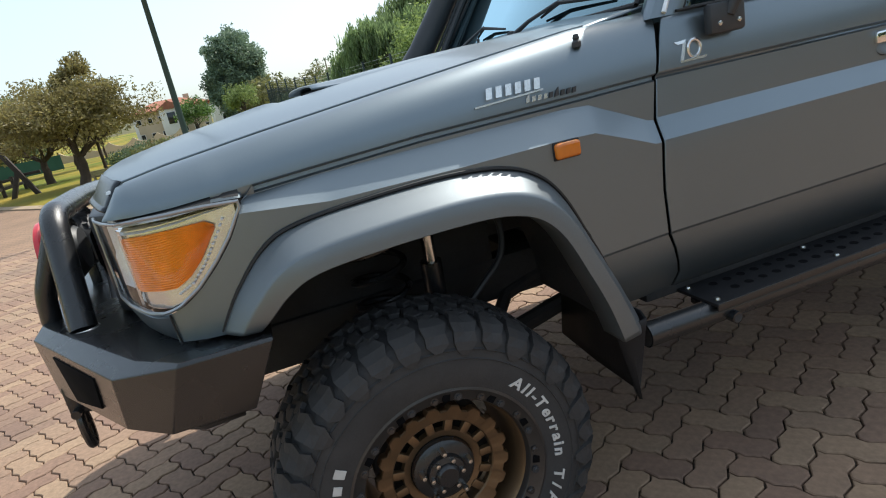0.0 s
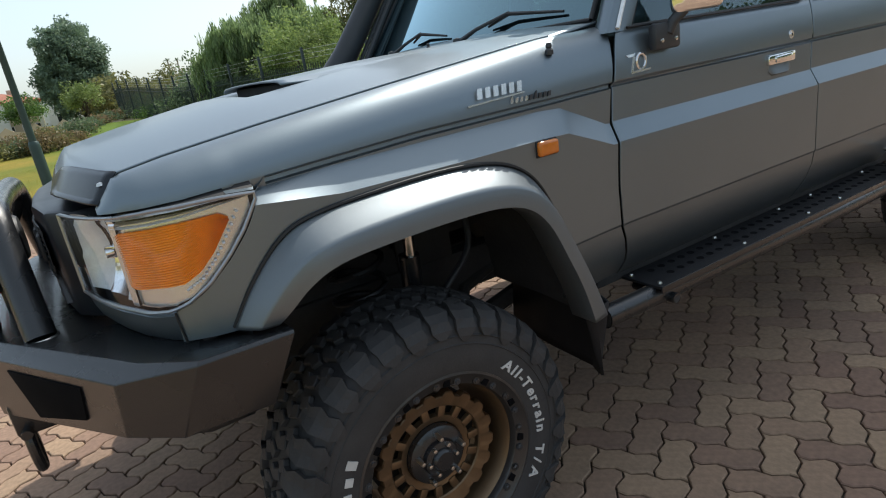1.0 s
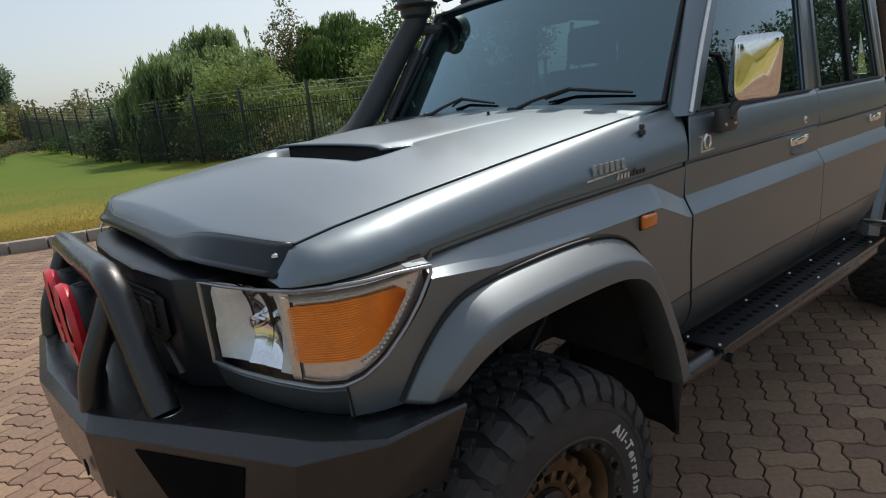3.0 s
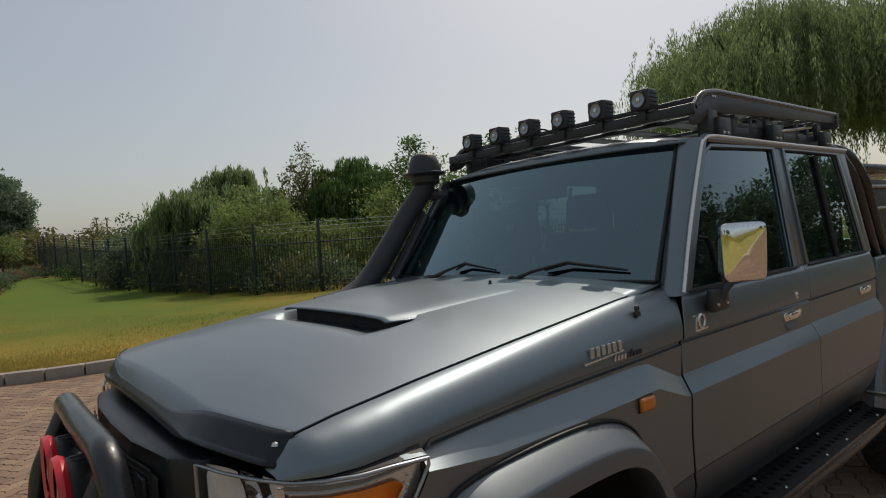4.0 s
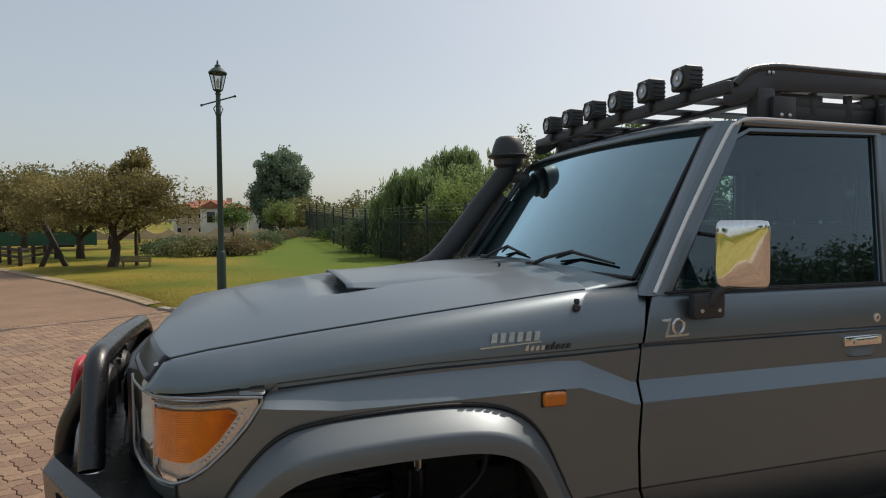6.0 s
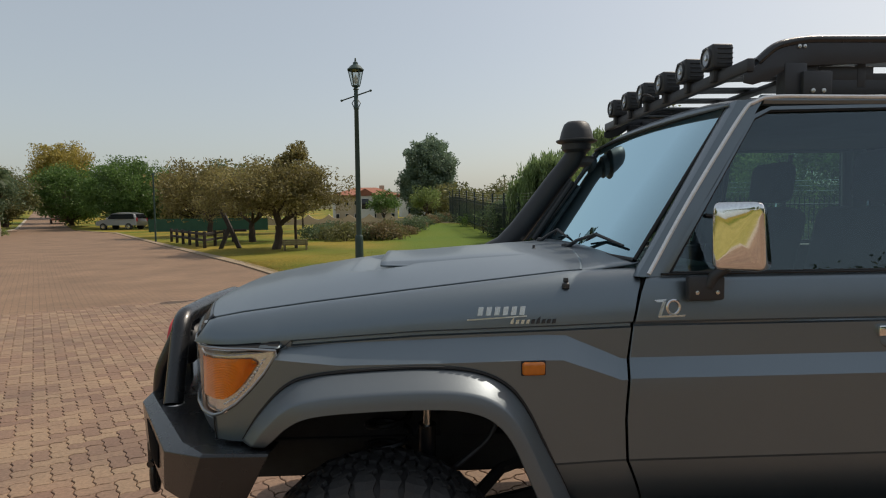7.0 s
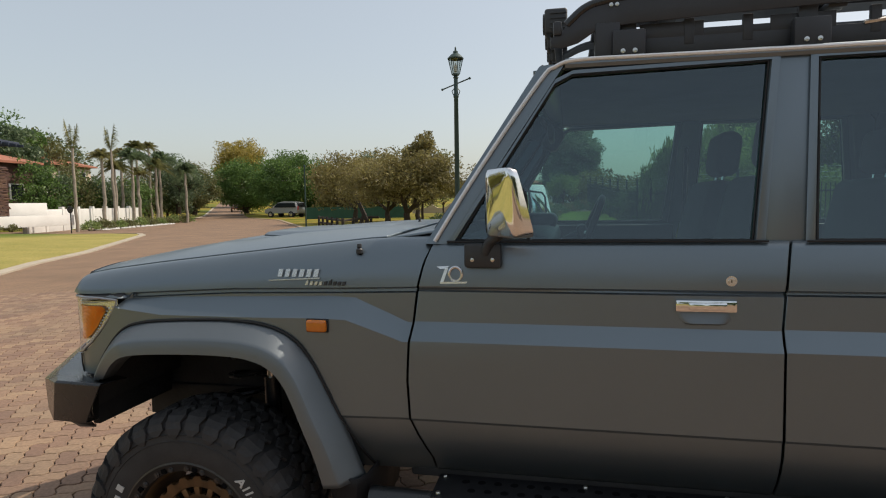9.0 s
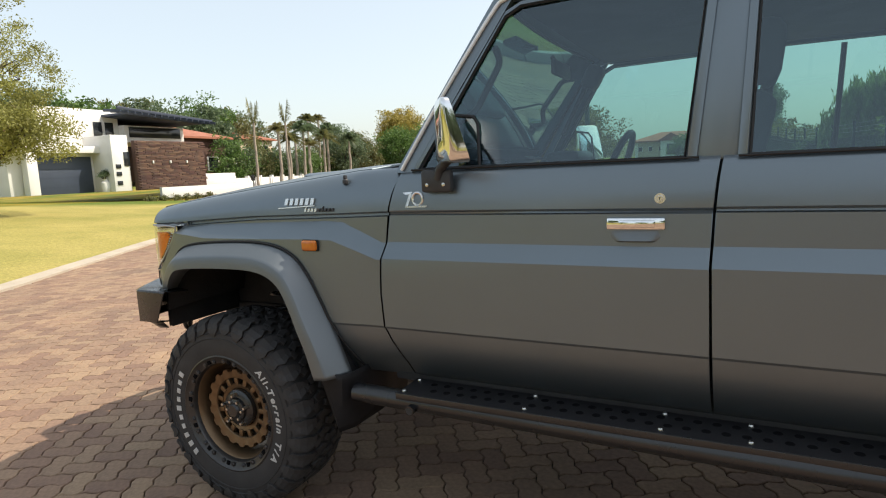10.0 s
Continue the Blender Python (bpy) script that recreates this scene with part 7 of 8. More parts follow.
tree("leafy_bush", (11.6, 17.4, 0.0), 3.4, 1.5, 0.3, LEAF_LIGHT, 28, "loose pale bush behind the fence", 6000, 0.06, 0.07, clumps=60, spread=0.22, base_cut=0.9, ragged=0.5, category="bush")
tree("leafy_bush", (18.2, 17.5, 0.0), 5.4, 2.4, 0.4, LEAF_GREEN, 29, "tall green bush beyond the truck", 12000, 0.09, 0.10, clumps=90, spread=0.22, base_cut=0.9, ragged=0.45, category="bush")
tree("leafy_bush", (5.2, 27.5, 0.0), 2.2, 1.6, 0.2, LEAF_DARK, 30, "dark green bush behind the fence", 7000, 0.07, 0.07, clumps=70, spread=0.22, base_cut=0.9, ragged=0.4, category="bush")
willow("willow_tree", (24.4, 8.4, 0.0), 9.9, 4.7, LEAF_WILLOW, 31, "large weeping willow beyond the truck", 2500, 0.066, 0.4, 0.50, 130)
willow("willow_tree", (28.0, 4.5, 0.0), 10.0, 5.2, LEAF_WILLOW, 32, "large weeping willow beyond the truck", 1200, 0.09, 0.4, 0.50, 50)

# dark undergrowth pressed against the fence
rs = random.Random(31)
for k, p in enumerate(FENCE[14:104:4]):
    x, y = p.x + rs.uniform(0.9, 1.7), p.y + rs.uniform(-0.2, 0.9)
    shrub("low_shrub", (x, y, gz(x, y)), rs.uniform(0.9, 1.4), rs.uniform(0.7, 1.1), rs.uniform(0.9, 1.5), (LEAF_DARK, LEAF_OLIVE, LEAF_DARK, LEAF_GREEN)[k % 4], 500 + k, "dark green undergrowth behind the fence", 1700, 0.06, "undergrowth along the fence")

# far tree line and hill
hill_rows = []
for i in range(41):
    a = radians(-38 + 76 * i / 40)
    far, h = 210, 7.5 + 3.0 * noise.noise(Vector((i * 0.25, 3.1, 0)))
    hill_rows.append([Vector((math.sin(a) * r, math.cos(a) * r, z)) for r, z in ((150, -1.0), (175, h * 0.45), (far, h), (260, h + 1), (400, -3))])
part("backdrop", fix(grid(hill_rows)), material("far_hill_scrub", (0.075, 0.085, 0.035), rough=0.95, vary=0.4, scale=0.05, fine=0.6, second=(0.13, 0.11, 0.05), detail_col=0.4), None, "low scrubby hill in the distance", kind="structure", category="hill")
rng_far = random.Random(5)
for k in range(26):
    a = radians(3.5 + 27 * k / 25 + rng_far.uniform(-0.6, 0.6))
    r = rng_far.uniform(62, 105)
    x, y = math.sin(a) * r, math.cos(a) * r
    mat = (LEAF_DARK, LEAF_OLIVE, LEAF_GREEN, LEAF_BROWN)[rng_far.randrange(4)]
    tree("distant_tree", (x, y, 0.1), rng_far.uniform(4.0, 6.2), rng_far.uniform(2.4, 3.8), 0.8, mat, 300 + k, "distant park tree beyond the lawn", 2200, 0.22, 0.14, clumps=40, spread=0.28, ragged=0.5, base_cut=0.8, group="distant park trees")
for x, y in ((25.6, 168), (28.2, 170)):
    palm("palm_tree", (x, y, 7.0), 4.2, int(x), "tall palm on the far hill", 14, 1.3, LEAF_DARK, 0.22, group="palms on the far hill")

# ---------------------------------------------------------------- along the road to the left
tree("road_tree", (-30.6, 62.6, 0.2), 7.3, 4.3, 0.5, LEAF_GREEN, 41, "dense green round tree at the roadside", 28900, 0.128, 0.25, clumps=170, spread=0.16, base_cut=0.98, ragged=0.3, hollow=0.5)
tree("road_tree", (-39.2, 67.0, 0.5), 6.8, 3.8, 0.5, LEAF_GREEN, 42, "bright green tree beside the road", 22100, 0.136, 0.25, clumps=130, spread=0.18, base_cut=0.98, ragged=0.3, hollow=0.5)
tree("yellow_tree", (-45.9, 77.4, 0.8), 9.9, 3.3, 4.0, LEAF_YELLOW, 43, "tall yellowing tree behind green ones", 15300, 0.145, 0.3, clumps=90, spread=0.2, ragged=0.4)
tree("road_tree", (-22.0, 58.0, 0.1), 5.9, 3.8, 0.6, LEAF_BROWN, 44, "bronze-green tree beside the road", 15300, 0.128, 0.22, clumps=90, spread=0.2, base_cut=0.7, ragged=0.4)
tree("road_tree", (-17.0, 54.0, 0.1), 6.2, 3.0, 0.8, LEAF_DARK, 45, "dark green tree behind the lawn trees", 13600, 0.119, 0.22, clumps=80, spread=0.2, base_cut=0.7, ragged=0.5)
tree("road_tree", (-25.8, 66.0, 0.2), 5.0, 3.6, 0.3, LEAF_DARK, 46, "dark undergrowth tree at the roadside", 11900, 0.128, 0.2, clumps=70, spread=0.22, base_cut=0.9, ragged=0.4)
tree("road_tree", (-39.3, 56.3, 0.6), 5.2, 2.6, 1.0, LEAF_OLIVE, 47, "olive tree at a garden corner", 11900, 0.111, 0.2, clumps=70, spread=0.22, base_cut=0.8, ragged=0.4)
tree("road_tree", (-37.5, 51.0, 0.8), 5.6, 2.6, 1.2, LEAF_DARK, 48, "dark green garden tree", 11900, 0.111, 0.2, clumps=70, spread=0.22, base_cut=0.8, ragged=0.4)
tree("road_tree", (-56, 95, 2.0), 7.0, 5.0, 1.2, LEAF_DARK, 49, "dark trees at the road's far end", 13600, 0.187, 0.3, clumps=80, spread=0.22, base_cut=0.9, ragged=0.4)
tree("road_tree", (-50, 104, 2.0), 6.0, 5.0, 1.0, LEAF_GREEN, 50, "green trees at the road's far end", 11900, 0.187, 0.3, clumps=70, spread=0.22, base_cut=0.9, ragged=0.4)
net = empty("shade_screen", (-16.5, 46.0, 0.1), label="green shade-cloth screen behind the trees", category="screen")
net.rotation_euler = (0, 0, radians(12))
part("cloth", block((9.0, 0.03, 1.0), (0, 0, 0.55)), GREEN_NET, net)
for k in range(5):
    part("post", block((0.06, 0.06, 1.2), (-4.4 + 2.2 * k, 0.05, 0.6), 0.004), BLACK_STEEL, net)
pole = empty("street_pole", (-14.1, 30.5, 0.05), label="slim green street pole at the kerb", category="pole")
part("pole", lathe([(0.055, 0.0), (0.05, 0.1), (0.04, 3.6), (0.07, 3.62), (0.06, 3.7), (0.0, 3.74)], 14, "z"), POLE_GREEN, pole)


def parked_car(at, yaw, paint, label):
    """A parked estate car: body, glasshouse, wheels and lights."""
    c = empty("parked_car", at, label=label, category="car")
    c.rotation_euler = (0, 0, yaw)
    side = [(-2.2, 0.42), (-2.28, 0.62), (-2.22, 0.86), (-1.9, 0.98), (-1.15, 1.06), (-0.55, 1.62), (0.2, 1.74), (1.3, 1.72), (1.95, 1.60), (2.22, 1.05), (2.26, 0.62), (2.2, 0.42)]
    rows = []
    for y in (-0.90, -0.86, -0.70, 0.0, 0.70, 0.86, 0.90):
        f = abs(y) / 0.9
        rows.append([(x * (1 - 0.03 * f ** 6), y * (1 - 0.16 * max(0, (z - 1.0) / 0.75)), z - 0.05 * f ** 6 * (1 if z > 0.6 else -1)) for x, z in side])
    bm = grid(rows)
    bm.faces.new([v for v in list(bm.verts)[:12]])
    bm.faces.new([v for v in list(bm.verts)[-12:]][::-1])
    body = part("body", fix(bm), paint, c, sharp=30)
    for sgn in (-1, 1):
        pts = [(-0.95, sgn * 0.88, 1.08), (-0.48, sgn * 0.80, 1.56), (1.80, sgn * 0.80, 1.56), (2.02, sgn * 0.88, 1.08)]
        part("side_glass", prism(pts, (0, sgn * 0.02, 0)), WINDOW_DARK, c)
        for x in (-1.38, 1.38):
            w = part("wheel", lathe([(0.0, -0.10), (0.20, -0.11), (0.30, -0.11), (0.345, -0.08), (0.345, 0.10), (0.0, 0.10)], 24, "y", (x, sgn * 0.84, 0.345)), RUBBER, c)
            part("rim", lathe([(0.0, -0.02), (0.2, 0.0)], 18, "y", (x, sgn * 0.84 + (-0.115 if sgn < 0 else 0.115), 0.345)), SILVER, w)
        part("headlight", block((0.10, 0.32, 0.16), (-2.22, sgn * 0.62, 0.80), 0.03), CHROME, c)
        part("tail_light", block((0.06, 0.16, 0.36), (2.20, sgn * 0.74, 1.0), 0.02), RED, c)
        part("mirror", block((0.10, 0.20, 0.13), (-0.85, sgn * 1.0, 1.15), 0.03), paint, c)
    part("front_glass", prism([(-1.10, -0.72, 1.10), (-1.10, 0.72, 1.10), (-0.60, 0.62, 1.60), (-0.60, -0.62, 1.60)], (-0.03, 0, 0.02)), WINDOW_DARK, c)
    part("rear_glass", prism([(2.19, -0.70, 1.12), (2.19, 0.70, 1.12), (2.00, 0.62, 1.54), (2.00, -0.62, 1.54)], (0.03, 0, 0.01)), WINDOW_DARK, c)
    part("grille", block((0.06, 0.9, 0.18), (-2.27, 0, 0.62), 0.02), BLACK_PLASTIC, c)
    return c


parked_car((-29.0, 57.6, 0.03), radians(-12), CAR_SILVER, "silver sports utility car parked at the kerb")
parked_car((-46.4, 76.9, gz(-46.4, 76.9)), radians(-238), CAR_BROWN, "bronze car standing far up the road")

# garden with palms and a white wall
wall = empty("garden_wall", (0, 0, 0), label="white plastered garden wall with slim piers", category="wall", kind="structure")
a, b = Vector((-29.6, 26.2, 0)), Vector((-33.6, 40.5, 0))
for k in range(8):
    p, q = a + (b - a) * k / 8, a + (b - a) * (k + 1) / 8
    z = gz(p.x, p.y)
    n = (b - a).normalized()
    turn = Matrix.Rotation(math.atan2(n.y, n.x), 3, "Z")
    m = (p + q) / 2
    part("wall_panel", block(((q - p).length - 0.22, 0.18, 1.45), (m.x, m.y, z + 0.65), 0.01, turn), WHITE_WALL, wall)
    part("pier", block((0.24, 0.26, 1.60), (p.x, p.y, z + 0.72), 0.012, turn), WHITE_WALL, wall)
for k, (x, y, h) in enumerate(((-30.6, 33.4, 5.0), (-31.2, 35.2, 4.3), (-31.0, 36.8, 5.1), (-32.0, 38.6, 4.0), (-31.6, 40.2, 4.7), (-32.6, 42.0, 5.3), (-33.8, 39.0, 5.6), (-36.0, 43.5, 6.6), (-31.2, 43.4, 4.4), (-37.5, 47.0, 7.0))):
    palm("palm_tree", (x, y, gz(x, y)), h, 60 + k, "palm with drooping dry fronds by the garden wall", 48, 1.35 + 0.25 * (k % 3), (LEAF_PALM, LEAF_OLIVE, LEAF_DARK)[k % 3], 0.11, 0.45, sag=0.62)
for k, (x, y, h) in enumerate(((-27.7, 27.9, 5.0), (-28.6, 32.0, 5.3))):
    palm("palm_tree", (x, y, gz(x, y)), h, 80 + k, "slender young palm with upright fronds", 5, 1.9, LEAF_OLIVE, 0.085, 1.9, sag=0.12)
for k in range(16):
    x, y = -28.6 - 0.30 * k + rs.uniform(-0.4, 0.2), 29.0 + 1.05 * k
    shrub("garden_shrub", (x + 1.0, y, gz(x + 1.0, y)), 0.5, 0.5, rs.uniform(0.45, 0.9), LEAF_OLIVE if k % 3 else LEAF_LIGHT, 200 + k, "clipped garden shrub by the white wall", 700, 0.06, "garden shrubs by the wall")
for k in range(2, 16):
    x, y = -33.0 - 0.40 * k + rs.uniform(-0.8, 0.8), 29.0 + 1.9 * k
    tree("garden_tree", (x - 2.0, y, gz(x, y)), rs.uniform(3.4, 5.0), rs.uniform(1.6, 2.4), 0.8, (LEAF_DARK, LEAF_OLIVE, LEAF_GREEN)[k % 3], 220 + k, "green garden tree behind the white wall", 3600, 0.11, 0.12, clumps=50, spread=0.26, base_cut=0.8, ragged=0.5, group="garden trees")
pb_v, pb_f = [], []
for k in range(260):
    x, y = -27.6 - 0.2 * (k / 260) * 12 + rs.uniform(-0.8, 0.5), 29.5 + (k / 260) * 10
    z, q = gz(x, y) + 0.03, rs.uniform(0.06, 0.14)
    i = len(pb_v)
    pb_v += [(x - q, y, z), (x, y - q, z), (x + q, y, z), (x, y + q, z), (x + 0.02, y, z + q * 0.8)]
    pb_f += [(i, i + 1, i + 4), (i + 1, i + 2, i + 4), (i + 2, i + 3, i + 4), (i + 3, i, i + 4)]
raw("pebbles", pb_v, pb_f, PEBBLE, None, "white pebbles along the garden bed", True, kind="stuff", category="pebbles")
sg = empty("round_sign", (-26.6, 26.3, gz(-26.6, 26.3)), label="dark round sign on a slim post", category="sign")
part("post", tube([(0, 0, 0), (0, 0, 1.5)], 0.03, 8), BLACK_STEEL, sg)
part("disc", lathe([(0.0, -0.02), (0.20, -0.015), (0.21, 0.0), (0.20, 0.015), (0.0, 0.02)], 20, "x", (0, 0, 1.35)), BLACK_STEEL, sg)

# modern white house
HZ = 0.95
mh = empty("modern_house", (0, 0, HZ), label="modern white house with stone wall and dark flat roof", category="house")
part("garage_block", block((6.0, 4.6, 2.5), (-33.4, 16.2, 1.25), 0.02), WHITE_WALL, mh)
part("garage_door", block((0.10, 3.1, 1.95), (-30.38, 16.55, 0.975), 0.01), GARAGE, mh, "charcoal sectional garage door")
for k in range(4):
    part("door_groove", block((0.012, 3.0, 0.012), (-30.326, 16.55, 0.4 + 0.45 * k)), GARAGE, mh)
part("beam", block((1.0, 5.6, 0.36), (-30.2, 16.2, 2.30), 0.02), WHITE_WALL, mh)
part("pillar", block((0.5, 0.5, 2.3), (-29.95, 14.7, 1.15), 0.02), WHITE_WALL, mh)
part("side_block", block((2.4, 1.0, 3.05), (-29.9, 18.75, 1.52), 0.02), WHITE_WALL, mh)
for z in (0.45, 0.95, 1.35):
    part("slot_window", block((0.06, 0.28, 0.22), (-28.68, 18.55, z), 0.005), WINDOW_DARK, mh)
part("slot_window", block((0.06, 0.32, 0.75), (-28.68, 19.08, 1.75), 0.005), WINDOW_DARK, mh)
stone_wall = part("stone_wall", block((0.30, 4.7, 2.75), (-28.5, 21.75, 1.375), 0.01), STONE, mh, "rust-coloured stone-clad wall")
smesh = [mesh_of(block((0.05, 0.62, 0.068), (0, 0, 0), 0.012, segs=1), STONE, "stone"), mesh_of(block((0.065, 0.46, 0.068), (0, 0, 0), 0.012, segs=1), STONE, "stone"), mesh_of(block((0.055, 0.84, 0.068), (0, 0, 0), 0.012, segs=1), STONE, "stone")]
widths = [0.62, 0.46, 0.84]
for r in range(36):
    y = 19.42 + (0.11 if r % 2 else 0)
    while y < 24.0:
        k = rs.randrange(3)
        if y + widths[k] > 24.12:
            k = 1
            if y + widths[k] > 24.2:
                break
        ob = new("stone", smesh[k])
        ob.parent = stone_wall
        ob.location = (-28.33 + rs.uniform(-0.01, 0.02), y + widths[k] / 2, 0.06 + 0.0745 * r)
        y += widths[k] + 0.012
for k in range(3):
    part("wall_light", block((0.10, 0.08, 0.16), (-28.27, 20.4 + 1.15 * k, 1.55), 0.01), WHITE_WALL, mh)
part("upper_block", block((5.0, 5.0, 2.3), (-34.2, 18.4, 3.55), 0.02), WHITE_WALL, mh)
part("upper_block", block((2.4, 2.2, 2.4), (-32.4, 14.8, 3.4), 0.02), STONE, mh)
for y in (19.6, 20.3):
    part("upper_window", block((0.06, 0.50, 1.3), (-31.68, y, 3.35), 0.01), WINDOW_DARK, mh)
part("glazed_block", block((4.0, 4.2, 1.0), (-33.2, 23.0, 3.35), 0.02), WHITE_WALL, mh)
part("glazing", block((0.06, 3.6, 0.62), (-31.17, 23.0, 3.45), 0.01), WINDOW_DARK, mh)
part("flat_roof", block((7.0, 5.4, 0.12), (-33.0, 22.6, 4.20), 0.01, Matrix.Rotation(-0.06, 3, "X")), SLATE, mh, "dark blue oversailing flat roof")
for k in range(16):
    part("roof_fin", block((1.5, 0.05, 0.16), (-29.2 + 0.03 * k, 18.9 + 0.40 * k, 4.40 - 0.028 * k), 0.005, Matrix.Rotation(0.10, 3, "Y")), SLATE, mh)
part("fin_beam", block((0.10, 6.4, 0.16), (-28.5, 21.9, 4.28), 0.01, Matrix.Rotation(-0.07, 3, "X")), SLATE, mh)
part("plinth_wall", block((0.22, 7.4, 0.62), (-28.0, 24.2, -0.22), 0.01), WHITE_WALL, mh, "low pale plinth wall")
part("lower_wing", block((0.30, 2.6, 1.0), (-28.7, 25.4, 0.30), 0.02), WHITE_WALL, mh)
house((-39.5, 28.6, 1.5), radians(95), 9.0, 7.0, 3.2, STONE, ROOF_TILE, "brick house with a terracotta tiled roof", 3, 1.1)
house((-52.0, 46.0, 1.4), radians(100), 12.0, 8.0, 4.4, CREAM_WALL, ROOF_TILE, "cream house among palms", 4, 1.2)
urn = part("garden_urn", lathe([(0.0, 0.0), (0.18, 0.0), (0.24, 0.25), (0.22, 0.5), (0.10, 0.62), (0.14, 0.70)], 20, "z", (-29.3, 18.1, HZ)), WHITE_WALL, None, "white garden urn by the garage", category="urn")
shrub("clipped_shrub", (-29.3, 18.1, HZ + 0.72), 0.28, 0.28, 0.55, LEAF_DARK, 270, "clipped ball shrub in a white urn", 900, 0.04)
for k in range(6):
    shrub("hedge_plant", (-27.9, 19.7 + 0.8 * k, gz(-27.9, 20)), 0.4, 0.25, 0.35, LEAF_OLIVE, 280 + k, "low plant at the foot of the stone wall", 500, 0.05, "plants along the stone wall")
for k in range(9):
    x, y = -46 - rs.uniform(0, 8), 8 + 5.0 * k
    tree("backdrop_tree", (x, y, 1.2), rs.uniform(6.0, 8.5), rs.uniform(2.6, 3.8), 1.5, (LEAF_DARK, LEAF_GREEN, LEAF_OLIVE)[k % 3], 290 + k, "tall tree behind the houses", 4200, 0.17, 0.25, clumps=50, spread=0.25, base_cut=0.7, ragged=0.5, group="trees behind the houses")
tree("verge_tree", (-20.0, 7.2, gz(-20.0, 7.2)), 7.0, 2.8, 2.4, LEAF_LIME, 95, "airy sparse-leaved tree on the dry verge", 15000, 0.040, 0.16, clumps=170, spread=0.085, ragged=0.6, hollow=0.2, lean=(0.3, 0.3), base_cut=0.2)
tree("verge_tree", (-18.7, 7.3, gz(-18.7, 7.3)), 4.2, 2.4, 1.5, LEAF_LIME, 96, "dense yellow-green tree on the dry verge", 38000, 0.048, 0.12, clumps=170, spread=0.13, ragged=0.5, hollow=0.3, base_cut=0.8)
for k, (x, y, h, r, mat) in enumerate(((-50.0, 43.5, 8.6, 3.4, LEAF_GREEN), (-47.0, 41.0, 7.4, 2.6, LEAF_DARK), (-46.4, 33.2, 7.3, 3.2, LEAF_DARK), (-46.7, 28.3, 7.6, 2.8, LEAF_GREEN), (-45.5, 23.5, 7.2, 2.6, LEAF_DARK), (-54.0, 52.0, 8.0, 3.6, LEAF_DARK))):
    tree("backdrop_tree", (x, y, 1.2), h, r, 1.4, mat, 330 + k, "dense green tree rising behind the houses", 7500, 0.16, 0.25, clumps=90, spread=0.18, base_cut=0.75, ragged=0.35, hollow=0.5, group="trees behind the houses")

# trees behind the walk, seen mirrored in the glass
for k, (x, y, h, r) in enumerate(((9.0, -19.0, 4.8, 3.2), (1.0, -23.0, 5.2, 3.4), (-9.0, -20.0, 5.0, 3.0), (15.5, -15.0, 4.8, 3.2), (12.5, -17.0, 4.5, 3.0), (-18.0, -15.0, 5.6, 3.0), (-27.0, -10.0, 5.5, 3.2), (23.5, -7.4, 5.7, 3.0), (21.0, -10.2, 5.2, 2.9), (18.6, -12.4, 5.0, 2.9))):
    tree("street_tree", (x, y, gz(x, y)), h, r, 1.4, LEAF_DARK, 400 + k, "dark street tree across the road", 20000, 0.085, 0.2, clumps=160, spread=0.15, ragged=0.4, base_cut=0.7, group="street trees across the road")

# grass blades along the kerb, where the lawn is nearest
rng_g = np.random.default_rng(77)
gv, gf = [], []
for k in range(34000):
    s = rng_g.uniform(5.0, 17.0)
    v = lerp(s, RIGHT) + 0.12 + rng_g.random() ** 1.6 * 6.0
    z = rise(s, v) + 0.02 + (0.10 if s < 7.2 else max(0.0, 0.10 - 0.045 * (s - 7.2)))
    p = place(s, v, z)
    a, h, w = rng_g.uniform(0, 6.28), rng_g.uniform(0.02, 0.055), 0.004
    i = len(gv)
    gv += [(p.x - w * math.cos(a), p.y - w * math.sin(a), p.z - 0.02), (p.x + w * math.cos(a), p.y + w * math.sin(a), p.z - 0.02), (p.x + rng_g.normal(0, 0.02), p.y + rng_g.normal(0, 0.02), p.z + h)]
    gf.append((i, i + 1, i + 2))
raw("grass", gv, gf, BLADE, None, "short grass blades along the kerb", kind="stuff", category="grass")

dv, df = [], []
for k in range(42000):
    s = rng_g.uniform(-1.0, 16.0)
    v = lerp(s, RIGHT) + 0.10 + abs(rng_g.normal(0, 0.75))
    z = rise(s, v) + 0.02 + (0.10 if s < 7.2 else max(0.0, 0.10 - 0.045 * (s - 7.2)))
    p = place(s, v, z)
    a, h, w = rng_g.uniform(0, 6.28), rng_g.uniform(0.015, 0.045), rng_g.uniform(0.005, 0.011)
    i = len(dv)
    lean = rng_g.normal(0, 0.03, 2)
    dv += [(p.x - w * math.cos(a), p.y - w * math.sin(a), p.z - 0.02), (p.x + w * math.cos(a), p.y + w * math.sin(a), p.z - 0.02), (p.x + lean[0], p.y + lean[1], p.z + h)]
    df.append((i, i + 1, i + 2))
raw("dry_grass", dv, df, STRAW, None, "straw-coloured dry grass along the kerb", kind="stuff", category="grass")

# ---------------------------------------------------------------- wavy pavers near the truck, laid in herringbone
UNIT, WAVE, GAP = 0.1, 0.0082, 0.0030
S0, V0 = -1.12, 0.117


def wavy(x, y, along, steps=4):
    """Points along one unit edge of the laying grid, from its start and without its end."""
    out = []
    for k in range(steps):
        u = k / steps
        d = WAVE * math.sin(2 * math.pi * u)
        out.append((x + u * UNIT, y + d) if along else (x + d, y + u * UNIT))
    return out


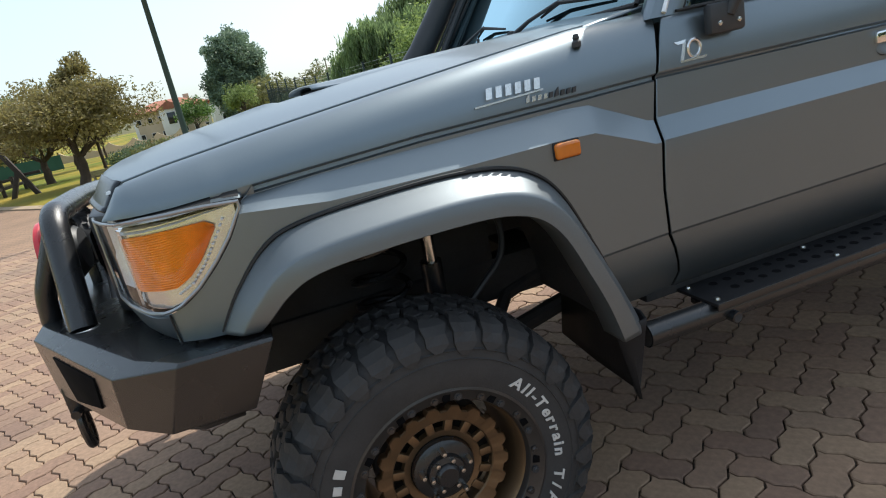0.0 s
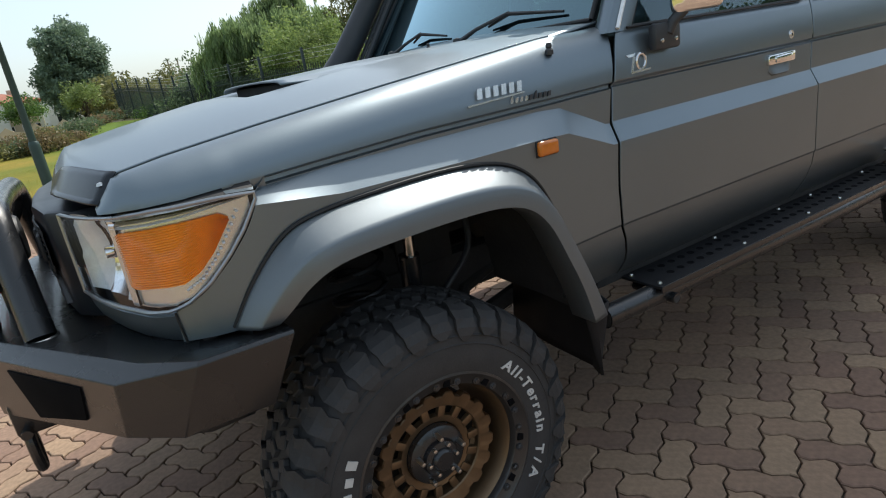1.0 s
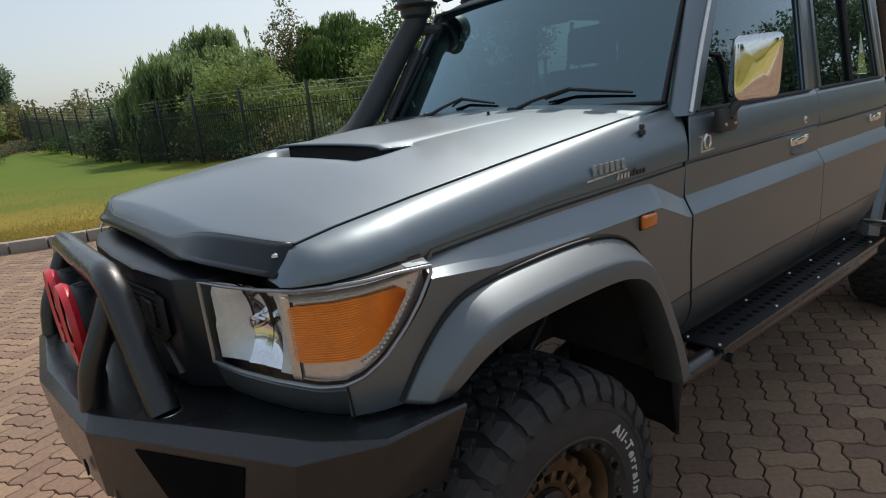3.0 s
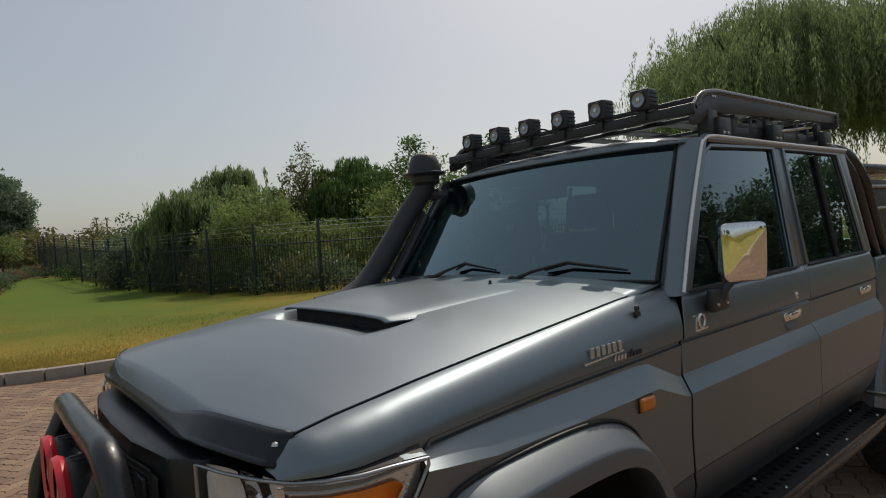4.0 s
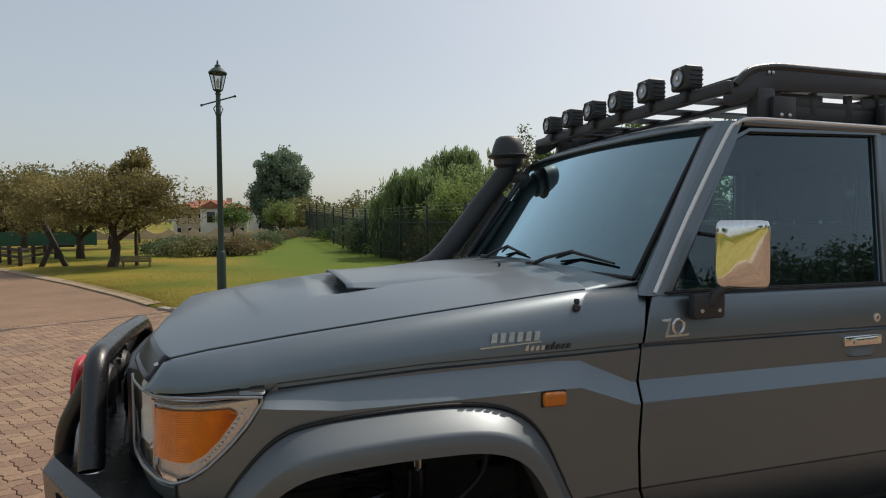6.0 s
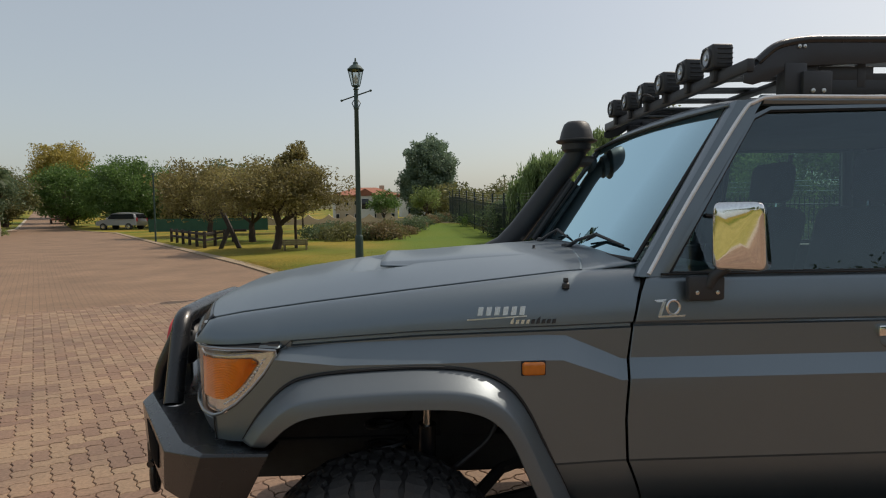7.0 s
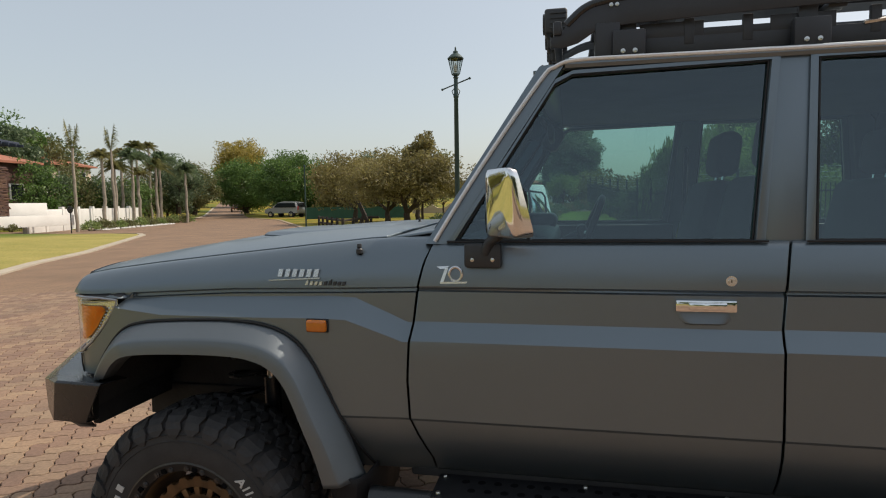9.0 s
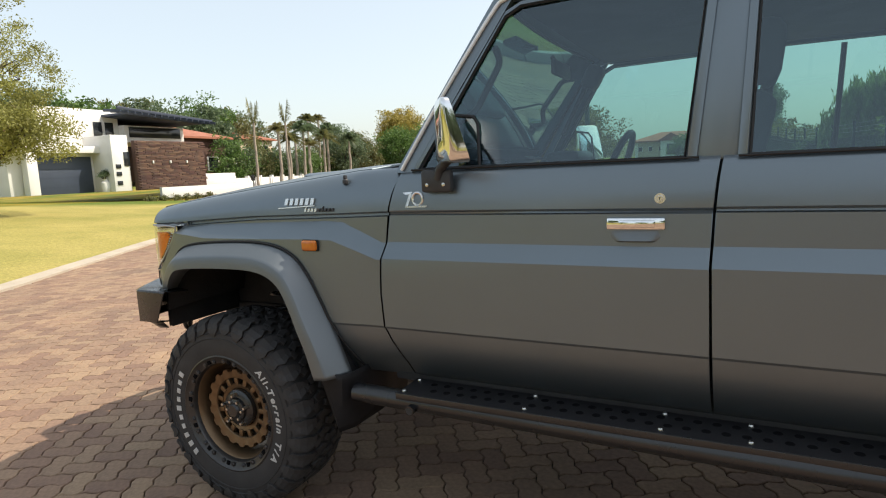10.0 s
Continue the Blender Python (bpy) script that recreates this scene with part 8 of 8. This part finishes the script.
def paver_outline(wide, tall):
    """The wavy outline of a paver of wide x tall grid units, shrunk by half a joint."""
    pts = []
    for k in range(wide):
        pts += wavy(k * UNIT, 0, True)
    for k in range(tall):
        pts += wavy(wide * UNIT, k * UNIT, False)
    back = [wavy(k * UNIT, tall * UNIT, True) for k in range(wide)]
    top = [p for seg in back for p in seg] + [(wide * UNIT, tall * UNIT)]
    pts += top[::-1][:-1]
    side = [p for k in range(tall) for p in wavy(0, k * UNIT, False)] + [(0, tall * UNIT)]
    pts += side[::-1][:-1]
    cx, cy = wide * UNIT / 2, tall * UNIT / 2
    return [(x - cx, y - cy) for x, y in pts], 2 * cx, 2 * cy


def paver_mesh(wide, tall):
    out, w, h = paver_outline(wide, tall)
    k0, k1 = (1 - 2 * GAP / w, 1 - 2 * GAP / h), (1 - 2 * (GAP + 0.0035) / w, 1 - 2 * (GAP + 0.0035) / h)
    bm = bmesh.new()
    r0 = [bm.verts.new(D * (x * k0[0]) + P * (y * k0[1]) + Vector((0, 0, -0.02))) for x, y in out]
    r1 = [bm.verts.new(D * (x * k0[0]) + P * (y * k0[1]) + Vector((0, 0, -0.0035))) for x, y in out]
    r2 = [bm.verts.new(D * (x * k1[0]) + P * (y * k1[1])) for x, y in out]
    n = len(out)
    for p, q in ((r0, r1), (r1, r2)):
        for i in range(n):
            bm.faces.new((p[i], q[i], q[(i + 1) % n], p[(i + 1) % n]))
    bm.faces.new(r2[::-1])
    fix(bm)
    bm.verts.index_update()
    co, faces = np.array([v.co for v in bm.verts]), [[v.index for v in f.verts] for f in bm.faces]
    return mesh_of(bm, PAVER, "paver", smooth=False), co, faces


kinds = {0: paver_mesh(2, 1), 3: paver_mesh(1, 2)}
fv, faces_all, count = [], [], 0
rp = random.Random(21)
single = 0
for i in range(int((NEAR_S[0] - S0) / UNIT) - 2, int((NEAR_S[1] - S0) / UNIT) + 2):
    for j in range(int((NEAR_V[0] - V0) / UNIT) - 2, int((NEAR_V[1] - V0) / UNIT) + 2):
        kind = (i - j) % 4
        if kind not in kinds:
            continue
        me, co, fs = kinds[kind]
        s = S0 + UNIT * (i + (1.0 if kind == 0 else 0.5))
        v = V0 + UNIT * (j + (0.5 if kind == 0 else 1.0))
        if v < lerp(s, LEFT) - 0.02 or v > lerp(s, RIGHT) - 0.05:
            continue
        at = place(s, v, rp.uniform(-0.0015, 0.0015))
        tx, ty = rp.uniform(-0.007, 0.007), rp.uniform(-0.007, 0.007)
        if -1.75 < s < 0.65 and -1.75 < v < 0.6 and single < 300:
            ob = new("paver", me)
            ob.parent = bed
            ob.location = at
            ob.rotation_euler = (tx, ty, 0)
            single += 1
        else:
            q = co.copy()
            q[:, 2] += q[:, 0] * tx + q[:, 1] * ty
            fv.append(q + np.array(at))
            faces_all += [[k + count for k in f] for f in fs]
            count += len(co)
field = raw("paver_field", np.concatenate(fv).tolist(), faces_all, PAVER_ISLE, bed)
tagged(field, kind="stuff")
